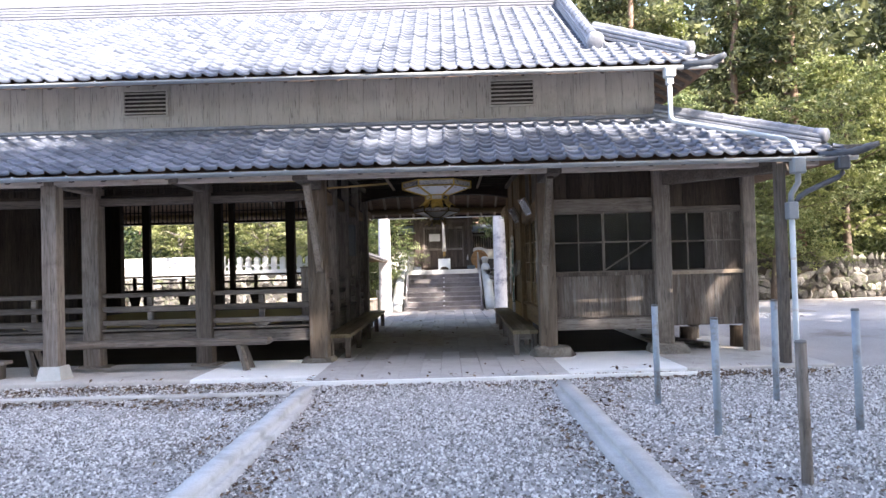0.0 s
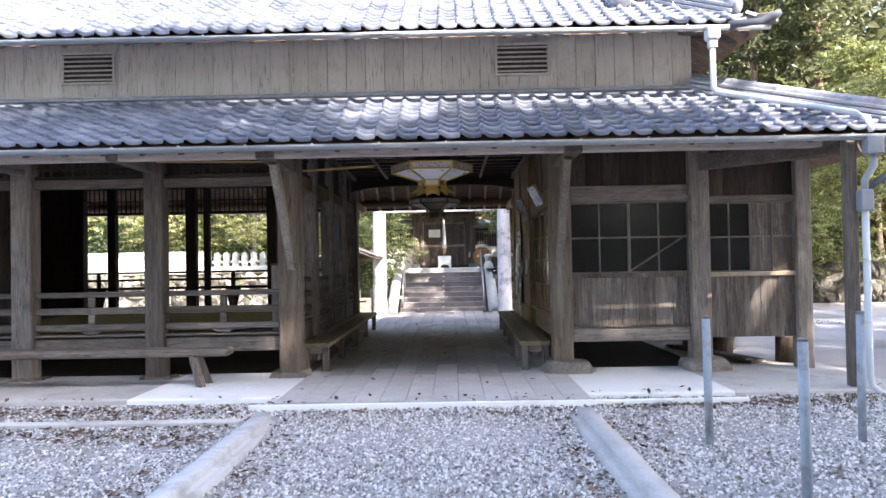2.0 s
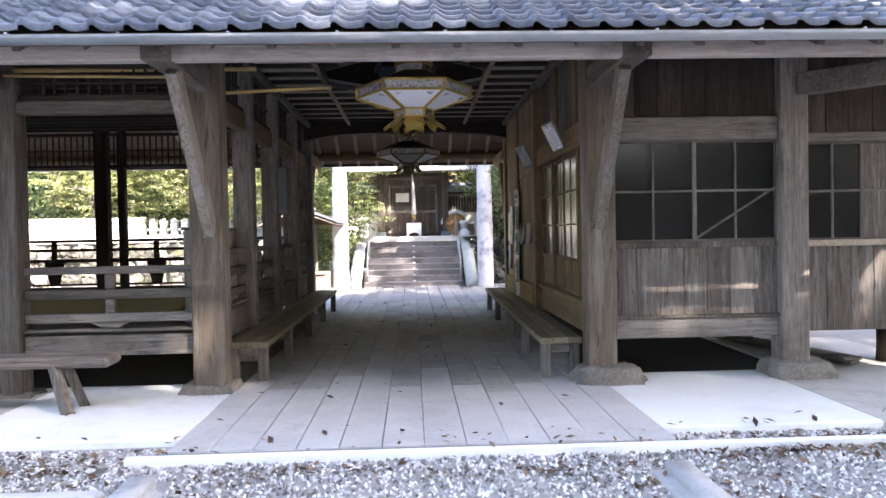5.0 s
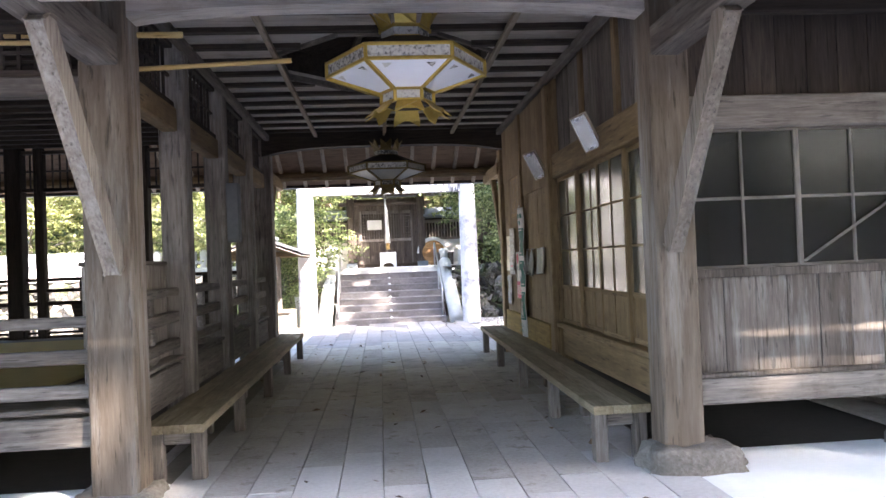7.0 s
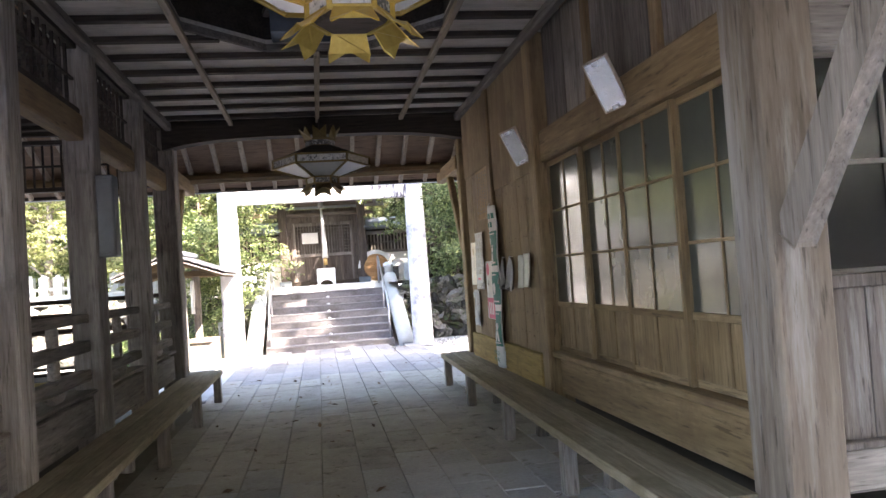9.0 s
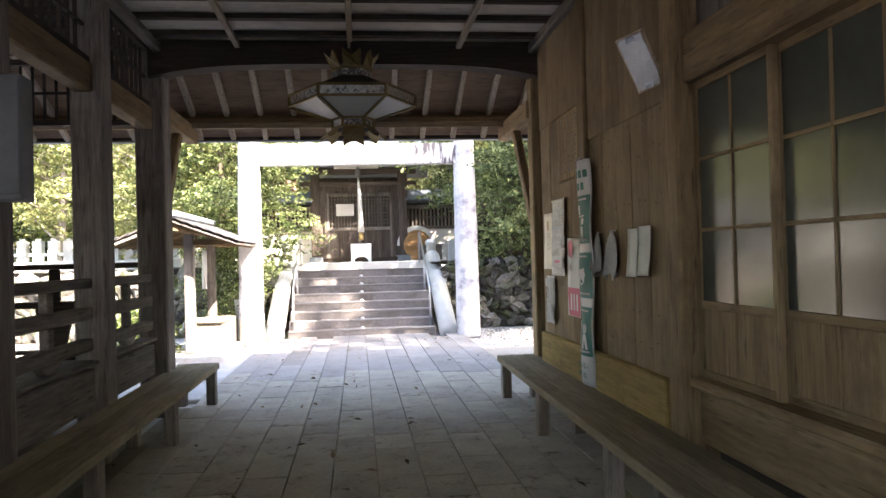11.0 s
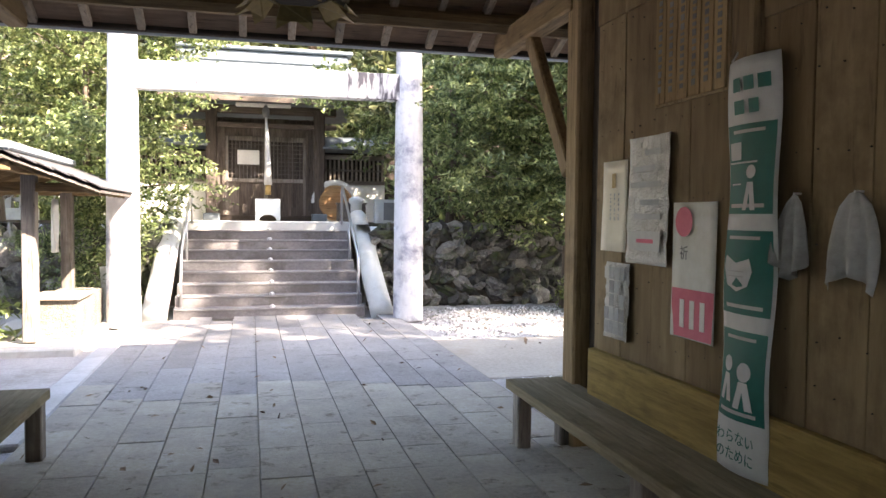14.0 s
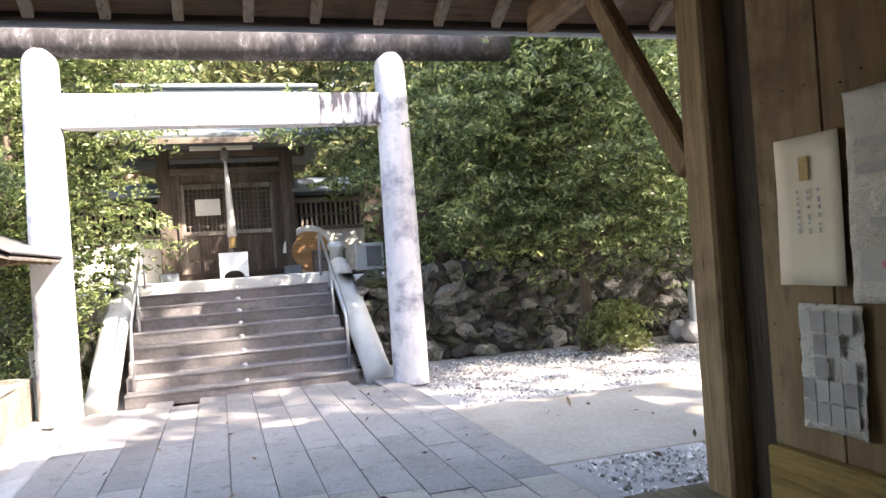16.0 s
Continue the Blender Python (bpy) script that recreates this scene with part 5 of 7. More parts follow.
part("threshold", box(GX0, GY - 0.08, TOP - 0.02, GX1, GY + 0.08, TOP + 0.1, 0.01), DARKX, gate)
for z, h in ((3.22, 0.1), (3.5, 0.16)):
    part("cross_beam", box(GX0 - 0.35, GY - 0.09, z, GX1 + 0.35, GY + 0.09, z + h, 0.012), GATE_X, gate)
DX0, DX1 = -0.98, 0.61
for x in (DX0 - 0.07, DX1):
    part("door_post", box(x, GY + 0.02, TOP + 0.1, x + 0.07, GY + 0.12, 3.42, 0.008), GATE_Z, gate)
boards(gate, "x", GY + 0.09, DX0, DX1, TOP + 0.1, 2.12, 0.26, GATE_Z)
boards(gate, "x", GY + 0.09, GX0 + 0.1, DX0 - 0.07, TOP + 0.1, 3.42, 0.2, GATE_Z)
boards(gate, "x", GY + 0.09, DX1 + 0.07, GX1 - 0.1, TOP + 0.1, 3.42, 0.2, GATE_Z)
part("middle_rail", box(DX0, GY + 0.04, 2.12, DX1, GY + 0.13, 2.2, 0.006), WZ, gate)
part("top_rail", box(DX0, GY + 0.04, 2.96, DX1, GY + 0.13, 3.05, 0.006), WZ, gate)
boards(gate, "x", GY + 0.09, DX0, DX1, 3.05, 3.42, 0.3, GATE_Z)
part("door_panel", box(DX0, GY + 0.24, 2.1, DX1, GY + 0.27, 3.42, 0), GATE_Z, gate, "dim brown board behind the lattice")
k = 0
x = DX0 + 0.04
while x < DX1:
    part("lattice_bar", box(x, GY + 0.06, 2.2, x + 0.018, GY + 0.08, 2.96, 0), WZ, gate)
    x += 0.075
for i in range(1, 9):
    part("lattice_bar", box(DX0, GY + 0.05, 2.2 + i * 0.085, DX1, GY + 0.06, 2.212 + i * 0.085, 0), WZ, gate)
part("notice", box(-0.75, GY + 0.02, 2.48, -0.32, GY + 0.035, 2.77, 0.002), PAPER, gate, "white paper notice")
part("doors_middle", box(-0.23, GY + 0.03, TOP + 0.1, -0.15, GY + 0.135, 3.05, 0.006), WZ, gate)
for x in (DX0 - 0.005, DX1 - 0.05):
    part("door_stile", box(x, GY + 0.035, TOP + 0.1, x + 0.055, GY + 0.135, 3.05, 0.006), WZ, gate)
# roof of the gate: front slope, soffit with rafters, stacked ridge
roof_g = part("roof", beam((-0.2, GY - 1.0, 3.72), (-0.2, GY + 0.8, 4.65), 3.9, 0.09, 0.01), COPPER, gate, "blue-grey patinated sheet roof")
part("roof_back", beam((-0.2, GY + 0.8, 4.65), (-0.2, GY + 2.6, 3.7), 3.9, 0.09, 0.01), COPPER, gate)
part("eave_board", box(-2.15, GY - 1.02, 3.6, 1.75, GY - 0.95, 3.7, 0.008), GATE_X, gate)
part("ridge", box(-1.95, GY + 0.62, 4.65, 1.55, GY + 0.98, 4.9, 0.03), COPPER, gate)
part("ridge_cap", box(-2.05, GY + 0.55, 4.9, 1.65, GY + 1.05, 4.98, 0.02), COPPER, gate)
for i in range(15):
    x = -2.05 + i * 0.264
    part("rafter", beam((x, GY - 0.95, 3.63), (x, GY + 0.3, 4.26), 0.05, 0.07, 0.004), GATE_Y, roof_g)
for i in range(12):
    z = i / 12
    part("seam", beam((-2.15, GY - 1.0 + 1.8 * z, 3.77 + 0.93 * z), (1.75, GY - 1.0 + 1.8 * z, 3.77 + 0.93 * z), 0.03, 0.03, 0.004), COPPER, roof_g)
solid("wall_gate_rear", box(-6, GY + 2.7, 1.2, 6, GY + 2.8, 3.3, 0), DARKZ, "dark board wall behind the gate", "wall", "structure")


def wing(x0, x1, label):
    w = thing("gate_wing", ((x0 + x1) / 2, GY + 0.3, TOP), label, "fence wall", "wings of the gate")
    part("plaster", box(x0, GY + 0.25, TOP - 0.05, x1, GY + 0.35, 2.12, 0), PLASTER, w, "white plaster lower wall")
    part("sill", box(x0, GY + 0.2, 2.12, x1, GY + 0.38, 2.2, 0.006), WX, w)
    part("head", box(x0, GY + 0.2, 2.65, x1, GY + 0.38, 2.74, 0.006), WX, w)
    n = int((x1 - x0) / 0.09)
    for i in range(n):
        x = x0 + (x1 - x0) * (i + 0.5) / n
        part("bar", box(x - 0.02, GY + 0.27, 2.2, x + 0.02, GY + 0.32, 2.65, 0.003), STRUT, w)
    part("rail", box(x0, GY + 0.26, 2.4, x1, GY + 0.33, 2.43, 0.003), WX, w)
    part("roof", beam(((x0 + x1) / 2, GY - 0.15, 2.84), ((x0 + x1) / 2, GY + 0.35, 3.1), x1 - x0 + 0.1, 0.06), COPPER, w, "grey-green sheet roof")
    part("roof", beam(((x0 + x1) / 2, GY + 0.85, 2.84), ((x0 + x1) / 2, GY + 0.35, 3.1), x1 - x0 + 0.1, 0.06), COPPER, w)
    part("backing", box(x0, GY + 0.5, TOP, x1, GY + 0.54, 2.8, 0), DARKZ, w, "dark board behind the bars")


wing(GX1 + 0.12, 2.3, "low plastered wing wall with a barred window beside the gate")
wing(-4.2, GX0 - 0.12, "low plastered wing wall with a barred window beside the gate")

# offering box, bell rope, drum, hopper, tube light
ob_ = thing("offering_box", (-0.17, GY - 0.75, TOP), "pale blue-grey box with an arched base before the gate", "offering box")
bm = bmesh.new()
outline = [(-0.235, 0), (-0.235, 0.42), (0.235, 0.42), (0.235, 0)] + [(0.17 * math.cos(a), 0.12 * math.sin(a)) for a in [i * math.pi / 8 for i in range(9)]]
fr = [bm.verts.new((-0.17 + px, GY - 0.9, TOP + pz)) for px, pz in outline]
bk = [bm.verts.new((-0.17 + px, GY - 0.62, TOP + pz)) for px, pz in outline]
bm.faces.new(fr)
bm.faces.new(bk[::-1])
for i in range(len(fr)):
    j = (i + 1) % len(fr)
    bm.faces.new((fr[i], bk[i], bk[j], fr[j]))
part("body", bm, PIPE, ob_)
rope = thing("bell_rope", (-0.17, GY - 0.55, 1.95), "white cloth bell rope hanging before the gate", "bell rope")
part("cloth", tube([(-0.2, GY - 0.55, 3.4), (-0.18, GY - 0.55, 3.0), (-0.16, GY - 0.55, 2.4), (-0.16, GY - 0.55, 2.05)], [0.02, 0.04, 0.06, 0.08], 10), CLOTH, rope, "", True)
part("tassel", tube([(-0.16, GY - 0.55, 2.06), (-0.16, GY - 0.55, 1.86)], [0.05, 0.06], 10), BAMBOO, rope, "straw tassel", True)
part("bell", tube([(-0.2, GY - 0.55, 3.36), (-0.2, GY - 0.55, 3.42), (-0.2, GY - 0.55, 3.52), (-0.2, GY - 0.55, 3.6)], [0.04, 0.07, 0.07, 0.03], 14), INK, rope, "small dark bell", True)
part("cord", tube([(-0.2, GY - 0.55, 3.58), (-0.2, GY - 0.1, 3.78)], [0.012, 0.012], 8), CLOTH, rope)
SLAT_DISC = wood("orange_brown_wood", (0.2, 0.1, 0.045), (0.32, 0.18, 0.085), (0.42, 0.26, 0.13), "x")
drum = thing("hanging_board", (1.25, GY - 0.1, TOP), "round brown wooden disc leaning on the plaster wall", "wooden disc")
part("disc", tube([(1.2, GY - 0.02, TOP + 0.37), (1.2, GY - 0.1, TOP + 0.37)], [0.37, 0.37], 36), SLAT_DISC, drum)
part("rim", tube([(1.2, GY - 0.1, TOP + 0.37), (1.2, GY - 0.13, TOP + 0.37)], [0.34, 0.3], 36), SLAT_DISC, drum)
bm = bmesh.new()
rings = []
for k in range(17):
    a = k * math.pi / 16
    rings.append([bm.verts.new((1.2 + r * math.cos(a), yy, TOP + 0.37 + r * math.sin(a))) for r, yy in ((0.385, GY - 0.1), (0.48, GY - 0.1), (0.48, GY), (0.385, GY))])
for p, q in zip(rings, rings[1:]):
    for k in range(4):
        bm.faces.new((p[k], p[(k + 1) % 4], q[(k + 1) % 4], q[k]))
bm.faces.new(rings[0])
bm.faces.new(rings[-1][::-1])
part("arch", bm, PLASTER, drum, "pale arched surround")
chest = thing("wooden_chest", (1.45, GY - 0.6, TOP), "small weathered wooden chest with a slatted lid", "chest")
part("body", box(1.2, GY - 0.75, TOP, 1.75, GY - 0.4, TOP + 0.34, 0.01), WX, chest)
for i in range(5):
    part("slat", box(1.18, GY - 0.76 + i * 0.075, TOP + 0.34, 1.77, GY - 0.71 + i * 0.075, TOP + 0.37, 0.004), WX, chest)
tubelight = thing("tube_light", (-0.25, GY - 0.15, 3.62), "white fluorescent tube light under the gate eaves", "lamp")
part("body", box(-0.78, GY - 0.2, 3.62, 0.3, GY - 0.1, 3.69, 0.008), PAPER, tubelight)

# ---- trees ----


def cards(centres, normals, size, rng, ratio=0.5):
    """Small pointed leaves, four corners each, folded along the middle."""
    n = len(centres)
    u = rng.normal(size=(n, 3))
    u -= normals * (u * normals).sum(1, keepdims=True)
    u /= np.linalg.norm(u, axis=1, keepdims=True) + 1e-9
    v = np.cross(normals, u)
    s = size * rng.uniform(0.6, 1.3, (n, 1))
    verts = np.stack([centres - u * s, centres + v * s * ratio + normals * s * 0.12, centres + u * s, centres - v * s * ratio + normals * s * 0.12], 1).reshape(-1, 3)
    k = np.arange(n)[:, None] * 4
    return verts, np.concatenate([k + [0, 1, 2], k + [0, 2, 3]])


def tree(at, h, crown, trunk_r, leaves, leaf, mat, seed, label, limbs=9, low=0.3, shape=1.0, droop=0.0, clump=0.45, category="tree", bark=None):
    """Tapered trunk, limbs that fork, and leaves in loose clumps along the twigs."""
    rng = np.random.default_rng(seed)
    at = Vector(at)
    t = thing("tree", at, label, category)
    bend = [Vector((rng.normal() * 0.03 * h, rng.normal() * 0.03 * h, 0)) for _ in range(4)]
    pts = [at + Vector((0, 0, h * f)) + bend[i % 4] * f for i, f in enumerate((0, 0.08, 0.3, 0.55, 0.8, 0.97))]
    bm = tube(pts, [trunk_r * 1.35, trunk_r, trunk_r * 0.8, trunk_r * 0.55, trunk_r * 0.3, 0.02], 10)
    tips = []
    for i in range(limbs):
        f = low + (0.95 - low) * (i + rng.uniform(0, 0.8)) / limbs
        a = i * 2.4 + rng.uniform(-0.5, 0.5)
        base = pts[0].lerp(pts[-1], f)
        prof = max(0.15, math.sin(math.pi * min(1, (f - low) / (1 - low) * 0.8 + 0.2)) ** 0.7 if shape > 0 else 1.05 - (f - low) / (1 - low))
        reach = crown * prof * rng.uniform(0.75, 1.1)
        end = base + Vector((math.cos(a) * reach, math.sin(a) * reach, reach * (0.35 - droop)))
        mid = base.lerp(end, 0.5) + Vector((0, 0, reach * 0.1))
        r = max(trunk_r * 0.35 * (1 - f * 0.6), 0.015)
        tube([base, mid, end], [r, r * 0.6, 0.01], 6, bm)
        for k in range(7):
            s = base.lerp(mid, k / 3.5) if k < 3.5 else mid.lerp(end, (k - 3.5) / 3.5)
            e = s + Vector((rng.normal(), rng.normal(), rng.normal() * 0.5 + 0.15 - droop)) * reach * 0.28
            if k > 1:
                tube([s, e], [r * 0.3, 0.006], 4, bm, False)
                tips.append(e)
        tips += [end, mid.lerp(end, 0.6)]
    part("trunk", bm, bark or BARK, t, "grey-brown bark", True)
    tips = np.array([tuple(p) for p in tips])
    per = 26 if leaves > 25000 else 1
    many = leaves // per
    leaves = many * per
    pick = rng.integers(0, len(tips), many)
    off = rng.normal(size=(many, 3))
    off *= (rng.uniform(0.1, 1, (many, 1)) ** 0.6) * clump * np.array([1, 1, 0.5]) / (np.linalg.norm(off, axis=1, keepdims=True) + 1e-6) * 1.6
    c = np.repeat(tips[pick] + off, per, 0)
    if per > 1:
        # leaves sit along level, slightly hanging sprays
        way = rng.normal(size=(many, 3)) * np.array([1, 1, 0.22]) + off * np.array([1.2, 1.2, 0.3]) / clump
        way /= np.linalg.norm(way, axis=1, keepdims=True)
        far = rng.uniform(-0.5, 1, (leaves, 1)) * np.repeat(rng.uniform(0.25, 0.6, (many, 1)), per, 0) * (0.6 + clump * 0.6)
        c = c + np.repeat(way, per, 0) * far + rng.normal(size=(leaves, 3)) * np.array([0.05, 0.05, 0.018]) - np.array([0, 0, 1.0]) * far * far * 0.35
    nrm = rng.normal(size=(leaves, 3)) + np.array([0, 0, 1.1])
    nrm /= np.linalg.norm(nrm, axis=1, keepdims=True)
    v, f = cards(c, nrm, leaf, rng, 0.38)
    quads("crown", v, f, mat, "", "", "", t)
    return t


# broad evergreens by the terrace
tree((4.5, 25.6, 0), 5.6, 2.25, 0.085, 90000, 0.05, LEAF, 1, "broad dark evergreen tree before the stone wall", 28, 0.2, droop=0.12, clump=0.55)
tree((3.2, 28.0, 1.3), 5.2, 2.2, 0.1, 34000, 0.058, LEAF, 2, "dark evergreen tree on the terrace", 13, 0.1, clump=0.5)
tree((7.2, 28.2, 1.3), 6.5, 2.8, 0.12, 36000, 0.062, LEAF, 3, "dark evergreen tree on the terrace", 13, 0.12, clump=0.6)
tree((-2.9, 26.9, 1.2), 4.6, 1.7, 0.08, 42000, 0.05, LEAF, 4, "dark green leafy tree beside the steps", 14, 0.02, clump=0.45)
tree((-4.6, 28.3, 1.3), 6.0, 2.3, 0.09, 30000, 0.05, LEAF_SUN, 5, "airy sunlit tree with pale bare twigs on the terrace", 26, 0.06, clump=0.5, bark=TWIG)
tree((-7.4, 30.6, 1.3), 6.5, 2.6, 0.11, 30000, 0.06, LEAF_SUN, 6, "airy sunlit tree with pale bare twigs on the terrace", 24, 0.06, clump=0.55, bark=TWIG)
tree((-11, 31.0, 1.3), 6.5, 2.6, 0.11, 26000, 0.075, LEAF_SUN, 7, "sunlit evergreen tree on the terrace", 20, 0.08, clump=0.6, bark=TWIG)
tree((-2.6, 25.7, 0), 1.9, 0.7, 0.03, 9000, 0.04, LEAF, 8, "low evergreen bush at the foot of the steps", 10, 0.05, clump=0.3, category="bush")
# trees at the east side of the yard
tree((11.0, 25.6, 0), 5.5, 2.6, 0.12, 40000, 0.065, LEAF_BRIGHT, 9, "sunlit yellow-green tree beside the yard wall", 14, 0.2, clump=0.55)
tree((14.5, 27.5, 1.3), 7.5, 3.2, 0.14, 30000, 0.085, LEAF_BRIGHT, 10, "sunlit leafy tree above the yard wall", 13, 0.1, clump=0.65)
tree((18.5, 28.5, 1.3), 8, 3.4, 0.15, 15000, 0.12, LEAF, 11, "leafy tree above the yard wall", 12, 0.1, clump=0.7)
rs = random.Random(5)
for i in range(16):
    x = 6 + i * 1.75 + rs.uniform(-0.8, 0.8)
    tree((x, 34 + rs.uniform(-2, 5), 1.5), rs.uniform(13, 19), 2.6, 0.26, 9500, 0.15, LEAF_CEDAR if i % 3 else LEAF_BRIGHT, 40 + i, "tall cedar on the wooded slope", 30, 0.08, -1, 0.25, 0.6, bark=CEDARBARK)
for i in range(10):
    x = -20 + i * 2.4 + rs.uniform(-0.8, 0.8)
    tree((x, 37 + rs.uniform(-2, 5), 1.5), rs.uniform(11, 16), 2.6, 0.2, 6500, 0.17, LEAF_CEDAR if i % 2 else LEAF_BRIGHT, 70 + i, "tall cedar on the wooded slope", 24, 0.1, -1, 0.25, 0.75, bark=CEDARBARK)
# far wooded hill closing the view
bm = bmesh.new()
bmesh.ops.create_grid(bm, x_segments=120, y_segments=30, size=0.5)
for v in bm.verts:
    x, y = v.co.x * 260, 43 + (v.co.y + 0.5) * 70
    v.co = (x, y, 1.2 + (y - 43) * 0.3 + 2.5 * noise.noise(Vector((x * 0.08, y * 0.08, 0))))
solid("hillside", bm, EARTH, "dark forest floor of the hillside", "hill", "structure", smooth=True)
rng = np.random.default_rng(9)
n = 100000
hx, hy = rng.uniform(-45, 60, n), 44 + rng.uniform(0, 1, n) ** 1.5 * 40
hz = 1 + (hy - 43) * 0.3 + rng.uniform(0, 1, n) ** 1.3 * (7 + 3 * np.sin(hx * 1.1) + 3 * np.sin(hx * 0.37 + hy) + 13 * (hx > 3))
nrm = rng.normal(size=(n, 3)) + np.array([0, -0.6, 0.8])
nrm /= np.linalg.norm(nrm, axis=1, keepdims=True)
v, f = cards(np.stack([hx, hy, hz], 1), nrm, 0.42, rng, 0.6)
quads("far_woods", v, f, LEAF_CEDAR, "dense far woods on the hillside", "woods", "stuff")
# unseen tall trees, added behind and beside the walk to shade the yard
SHADE = ((-7.6, -6.5, 22.5, 3.8, 7500), (-3.1, -6.5, 22, 3.8, 7500), (1.4, -5.5, 21.5, 3.8, 7500), (5.9, -6, 23.9, 3.8, 7500), (10.4, -5.5, 24.4, 3.8, 7500), (14.9, -6.5, 24.4, 3.8, 7500),
         (19.4, -5, 21.8, 3.8, 7500), (23.9, -6, 23, 3.8, 7500), (-5.1, -11, 23, 3.8, 7500), (3.4, -11, 23, 3.8, 7500), (12.4, -11, 23, 3.8, 7500), (20.4, -11, 23, 3.8, 7500),
         (9.3, 13, 14, 2.3, 240), (12.7, 13, 19, 2.5, 600), (18, 13.5, 17.5, 3.2, 900), (20.5, 6, 21, 4.2, 1700), (15.5, 5.5, 18, 3.6, 3500), (22.5, 11.5, 22, 4.0, 1800))
for i, (x, y, h, c, leaves) in enumerate(SHADE):
    tree((x, y, -0.12), h, c, 0.26, leaves, 0.36, LEAF_CEDAR, 90 + i, "unseen tall cedar added to cast shade", 30, 0.72 if h == 19 else 0.5 if y > 5 else 0.25, 1.0, 0.1, 1.0)
# undergrowth along the back of the terrace
n = 26000
hx = np.concatenate([rng.uniform(2.4, 26, n // 2), rng.uniform(-22, -3, n // 2)])
hy = rng.uniform(31.4, 35.5, n)
hz = 1.3 + rng.uniform(0, 1, n) ** 1.3 * (1.9 + 0.7 * np.sin(hx * 1.7) + 0.5 * np.sin(hx * 3.1 + hy))
nrm = rng.normal(size=(n, 3)) + np.array([0, -0.4, 0.8])
nrm /= np.linalg.norm(nrm, axis=1, keepdims=True)
v, f = cards(np.stack([hx, hy, hz], 1), nrm, 0.14, rng, 0.45)
quads("undergrowth", v, f, LEAF, "dense evergreen undergrowth at the back of the terrace", "bushes", "stuff")
# unseen woods added to the south: close the yard and darken window reflections
n = 26000
hx, hy = rng.uniform(-60, 60, n), -24 - rng.uniform(0, 1, n) * 14
hz = rng.uniform(0, 1, n) ** 1.2 * (6.5 + 1.5 * np.sin(hx * 0.9) + np.sin(hx * 0.31 + 1))
nrm = rng.normal(size=(n, 3)) + np.array([0, 0.6, 0.6])
nrm /= np.linalg.norm(nrm, axis=1, keepdims=True)
v, f = cards(np.stack([hx, hy, hz], 1), nrm, 0.75, rng, 0.6)
quads("south_woods", v, f, LEAF_CEDAR, "unseen dense woods added to darken window reflections", "woods", "stuff")

# ---- lanterns of the passage ----


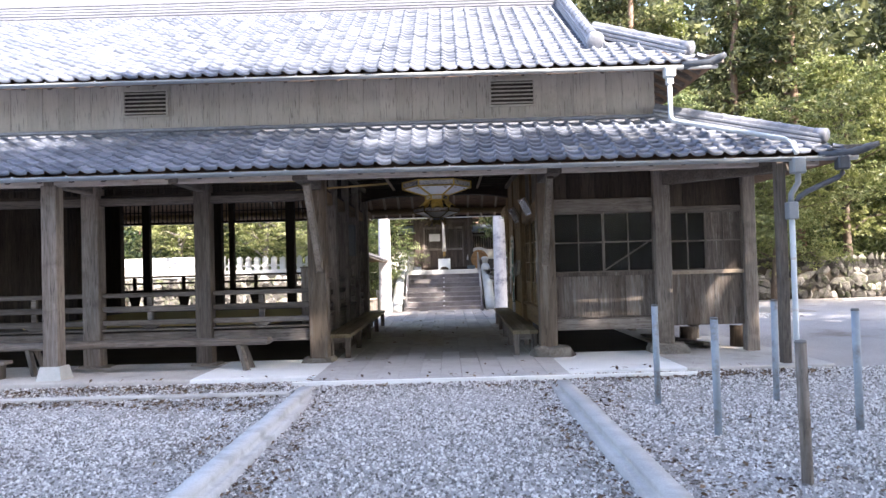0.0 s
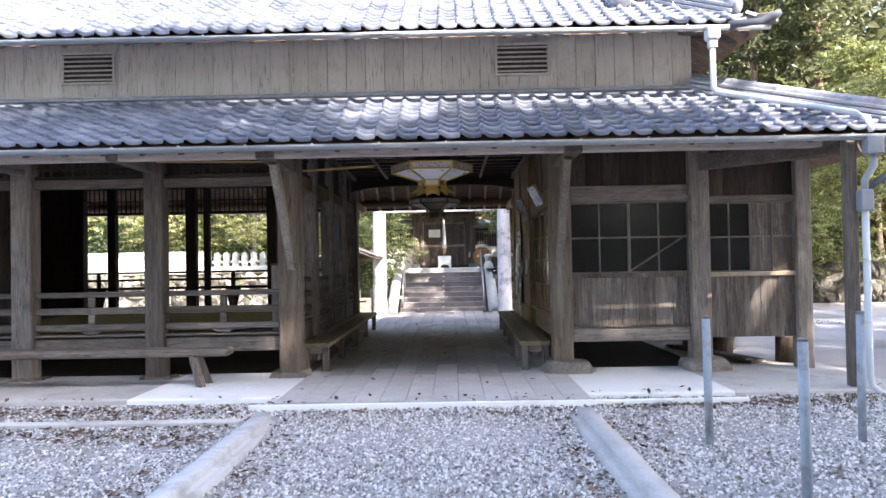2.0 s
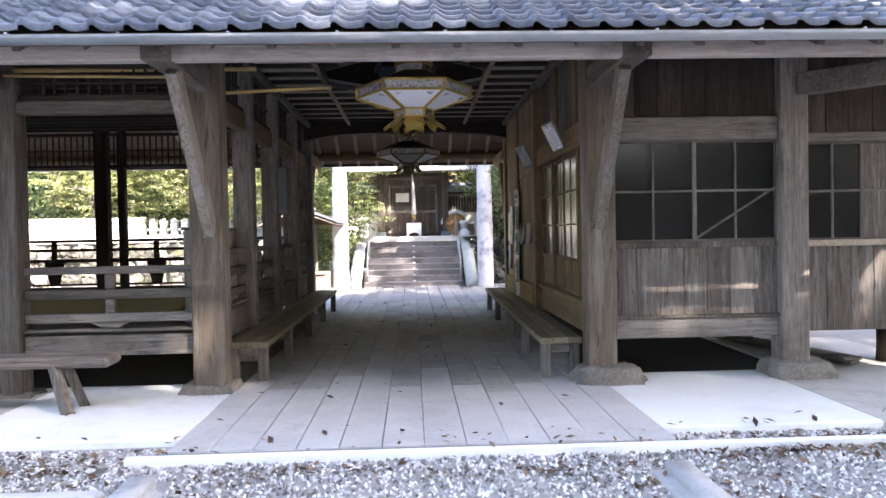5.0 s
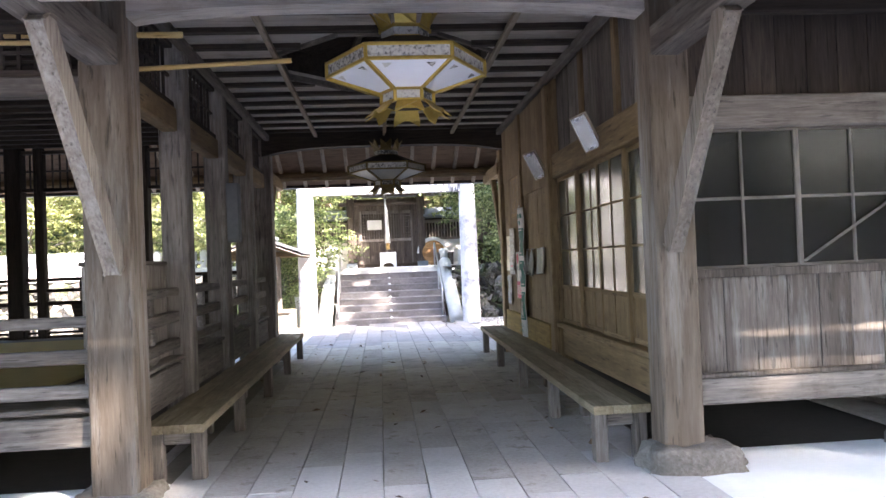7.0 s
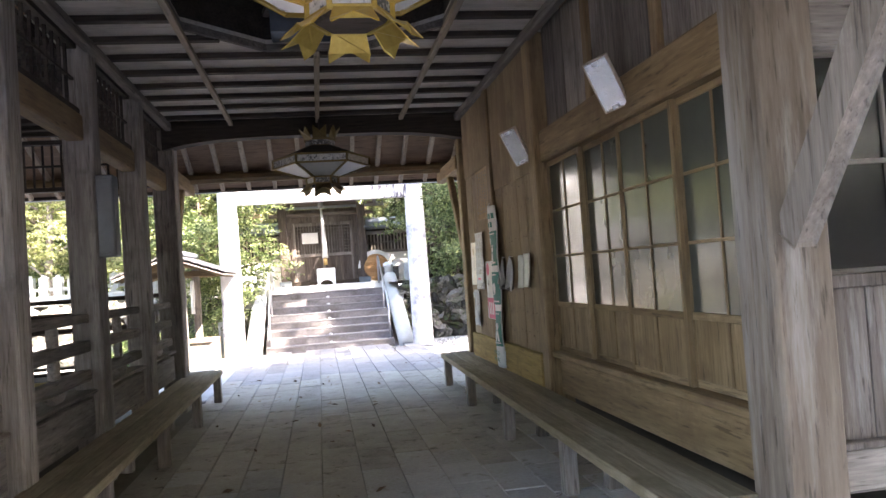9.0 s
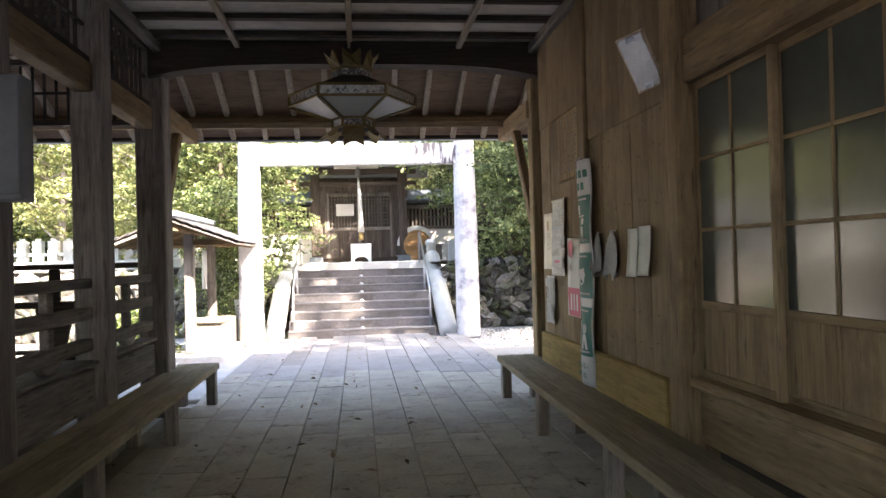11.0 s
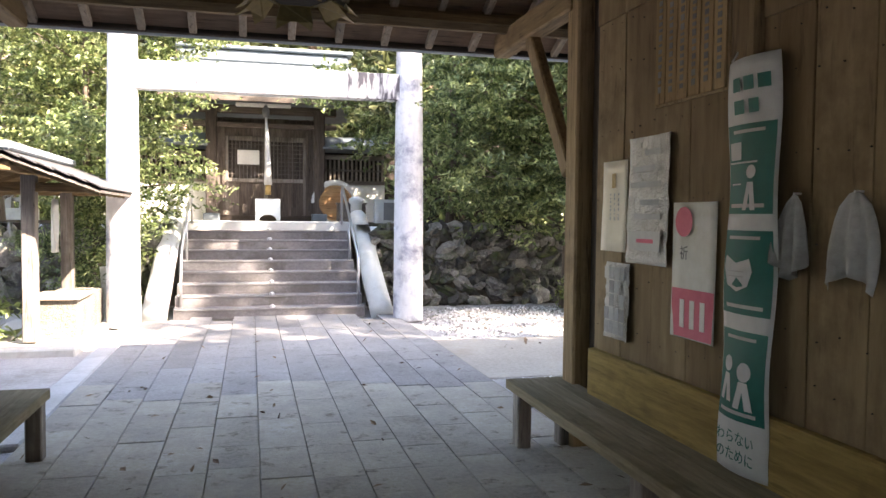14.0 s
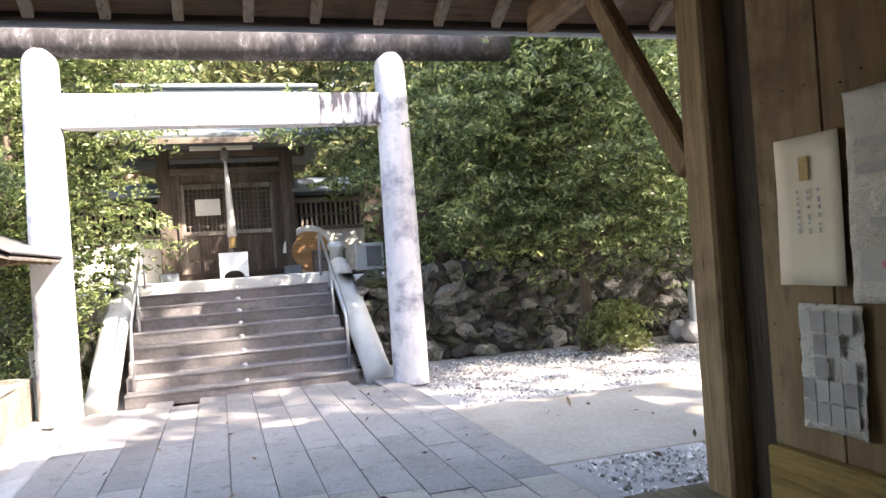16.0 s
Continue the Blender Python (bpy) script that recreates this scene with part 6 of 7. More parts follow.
def hex_lantern(y, cord_top):
    """Hexagonal hanging lantern: petals, filigree band, six sloping milky panels, gilt ribs, lower ring and petals."""
    cx = -0.165 if y < 15 else -0.255
    # rear lantern hangs unlit against the light, painted with the shaded brass
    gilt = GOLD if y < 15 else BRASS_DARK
    L = thing("hanging_lantern", (cx, y, 2.45), "hexagonal gilt hanging lantern with milky panels and filigree band", "lantern", "lanterns of the passage")

    def ring(r, z, k, rot=0.0):
        a = rot + k * math.pi / 3
        return Vector((cx + r * math.cos(a), y + r * math.sin(a), z))

    def facet(name, r0, z0, r1, z1, mat, label="", inset=0.0, push=0.0):
        for k in range(6):
            bm = bmesh.new()
            p = [ring(r0, z0, k), ring(r0, z0, k + 1), ring(r1, z1, k + 1), ring(r1, z1, k)]
            c = sum(p, Vector()) / 4
            n = (p[1] - p[0]).cross(p[3] - p[0]).normalized()
            q = [v.lerp(c, inset) + n * push for v in p]
            f = [bm.verts.new(v) for v in q]
            g = [bm.verts.new(v - n * 0.008) for v in q]
            bm.faces.new(f)
            bm.faces.new(g[::-1])
            for i in range(4):
                j = (i + 1) % 4
                bm.faces.new((f[i], g[i], g[j], f[j]))
            part(name, bm, mat, L, label)

    # rear panels use the greyed copy, shade in the colour
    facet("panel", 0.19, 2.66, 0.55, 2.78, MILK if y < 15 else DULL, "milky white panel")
    if y < 15:
        for k in range(6):
            for e in (0.16, 0.84):
                pc = [ring(0.19 + 0.36 * f, 2.66 + 0.12 * f, k).lerp(ring(0.19 + 0.36 * f, 2.66 + 0.12 * f, k + 1), u) for f, u in ((0.92, e), (0.92, e + (0.13 if e < 0.5 else -0.13)), (0.8, e + (0.05 if e < 0.5 else -0.05)), (0.76, e))]
                bm = bmesh.new()
                bm.faces.new([bm.verts.new(v - Vector((0, 0, 0.012))) for v in pc])
                part("corner_ornament", bm, FILIGREE, L, "small dark floral corner")
    facet("band", 0.555, 2.78, 0.555, 2.87, FILIGREE, "filigree band")
    facet("roof_panel", 0.56, 2.875, 0.2, 3.02, DARKX, "dark sloping top")
    facet("neck", 0.17, 3.02, 0.17, 3.1, FILIGREE)
    facet("lower_band", 0.18, 2.58, 0.18, 2.66, FILIGREE)
    for k in range(6):
        for a, b in (((0.19, 2.66), (0.555, 2.78)), ((0.56, 2.78), (0.56, 2.87)), ((0.185, 2.57), (0.185, 2.67))):
            part("rib", beam(ring(a[0], a[1], k), ring(b[0], b[1], k), 0.025, 0.025, 0.004), gilt, L)
        for r, z in ((0.56, 2.78), (0.56, 2.875), (0.19, 2.66), (0.185, 2.58), (0.175, 3.02), (0.175, 3.1)):
            part("rim", beam(ring(r, z, k), ring(r, z, k + 1), 0.022, 0.022, 0.004), gilt, L)
        for name, r0, z0, r1, z1, tip in (("petal", 0.18, 2.58, 0.27, 2.47, 0.34), ("crown_petal", 0.17, 3.1, 0.22, 3.24, 0.27)):
            bm = bmesh.new()
            m0, m1 = (k + 0.08), (k + 0.92)
            pa, pb = ring(r0, z0, m0), ring(r0, z0, m1)
            pc, pd = ring(r1 * 0.97, z0 + (z1 - z0) * 0.75, m0 + 0.05), ring(r1 * 0.97, z0 + (z1 - z0) * 0.75, m1 - 0.05)
            pm, pt = ring(r1, z0 + (z1 - z0) * 0.45, k + 0.5), ring(r1 * 0.98, z1 * 0.55 + z0 * 0.45, k + 0.5)
            t0, t1 = ring(r1 + (tip - r1) * 0.6, z1, m0 + 0.12), ring(r1 + (tip - r1) * 0.6, z1, m1 - 0.12)
            vs = [bm.verts.new(v) for v in (pa, pb, pd, t1, pt, t0, pc)]
            bm.faces.new(vs)
            r = bmesh.ops.extrude_face_region(bm, geom=bm.faces[:])
            bmesh.ops.translate(bm, verts=[v for v in r["geom"] if isinstance(v, bmesh.types.BMVert)], vec=(0, 0, 0.006))
            part(name, bm, gilt, L, "gilt petal")
    part("bottom", tube([(cx, y, 2.56), (cx, y, 2.585)], [0.15, 0.17], 6), DARKX, L)
    part("cord", tube([(cx, y, 3.0), (cx, y, cord_top)], [0.012, 0.012], 8), DARKZ, L, "dark hanging cord")
    return L


hex_lantern(12.42, 3.4)
hex_lantern(18.1, 3.42)

# ---- tilted lamp fixtures on the passage wall ----


def wall_lamp(x, y, z):
    w = thing("wall_lamp", (x, y, z), "tilted white tube-lamp fixture on the passage wall", "lamp", "wall lamps of the passage")
    n = Vector((-0.5, -0.72, -0.4)).normalized()
    d = Vector((0.36, 0, -1))
    d = (d - n * d.dot(n)).normalized()
    m = Matrix((n.cross(d), d, n)).transposed().to_4x4()
    m.translation = Vector((x, y - 0.02, z))

    def turned(*c):
        bm = box(*c)
        bm.transform(m)
        return bm

    tray = part("tray", turned(-0.082, -0.165, -0.035, 0.082, 0.165, 0.0, 0.006), PALE, w, "pale wooden tray")
    part("reflector", turned(-0.07, -0.154, 0.001, 0.07, 0.154, 0.006, 0.002), FOIL, tray, "shiny crumpled reflector")
    for s in (-1, 1):
        part("lamp_holder", turned(-0.02, s * 0.14 - 0.012, 0.006, 0.02, s * 0.14 + 0.012, 0.03, 0.004), MILK, tray, "small white lamp holder")
    part("bracket", beam((x + 0.02, y + 0.02, z - 0.02), (1.52, y + 0.02, z - 0.02), 0.04, 0.04), WX, w)


wall_lamp(1.38, 13.4, 2.5)
wall_lamp(1.36, 15.42, 2.48)

# ---- papers and banner on the board wall ----
RAG = surface("grey_rag", ((0.3, (0.24, 0.235, 0.23)), (0.7, (0.4, 0.395, 0.39))), big=6, fine=30, rough=0.9, bump=0.3)
PX = BX0 - 0.006          # face of the boards


def sheet(name, y0, y1, z0, z1, mat, label, category="paper", curl=0.012, off=0.0, tilt=0.0):
    """A thin sheet pinned to the wall, slightly curled."""
    s = thing(name, (PX - off, (y0 + y1) / 2, z0), label, category, "papers on the wall")
    bm = bmesh.new()
    nx, nz = (16, 24) if mat is FILM else (5, 7)
    g = [[None] * (nz + 1) for _ in range(nx + 1)]
    for i in range(nx + 1):
        for j in range(nz + 1):
            u, v = i / nx, j / nz
            lift = curl * (abs(2 * u - 1) ** 3 * 0.8 + (1 - v) ** 2 * 0.7) + 0.004 * noise.noise(Vector((y0 * 9 + u * 3, v * 3, z0 * 7)))
            if mat is FILM:
                c = Vector((y0 * 9 + u * 2.2, v * 4, z0 * 7))
                lift = abs(lift) + 0.016 * abs(noise.noise(c * 1.3)) + 0.01 * abs(noise.noise(c * 3.7))
            g[i][j] = bm.verts.new((PX - 0.004 - off - abs(lift), y0 + (y1 - y0) * u, z0 + (z1 - z0) * v + tilt * (u - 0.5)))
    for i in range(nx):
        for j in range(nz):
            bm.faces.new((g[i][j], g[i + 1][j], g[i + 1][j + 1], g[i][j + 1]))
    r = bmesh.ops.extrude_face_region(bm, geom=bm.faces[:])
    bmesh.ops.translate(bm, verts=[v for v in r["geom"] if isinstance(v, bmesh.types.BMVert)], vec=(0.0015, 0, 0))
    part("sheet", bm, mat, s, "", True)
    return s


def mark(s, name, y0, y1, z0, z1, mat, off=0.016, label=""):
    return part(name, box(PX - off - 0.002, y0, z0, PX - off, y1, z1, 0), mat, s, label)


def writing_bars(s, y0, y1, z0, z1, cols, mat, off, seed):
    """Unreadable upright lines of writing as short bars."""
    rr = random.Random(seed)
    for i in range(cols):
        y = y0 + (y1 - y0) * (i + 0.5) / cols
        z = z1
        while z > z0 + 0.02:
            h = rr.uniform(0.008, 0.02)
            mark(s, "writing", y - 0.005, y + 0.005, z - h, z, mat, off)
            z -= h + rr.uniform(0.006, 0.02)


cream = sheet("notice_paper", 17.828, 18.114, 1.28, 1.78, CREAM, "cream notice with faint upright writing on the board wall", off=0.0)
writing_bars(cream, 17.9, 18.04, 1.44, 1.6, 3, FAINT, 0.014, 1)
mark(cream, "seal", 17.961, 18.002, 1.63, 1.71, BAMBOO, 0.014, "faint gold seal")
film_ = sheet("wrapped_poster", 17.388, 17.787, 1.23, 1.88, FILM, "poster in crinkled clear plastic on the board wall", curl=0.02)
mark(film_, "print", 17.439, 17.746, 1.3, 1.4, DULL, 0.041, "faded print")
for z, a, b in ((1.46, 17.44, 17.7), (1.53, 17.46, 17.64), (1.62, 17.44, 17.74), (1.7, 17.5, 17.72), (1.78, 17.45, 17.6)):
    mark(film_, "print", a, b, z, z + 0.028, FAINT, 0.04)
mark(film_, "print", 17.501, 17.664, 1.34, 1.36, PINK, 0.044)
small = sheet("wrapped_notice", 17.777, 18.042, 0.8, 1.22, FILM, "small notice in clear plastic on the board wall", curl=0.015)
rr_ = random.Random(8)
for i in range(4):
    for j in range(5):
        if rr_.random() < 0.5:
            mark(small, "print", 17.8 + i * 0.058, 17.852 + i * 0.058, 0.83 + j * 0.075, 0.897 + j * 0.075, FAINT if rr_.random() < 0.5 else RAG, 0.036)
red = sheet("red_white_poster", 17.020, 17.368, 0.91, 1.54, PAPER, "white poster with red disc and red foot", curl=0.01)
foot = mark(red, "red_foot", 17.026, 17.363, 0.915, 1.14, PINK, 0.014, "faded red foot")
for y in (17.092, 17.174, 17.255):
    mark(foot, "lettering", y, y + 0.035, 0.96, 1.09, PAPER, 0.0165)
part("red_disc", tube([(PX - 0.0135, 17.276, 1.45), (PX - 0.015, 17.276, 1.45)], [0.07, 0.07], 28), PINK, red, "red disc")


def letters(text, size, at, mat, parent, name="lettering", vertical=False):
    """Flat letters facing the passage."""
    cu = bpy.data.curves.new(name, "FONT")
    cu.body, cu.size, cu.extrude, cu.resolution_u = text, size, 0.0005, 2
    cu.align_x = "CENTER"
    tmp = bpy.data.objects.new("scrap", cu)
    me = bpy.data.meshes.new_from_object(tmp)
    bpy.data.objects.remove(tmp)
    me.materials.append(mat)
    ob = new(name, me)
    ob.parent = parent
    ob.matrix_basis = Matrix.Translation(Vector(at) - WHERE[parent.name]) @ Matrix(((0, 0, -1, 0), (-1, 0, 0, 0), (0, 1, 0, 0), (0, 0, 0, 1)))
    return ob


letters("祈", 0.07, (PX - 0.018, 17.266, 1.28), INK, red)

BY0, BW = 16.6, 0.31
banner = thing("vertical_banner", (PX - 0.1, 16.867, 0.45), "white vinyl banner with green panels hung on the post", "banner")
bm = bmesh.new()
n = 40
BFX = XR - 0.02 - 0.085 - 0.012
cols = []
for i in range(n + 1):
    z = 0.44 + (2.1 - 0.44) * i / n
    row = []
    for k in range(9):
        u = k / 8
        bulge = 0.03 * math.sin(math.pi * u) + 0.008 * math.sin(z * 9 + u * 3)
        row.append(bm.verts.new((BFX - bulge, BY0 + BW * u + 0.012 * math.sin(z * 3), z)))
    cols.append(row)
for a, b in zip(cols, cols[1:]):
    for k in range(8):
        bm.faces.new((a[k], a[k + 1], b[k + 1], b[k]))
r = bmesh.ops.extrude_face_region(bm, geom=bm.faces[:])
bmesh.ops.translate(bm, verts=[v for v in r["geom"] if isinstance(v, bmesh.types.BMVert)], vec=(0.002, 0, 0))
part("cloth", bm, CLOTH, banner, "", True)


def banner_patch(name, u0, u1, z0, z1, mat, off, label=""):
    bm = bmesh.new()
    rows = []
    m = max(int((z1 - z0) / 0.04), 1)
    for i in range(m + 1):
        z = z0 + (z1 - z0) * i / m
        row = []
        for k in range(9):
            u = u0 + (u1 - u0) * k / 8
            bulge = 0.03 * math.sin(math.pi * u) + 0.008 * math.sin(z * 9 + u * 3)
            row.append(bm.verts.new((BFX - bulge - off, BY0 + BW * u + 0.012 * math.sin(z * 3), z)))
        rows.append(row)
    for a, b in zip(rows, rows[1:]):
        for k in range(8):
            bm.faces.new((a[k], a[k + 1], b[k + 1], b[k]))
    return part(name, bm, mat, banner, label, True)


def banner_outline(name, pts, mat, off, label=""):
    """A flat shape bent onto the banner; pts are (u, z) round its edge."""
    bm = bmesh.new()
    bm.faces.new([bm.verts.new((BFX - 0.03 * math.sin(math.pi * u) - 0.008 * math.sin(z * 9 + u * 3) - off, BY0 + BW * u + 0.012 * math.sin(z * 3), z)) for u, z in pts])
    return part(name, bm, mat, banner, label, True)


def bust(u, z, r):
    """Head and shoulders pictogram."""
    head = [(u + r * math.cos(k * math.tau / 12), z + 0.3 * r * math.sin(k * math.tau / 12)) for k in range(12)]
    banner_outline("white_shape", head, CLOTH, 0.008)
    banner_outline("white_shape", [(u - r * 0.6, z - 0.04), (u + r * 0.6, z - 0.04), (u + r * 1.3, z - 0.15), (u + r * 0.4, z - 0.15), (u, z - 0.08), (u - r * 0.4, z - 0.15), (u - r * 1.3, z - 0.15)], CLOTH, 0.008)


for z0, z1 in ((1.485, 1.84), (1.085, 1.42), (0.66, 1.02)):
    banner_patch("green_panel", 0.04, 0.96, z0, z1, GREEN, 0.004, "green printed panel")
    banner_patch("lettering", 0.2, 0.8, z1 - 0.035, z1 - 0.022, FAINT, 0.007)
    banner_patch("lettering", 0.15, 0.85, z0 + 0.025, z0 + 0.04, FAINT, 0.007)
banner_patch("white_shape", 0.62, 0.9, 1.7, 1.77, CLOTH, 0.007, "white pictogram")
banner_patch("white_shape", 0.3, 0.92, 1.685, 1.692, CLOTH, 0.007)
banner_patch("white_shape", 0.6, 0.85, 1.6, 1.606, CLOTH, 0.007)
bust(0.4, 1.65, 0.09)
banner_outline("white_shape", [(0.9, 1.27), (0.86, 1.32), (0.6, 1.29), (0.36, 1.31), (0.32, 1.26), (0.4, 1.2), (0.6, 1.175), (0.82, 1.2)], CLOTH, 0.008, "white mask pictogram")
for z in (1.235, 1.255):
    banner_patch("fold_line", 0.45, 0.8, z, z + 0.004, FAINT, 0.011)
bust(0.72, 0.88, 0.11)
bust(0.36, 0.86, 0.13)
for z, a, b in ((1.97, 0.12, 0.3), (1.97, 0.36, 0.54), (1.97, 0.6, 0.78), (1.88, 0.3, 0.46), (1.88, 0.54, 0.76)):
    banner_patch("lettering", a, b, z, z + 0.055, GREEN, 0.006)
letters("わらない", 0.06, (BFX - 0.045, BY0 + BW / 2, 0.57), GREEN, banner)
letters("のために", 0.06, (BFX - 0.045, BY0 + BW / 2, 0.5), GREEN, banner)
part("string", tube([(BFX - 0.02, 16.867, 2.1), (XR - 0.06, 16.888, 2.2)], [0.004, 0.004], 6), CLOTH, banner)

for y0, y1, z0, z1 in ((15.55, 15.735, 1.27, 1.57), (15.75, 15.92, 1.26, 1.56)):
    sheet("loose_paper", y0, y1, z0, z1, PAPER, "weathered white paper sheet pinned to the boards", curl=0.03)


def rag(y, z, w, h, seed, top=0.12):
    """A crumpled cloth hanging from a nail."""
    t = thing("hanging_cloth", (PX - 0.03, y, z - h), "grey crumpled cloth hanging from a nail", "cloth", "cloths on the wall")
    bm = bmesh.new()
    rows = []
    for j in range(9):
        v = j / 8
        row = []
        for k in range(11):
            u = k / 10 - 0.5
            fold = 0.028 * math.sin(u * 17 + seed + v * 2) * v
            row.append(bm.verts.new((PX - 0.025 - 0.02 * v + fold, y + u * w * (top + (1.12 - top) * math.sin(v * 1.9) ** 0.6), z - h * v * (1 - (0.35 + top) * abs(u) * math.sin(seed)) - 0.05 * abs(u) * top)))
        rows.append(row)
    for a, b in zip(rows, rows[1:]):
        for k in range(10):
            bm.faces.new((a[k], a[k + 1], b[k + 1], b[k]))
    r = bmesh.ops.extrude_face_region(bm, geom=bm.faces[:])
    bmesh.ops.translate(bm, verts=[v for v in r["geom"] if isinstance(v, bmesh.types.BMVert)], vec=(0.003, 0, 0))
    part("cloth", bm, RAG, t, "", True)
    part("nail", tube([(PX + 0.01, y, z), (PX - 0.03, y, z)], [0.004, 0.004], 6), STEEL, t)


rag(16.53, 1.56, 0.15, 0.32, 1.0)
rag(16.24, 1.56, 0.22, 0.27, 4.0, 0.25)


SLAT = wood("aged_name_slat", (0.2, 0.13, 0.06), (0.28, 0.19, 0.1), (0.36, 0.26, 0.14), "z", stain=(0.16, 0.1, 0.05))


def plaque(y0, y1, z0, z1, n):
    p = thing("name_plaques", (PX - 0.01, (y0 + y1) / 2, z0), "row of wooden name slats with inked writing", "plaque", "plaques on the wall")
    part("backing", box(PX - 0.014, y0 - 0.01, z0 - 0.01, PX, y1 + 0.01, z1 + 0.01, 0.002), BZ, p)
    w, slats = (y1 - y0) / n, []
    for i in range(n):
        slats.append(part("slat", box(PX - 0.024, y0 + i * w + 0.003, z0, PX - 0.0145, y0 + (i + 1) * w - 0.003, z1, 0.002), SLAT, p))
    rr = random.Random(n)
    for i in range(n):
        z = z1 - 0.03
        while z > z0 + 0.05:
            h = rr.uniform(0.012, 0.03)
            part("writing", box(PX - 0.026, y0 + (i + 0.35) * w, z - h, PX - 0.0242, y0 + (i + 0.65) * w, z, 0), INK, slats[i])
            z -= h + 0.014


plaque(16.97, 17.55, 2.02, 2.55, 6)

# ---- things at the hall ----
BOXGREY = surface("dull_grey_box_paint", ((0.3, (0.11, 0.115, 0.12)), (0.7, (0.16, 0.165, 0.17))), big=3, fine=18, rough=0.6, bump=0.05)
box_ = thing("wall_box", (XL + 0.13, 15.3, 1.75), "pale grey electrical box on a post", "electrical box")
part("body", box(XL + 0.065, 15.26, 1.75, XL + 0.2, 15.4, 2.38, 0.01), BOXGREY, box_)
part("lid", box(XL + 0.075, 15.25, 1.78, XL + 0.19, 15.26, 2.35, 0.004), BOXGREY, box_)
cab = thing("wooden_cabinet", (-2.5, 13.05, 0.57), "plain weathered wooden cabinet inside the railing", "cabinet")
part("body", box(-2.44, 12.42, 0.57, -2.2, 13.6, 1.52, 0.01), STRUT, cab)
part("top", box(-2.45, 12.4, 1.52, -2.19, 13.62, 1.55, 0.006), WY, cab)
for i, (a, b, r) in enumerate((((-4.2, 11.93, 2.98), (-1.65, 12.2, 3.03), 0.02), ((-2.6, 12.16, 2.77), (-0.95, 12.25, 2.86), 0.016), ((-4.0, 11.9, 2.93), (-2.1, 11.92, 2.9), 0.015))):
    a, b = Vector(a), Vector(b)
    pts = [a.lerp(b, k / 8) for k in range(9)]
    solid("bamboo_pole", tube(pts, [r * (1.0 if k % 2 else 1.08) for k in range(9)], 10), BAMBOO, "dry yellow bamboo pole lashed under the beams", "bamboo pole", "", "bamboo poles", True)

# log bench before the hall
lb = thing("log_bench", (-4.7, 11.35, 0.03), "long weathered log bench on splayed legs before the railing", "bench")
bm = rough_up(box(-8.2, 11.2, 0.4, -2.7, 11.5, 0.5, 0.03), 0.012, 2.5)
part("seat", bm, WX, lb)
for x in (-3.15, -6.3):
    for dy in (-0.1, 0.1):
        part("leg", beam((x + 0.12, 11.35 + dy * 1.6, 0.03), (x, 11.35 + dy, 0.41), 0.07, 0.06), WZ, lb)
st = thing("low_stool", (-6.75, 11.0, 0.03), "low rough wooden stool under the log bench", "stool")
part("seat", box(-7.2, 10.85, 0.24, -6.45, 11.1, 0.29, 0.01), WX, st)
for x in (-7.1, -6.55):
    part("leg", box(x - 0.03, 10.9, 0.03, x + 0.03, 11.05, 0.24, 0.008), WZ, st)

# slim posts in the gravel
for x, y, top, r, mat, lab in ((2.3, 8.5, 1.0, 0.035, POLE, "slim blue-grey painted pole standing in the gravel"), (2.42, 6.95, 0.96, 0.035, POLE, "slim blue-grey painted pole standing in the gravel"),
                               (3.62, 8.5, 1.02, 0.035, POLE, "slim blue-grey painted pole standing in the gravel"), (2.5, 5.4, 0.9, 0.04, WZ, "slim weathered wooden pole standing in the gravel"),
                               (3.75, 7.02, 1.0, 0.035, POLE, "slim blue-grey painted pole standing in the gravel")):
    b = Vector((x, y, -0.2))
    lean = Vector((random.uniform(-0.02, 0.02), random.uniform(-0.02, 0.02), 0))
    p = thing("yard_pole", (x, y, -0.12), lab, "pole", "poles in the gravel")
    shaft = part("shaft", tube([b, b + lean + Vector((0, 0, top + 0.18))], [r, r], 16), mat, p, "", True)
    part("cap", tube([b + lean + Vector((0, 0, top + 0.18)), b + lean + Vector((0, 0, top + 0.2))], [r * 1.08, r * 0.9], 16), INK, shaft, "dark cap", True)

# downpipes
dp = thing("downpipe", (3.36, 11.25, 3.0), "pale blue plastic downpipe from upper to lower eaves", "downpipe", kind="structure")
part("hopper", box(3.28, 11.13, 4.2, 3.44, 11.29, 4.36, 0.02), PIPE, dp, "square rain hopper")
part("collar", box(3.31, 11.16, 4.1, 3.41, 11.26, 4.2, 0.01), PIPE, dp)
part("pipe", tube([(3.36, 11.21, 4.12), (3.36, 11.21, 3.62), (3.39, 11.2, 3.56), (3.46, 11.17, 3.54), (4.1, 10.85, 3.34), (4.72, 10.5, 3.13), (4.79, 10.4, 3.06), (4.79, 10.32, 2.9)], [0.036] * 8, 12), PIPE, dp, "", True)
dq = thing("downpipe", (4.72, 10.32, 0.0), "grey downpipe on the corner post with bent foot", "downpipe", kind="structure")
part("hopper", box(4.7, 10.22, 2.62, 4.88, 10.38, 2.84, 0.02), GUTTER, dq, "square rain hopper")
part("pipe", tube([(4.79, 10.3, 2.63), (4.79, 10.3, 2.5), (4.7, 10.33, 2.34), (4.7, 10.33, 2.2)], [0.04] * 4, 12), GUTTER, dq, "", True)
part("collar", box(4.63, 10.26, 2.0, 4.77, 10.4, 2.24, 0.015), GUTTER, dq)
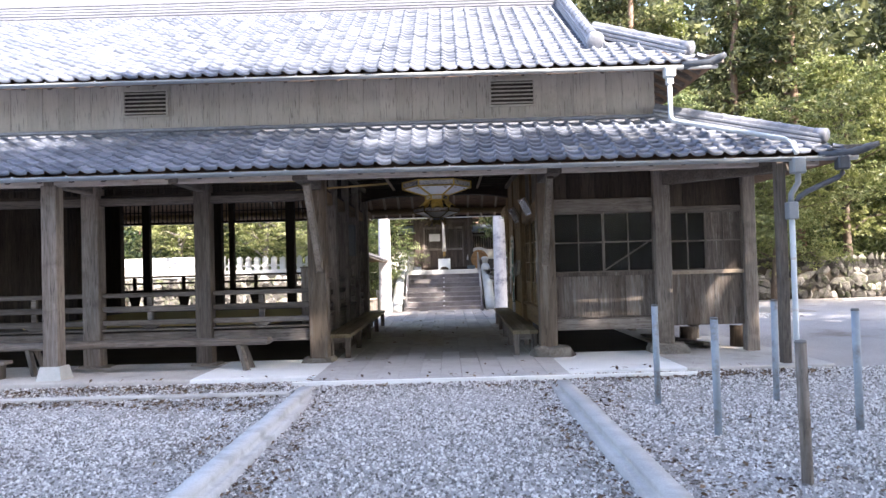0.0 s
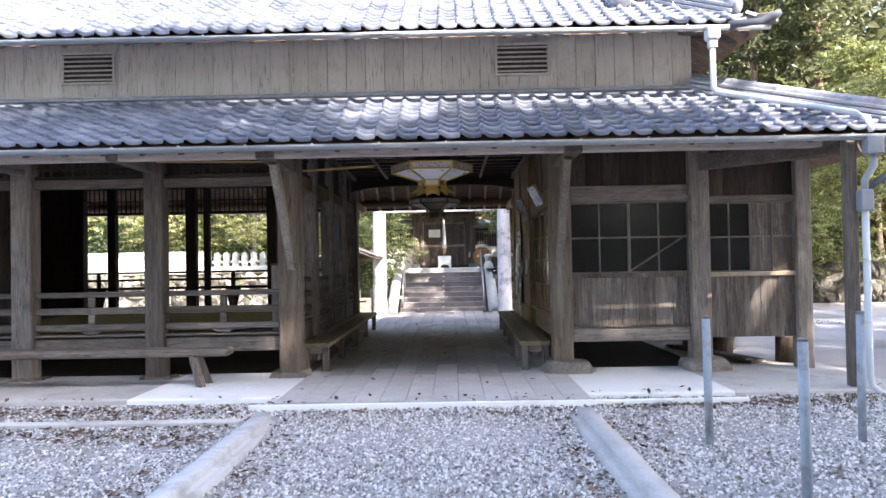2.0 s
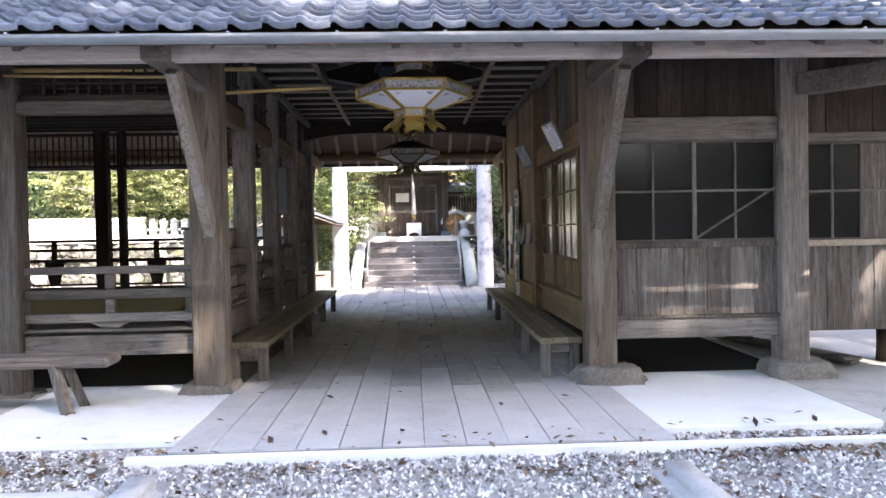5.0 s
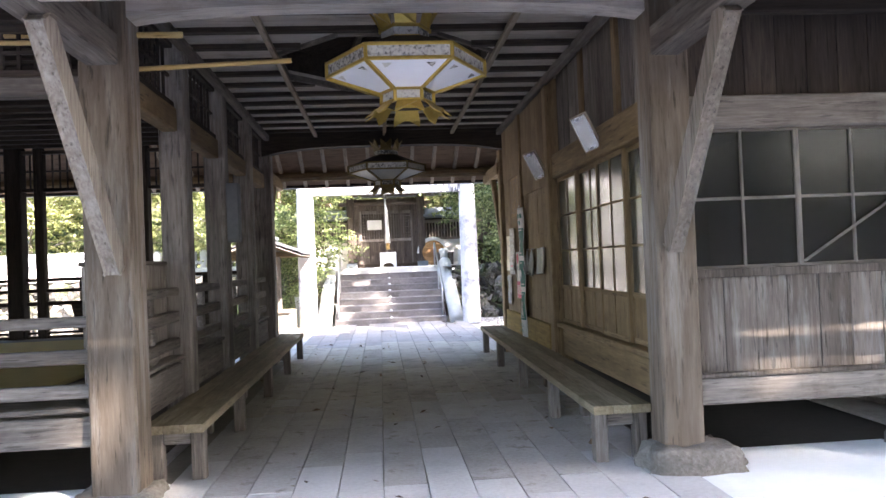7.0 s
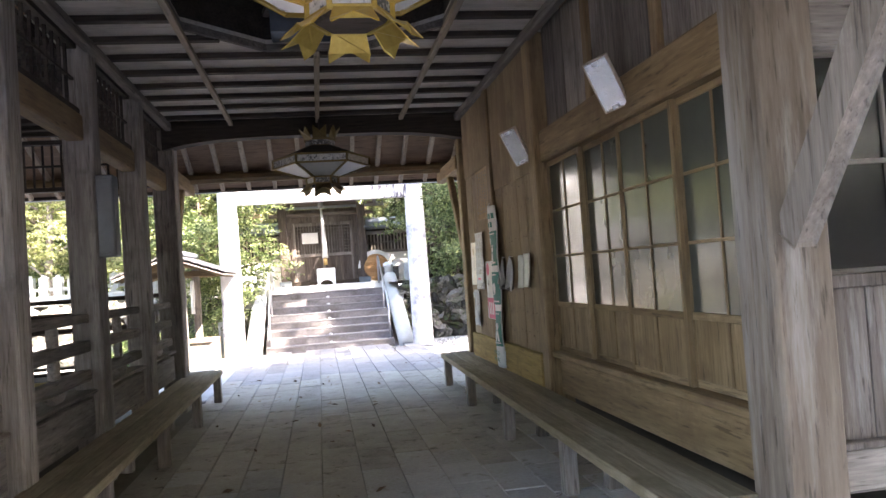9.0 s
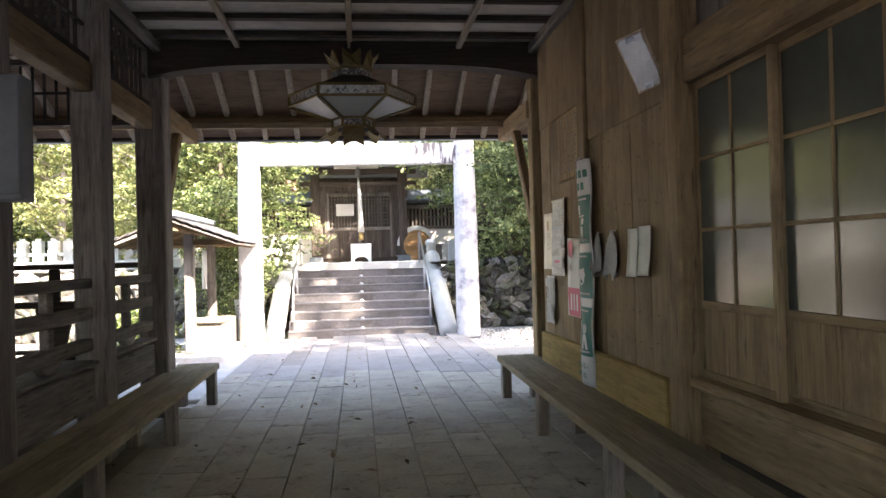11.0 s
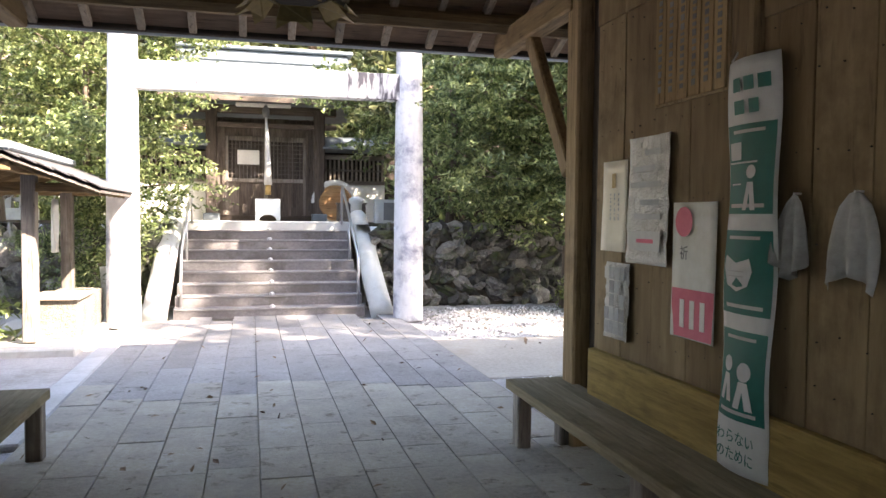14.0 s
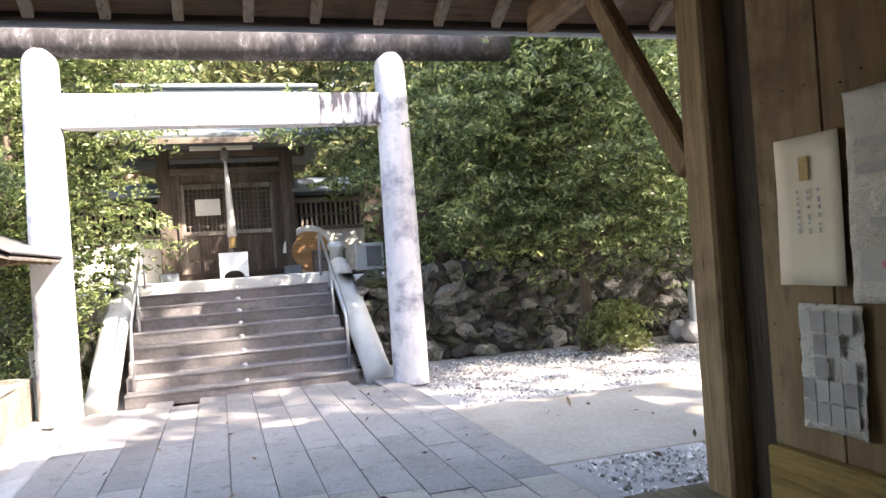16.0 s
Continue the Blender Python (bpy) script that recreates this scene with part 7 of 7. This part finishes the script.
part("pipe", tube([(4.7, 10.33, 2.02), (4.7, 10.33, 0.2), (4.72, 10.33, 0.06), (4.8, 10.3, -0.02), (4.86, 10.28, -0.03)], [0.038] * 5, 12), PIPE, dq, "pale lower pipe", True)
for z in (0.75, 1.45):
    part("clip", tube([(4.7, 10.33, z), (4.7, 10.33, z + 0.03)], [0.043, 0.043], 12), STEEL, dq)
dr = thing("downpipe", (5.4, 10.3, 2.4), "dark grey bent pipe from the corner gutter to the post", "downpipe", kind="structure")
part("hopper", box(5.32, 10.23, 2.66, 5.48, 10.38, 2.84, 0.02), SLATE, dr, "square rain hopper")
part("pipe", tube([(5.4, 10.3, 2.68), (5.4, 10.3, 2.62), (5.34, 10.3, 2.56), (4.92, 10.31, 2.38), (4.8, 10.32, 2.3), (4.74, 10.33, 2.2)], [0.038] * 6, 12), SLATE, dr, "", True)

# stumps and planks under the end room
for x, y, r, h in ((4.35, 13.9, 0.16, 0.26), (4.86, 12.75, 0.17, 0.36)):
    solid("log_stump", rough_up(tube([(x, y, 0.0), (x, y, h * 0.5), (x, y, h)], [r, r * 0.97, r * 0.95], 16), 0.01, 6), BARK, "short sawn log standing under the floor", "log", "", "logs under the floor", True)
for k, (a, b) in enumerate((((3.75, 14.6, 0.04), (4.3, 12.5, 0.05)), ((3.9, 14.7, 0.05), (4.45, 12.7, 0.05)), ((3.65, 14.4, 0.09), (4.2, 12.45, 0.1)))):
    solid("loose_plank", beam(a, b, 0.12, 0.035, 0.005), WX, "loose weathered plank lying under the floor", "plank", "", "planks under the floor")

# ---- purification shelter ----
GREYSHEET = surface("weathered_grey_sheet", ((0.3, (0.05, 0.05, 0.053)), (0.7, (0.1, 0.1, 0.105))), (1, 6, 1), 2, 12, rough=0.6, bump=0.2, stain=(0.08, 0.075, 0.07))
sh = thing("water_shelter", (-2.88, 23.8, 0), "small wooden water shelter with low tiled roof", "shelter")
RXC, RZ0 = -2.86, 2.06
for y in (23.0, 24.7):
    part("post", box(RXC + 0.03, y - 0.07, 0.08, RXC + 0.17, y + 0.07, 1.86, 0.01), WZ, sh)
    part("cross_beam", box(RXC - 0.75, y - 0.045, 1.68, RXC + 0.75, y + 0.045, 1.78, 0.008), BX, sh)
part("ridge_beam", box(RXC - 0.06, 22.5, 1.88, RXC + 0.06, 25.2, 1.98, 0.008), BY, sh)
for s in (-1, 1):
    a, b = Vector((RXC, 23.85, RZ0)), Vector((RXC + s * 0.9, 23.85, 1.72))
    part("roof_board", beam(a - Vector((0, 0, 0.04)), b - Vector((0, 0, 0.04)), 2.8, 0.03, 0.004), WX, sh)
    for i in range(6):
        p, q = a.lerp(b, i / 6), a.lerp(b, (i + 1.15) / 6)
        part("roof_course", beam(p + Vector((0, 0, 0.03)), q + Vector((0, 0, 0.01)), 2.86, 0.018, 0.004), GREYSHEET, sh, "dark grey sheet course")
    for i in range(9):
        y = 22.55 + i * 0.32
        part("rafter", beam((RXC, y, RZ0 - 0.08), (RXC + s * 0.87, y, 1.66), 0.035, 0.04, 0.004), BX, sh)
part("ridge_cap", box(RXC - 0.09, 22.4, RZ0 + 0.02, RXC + 0.09, 25.3, RZ0 + 0.11, 0.02), GUTTER, sh, "grey metal ridge cap")
slab("shelter_base", -3.5, 22.6, -2.25, 25.1, 0.06, CONCRETE, "concrete base of the water shelter")
basin = thing("stone_basin", (-2.6, 24.0, 0.06), "pale stone water basin under the shelter", "basin")
for a in ((-2.85, 23.25, -2.35, 23.32), (-2.85, 24.68, -2.35, 24.75), (-2.85, 23.321, -2.77, 24.679), (-2.43, 23.321, -2.35, 24.679)):
    part("side", box(a[0], a[1], 0.06, a[2], a[3], 0.5, 0.01), BASE, basin)
part("water", box(-2.77, 23.32, 0.36, -2.43, 24.68, 0.4, 0), GLASS, basin, "still water")
part("grate", box(-2.88, 23.2, 0.5, -2.32, 24.0, 0.53, 0.005), PALE, basin, "pale slatted grate")
cl = thing("hanging_towel", (-2.72, 23.9, 1.0), "white towel hanging in the water shelter", "towel")
bm = bmesh.new()
rows = []
for j in range(9):
    v = j / 8
    rows.append([bm.verts.new((-2.7 + 0.03 * math.sin(k * 1.4 + v * 2), 23.8 + (k / 8 - 0.5) * 0.3 * (0.6 + 0.7 * math.sin(math.pi * min(v * 1.2, 1)) ** 0.5), 1.62 - v * 0.62)) for k in range(9)])
for a, b in zip(rows, rows[1:]):
    for k in range(8):
        bm.faces.new((a[k], a[k + 1], b[k + 1], b[k]))
r = bmesh.ops.extrude_face_region(bm, geom=bm.faces[:])
bmesh.ops.translate(bm, verts=[v for v in r["geom"] if isinstance(v, bmesh.types.BMVert)], vec=(0.004, 0, 0))
part("cloth", bm, CLOTH, cl, "", True)
solid("white_board", beam((-2.28, 24.9, 0.06), (-2.34, 24.95, 0.75), 0.16, 0.02), PALESTONE, "white board standing beside the basin", "board")

slab("side_path", 1.62, 20.7, 10, 22.9, -0.012, SANDY, "sandy worn concrete strip crossing the gravel")
# side strip of paving towards the shelter
slab("path_edge_west", -2.1, 19.3, -1.88, 24.4, 0.02, KERB, "pale stone edging of the path")

# ---- fence of stone pickets and low pale wall on the terrace ----
fence = thing("stone_fence", (-6.6, 29.5, 1.54), "pale stone picket fence on a low wall of the terrace", "fence")
part("rail", box(-8.7, 29.46, 1.66, -4.4, 29.54, 1.74, 0.01), PALESTONE, fence)
for i in range(13):
    x = -8.5 + i * 0.335
    bm = box(x - 0.1, 29.4, 1.54, x + 0.1, 29.6, 2.06, 0)
    bmesh.ops.bevel(bm, geom=[e for e in bm.edges if all(v.co.z > 2 for v in e.verts)], offset=0.05, segments=2, affect="EDGES")
    part("picket", bm, PALESTONE, fence)
low = thing("low_wall", (-11, 29.5, 1.1), "low pale plastered wall on the terrace", "wall", kind="structure")
part("footing", box(-18, 29.35, 1.1, -4.3, 29.65, 1.54, 0.02), PLASTER, low)
for i in range(3):
    part("course", box(-18, 29.4, 1.545 + i * 0.19, -8.75, 29.6, 1.725 + i * 0.19, 0.012), PALESTONE, low, "pale stone course")

# dark rail fence and small stone basin by the east wall
rail = thing("rail_fence", (6.5, 27.0, 1.3), "dark thin rail fence on the terrace", "fence")
for i in range(22):
    x = 5.2 + i * 0.16
    part("picket", box(x - 0.012, 26.99, 1.28, x + 0.012, 27.01, 2.05, 0), DARKZ, rail)
for z in (1.45, 2.0):
    part("rail", box(5.1, 26.98, z, 8.7, 27.02, z + 0.035, 0.004), DARKX, rail)
trough = thing("stone_trough", (6.5, 25.5, 0), "small pale stone trough with two short uprights", "trough")
for a, b in ((6.12, 6.22), (6.72, 6.82)):
    part("upright", box(a, 25.4, 0.0, b, 25.52, 0.85, 0.012), PALESTONE, trough)
part("bowl", tube([(6.47, 25.45, 0.42), (6.47, 25.45, 0.5), (6.47, 25.45, 0.6)], [0.14, 0.22, 0.24], 18), KERB, trough, "", True)
for i in range(9):
    x = 6.0 + (i % 5) * 0.22 + random.uniform(-0.04, 0.04)
    y = 25.3 + (i // 5) * 0.3
    bm = bmesh.new()
    bmesh.ops.create_icosphere(bm, subdivisions=2, radius=0.16)
    for v in bm.verts:
        v.co = Vector((x, y, 0.13)) + v.co * (1 + 0.3 * noise.noise(v.co * 7 + Vector((i, 0, 0))))
    part("stone", bm, KERB, trough)
sign = thing("stone_sign", (2.0, 28.6, 1.35), "small dark stone sign in a pale frame", "sign")
part("frame", box(1.82, 28.6, 1.32, 2.3, 28.7, 1.78, 0.01), PALESTONE, sign)
part("plate", box(2.0, 28.585, 1.38, 2.26, 28.602, 1.72, 0.002), INK, sign, "dark plate")
tree((4.75, 25.1, -0.02), 0.65, 0.4, 0.012, 2600, 0.05, LEAF_BRIGHT, 21, "small sunlit shrub at the foot of the tree", 9, 0.05, clump=0.18, category="shrub")
tree((-3.5, 23.2, -0.02), 0.7, 0.35, 0.012, 1500, 0.07, LEAF, 22, "low leafy plant beside the water shelter", 8, 0.05, clump=0.2, category="plant")

# ---- roof tiles and paving stones, piece by piece ----
for roof, m in LATE:
    ob = new("tile", tile_mesh)
    ob.parent = roof
    ob.matrix_basis = m


def paving_stone_mesh(w, l, mat):
    me = bpy.data.meshes.new("paving_stone")
    b = 0.003
    z0, z1 = 0.0, 0.034
    vs = [(-w / 2, -l / 2, z0), (w / 2, -l / 2, z0), (w / 2, l / 2, z0), (-w / 2, l / 2, z0),
          (-w / 2, -l / 2, z1 - b), (w / 2, -l / 2, z1 - b), (w / 2, l / 2, z1 - b), (-w / 2, l / 2, z1 - b),
          (-w / 2 + b, -l / 2 + b, z1), (w / 2 - b, -l / 2 + b, z1), (w / 2 - b, l / 2 - b, z1), (-w / 2 + b, l / 2 - b, z1)]
    fs = [(8, 9, 10, 11)]
    for k in range(4):
        j = (k + 1) % 4
        fs += [(k, j, 4 + j, 4 + k), (4 + k, 4 + j, 8 + j, 8 + k)]
    me.from_pydata(vs, [], fs)
    me.materials.append(mat)
    return me


STRIP = 0.285
SHORT, LONG = (0.42, 0.55, 0.68), (1.25, 1.6, 1.95)
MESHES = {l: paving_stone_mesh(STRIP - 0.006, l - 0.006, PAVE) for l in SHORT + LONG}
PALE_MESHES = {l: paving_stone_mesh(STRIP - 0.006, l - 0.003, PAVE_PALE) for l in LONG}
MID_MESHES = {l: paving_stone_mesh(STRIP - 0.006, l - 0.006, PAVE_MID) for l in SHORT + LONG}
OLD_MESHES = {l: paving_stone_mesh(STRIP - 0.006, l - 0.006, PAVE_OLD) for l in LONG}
rp = random.Random(3)
for c in range(12):
    x = -1.86 + STRIP * (c + 0.5)
    if x > 1.52:
        break
    y = 10.0
    while y < 24.3:
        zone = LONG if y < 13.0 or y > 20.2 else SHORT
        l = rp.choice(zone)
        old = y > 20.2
        # stones darken inwards, so the light falloff is laid in as colour
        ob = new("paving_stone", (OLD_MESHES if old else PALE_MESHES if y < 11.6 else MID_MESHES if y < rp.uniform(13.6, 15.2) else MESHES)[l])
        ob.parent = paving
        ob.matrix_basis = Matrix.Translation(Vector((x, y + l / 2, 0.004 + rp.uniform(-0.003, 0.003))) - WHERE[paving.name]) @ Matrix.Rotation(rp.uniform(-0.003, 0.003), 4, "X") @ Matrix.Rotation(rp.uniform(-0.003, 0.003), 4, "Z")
        y += l

# ---- gravel stones and fallen leaves ----
rng = np.random.default_rng(12)
OCT_V = np.array([(1, 0, 0), (-1, 0, 0), (0, 1, 0), (0, -1, 0), (0, 0, 1), (0, 0, -1)], float)
OCT_F = np.array([(0, 2, 4), (2, 1, 4), (1, 3, 4), (3, 0, 4), (2, 0, 5), (1, 2, 5), (3, 1, 5), (0, 3, 5)])


def scatter_stones(name, x0, x1, y0, y1, n, size, keep, label):
    x, y = rng.uniform(x0, x1, n), y0 + (y1 - y0) * rng.uniform(0, 1, n)
    ok = keep(x, y)
    x, y = x[ok], y[ok]
    n = len(x)
    z = np.array([ground_z(a, b) for a, b in zip(x, y)])
    s = size * rng.uniform(0.45, 1.25, (n, 1, 1)) * rng.uniform(0.6, 1.3, (n, 1, 3)) * np.array([1, 1, 0.7])
    v = OCT_V[None] * s * rng.uniform(0.75, 1.25, (n, 6, 1))
    q = rng.normal(size=(n, 4))
    q /= np.linalg.norm(q, axis=1, keepdims=True)
    w, a, b, c = q.T
    rot = np.stack([1 - 2 * (b * b + c * c), 2 * (a * b - c * w), 2 * (a * c + b * w), 2 * (a * b + c * w), 1 - 2 * (a * a + c * c), 2 * (b * c - a * w),
                    2 * (a * c - b * w), 2 * (b * c + a * w), 1 - 2 * (a * a + b * b)], 1).reshape(n, 3, 3)
    v = np.einsum("nij,nkj->nki", rot, v) + np.stack([x, y, z + 0.004], 1)[:, None]
    f = (OCT_F[None] + (np.arange(n) * 6)[:, None, None]).reshape(-1, 3)
    quads(name, v.reshape(-1, 3), f, STONES, label, "gravel", "stuff")


scatter_stones("gravel", -6.5, 6.5, 3.4, 10.4, 105000, 0.017,
               lambda x, y: ~((x > -2.0) & (x < -1.68) & (y < 9.6)) & ~((x > 1.24) & (x < 1.56) & (y < 9.6)) & (y < np.where((x > -1.9) & (x < 1.4), 9.9, 10.32)) & ((np.abs(x) < 2.4 + y * 0.45)),
               "loose grey crushed gravel of the yard")
scatter_stones("gravel", 1.8, 9, 19, 26, 22000, 0.02, lambda x, y: (x > 1.75) & ((y < 20.65) | (y > 22.95)), "loose grey gravel beside the paved path")
n = 2040
lx = np.concatenate([rng.uniform(-7, -2.1, 1000), rng.uniform(1.6, 5, 350), rng.normal(-1.5, 0.12, 180), rng.normal(1.1, 0.1, 190), rng.uniform(-2, 5, 140), rng.uniform(-2, 1.5, 100), rng.uniform(2, 7, 80)])
ly = np.concatenate([np.concatenate([rng.normal(9.25, 0.12, 400), rng.normal(9.85, 0.2, 600)]), rng.normal(10.0, 0.15, 350), rng.uniform(5, 9.5, 180), rng.uniform(5, 9.5, 190), rng.normal(9.9, 0.3, 140), rng.uniform(10.2, 24, 100), rng.uniform(20, 25, 80)])
rl = np.random.default_rng(31)
for cx_, cy_, rx_, ry_, m_ in [(-3.4, 8.95, 0.5, 0.12, 150), (-2.5, 8.8, 0.25, 0.1, 90), (-5.2, 9.1, 0.7, 0.1, 130), (-4.4, 9.9, 1.2, 0.2, 240), (-2.3, 7.2, 0.12, 0.5, 70), (1.75, 8.8, 0.15, 0.5, 80), (2.6, 9.85, 0.5, 0.1, 130),
                               (3.6, 9.9, 0.4, 0.12, 90), (0.7, 9.6, 0.3, 0.06, 40), (-0.9, 9.7, 0.3, 0.05, 40), (1.75, 6.0, 0.12, 0.5, 60), (-1.5, 5.6, 0.12, 0.4, 50), (2.2, 5.5, 0.4, 0.4, 50), (3.0, 7.4, 0.5, 0.4, 50)]:
    lx, ly = np.concatenate([lx, rl.normal(cx_, rx_, m_)]), np.concatenate([ly, rl.normal(cy_, ry_, m_)])
n = len(lx)
lz = np.array([max(ground_z(a, b) + 0.012, 0.05 if (-1.9 < a < 1.4 and b > 9.9) or b > 10.28 else -9) for a, b in zip(lx, ly)])
nr = rng.normal(size=(n, 3)) * 0.35 + np.array([0, 0, 1.0])
nr /= np.linalg.norm(nr, axis=1, keepdims=True)
v, f = cards(np.stack([lx, ly, lz], 1), nr, 0.035, rng, 0.5)
quads("fallen_leaves", v, f, LEAVES_DEAD, "brown fallen leaves on gravel and paving", "leaves", "stuff")
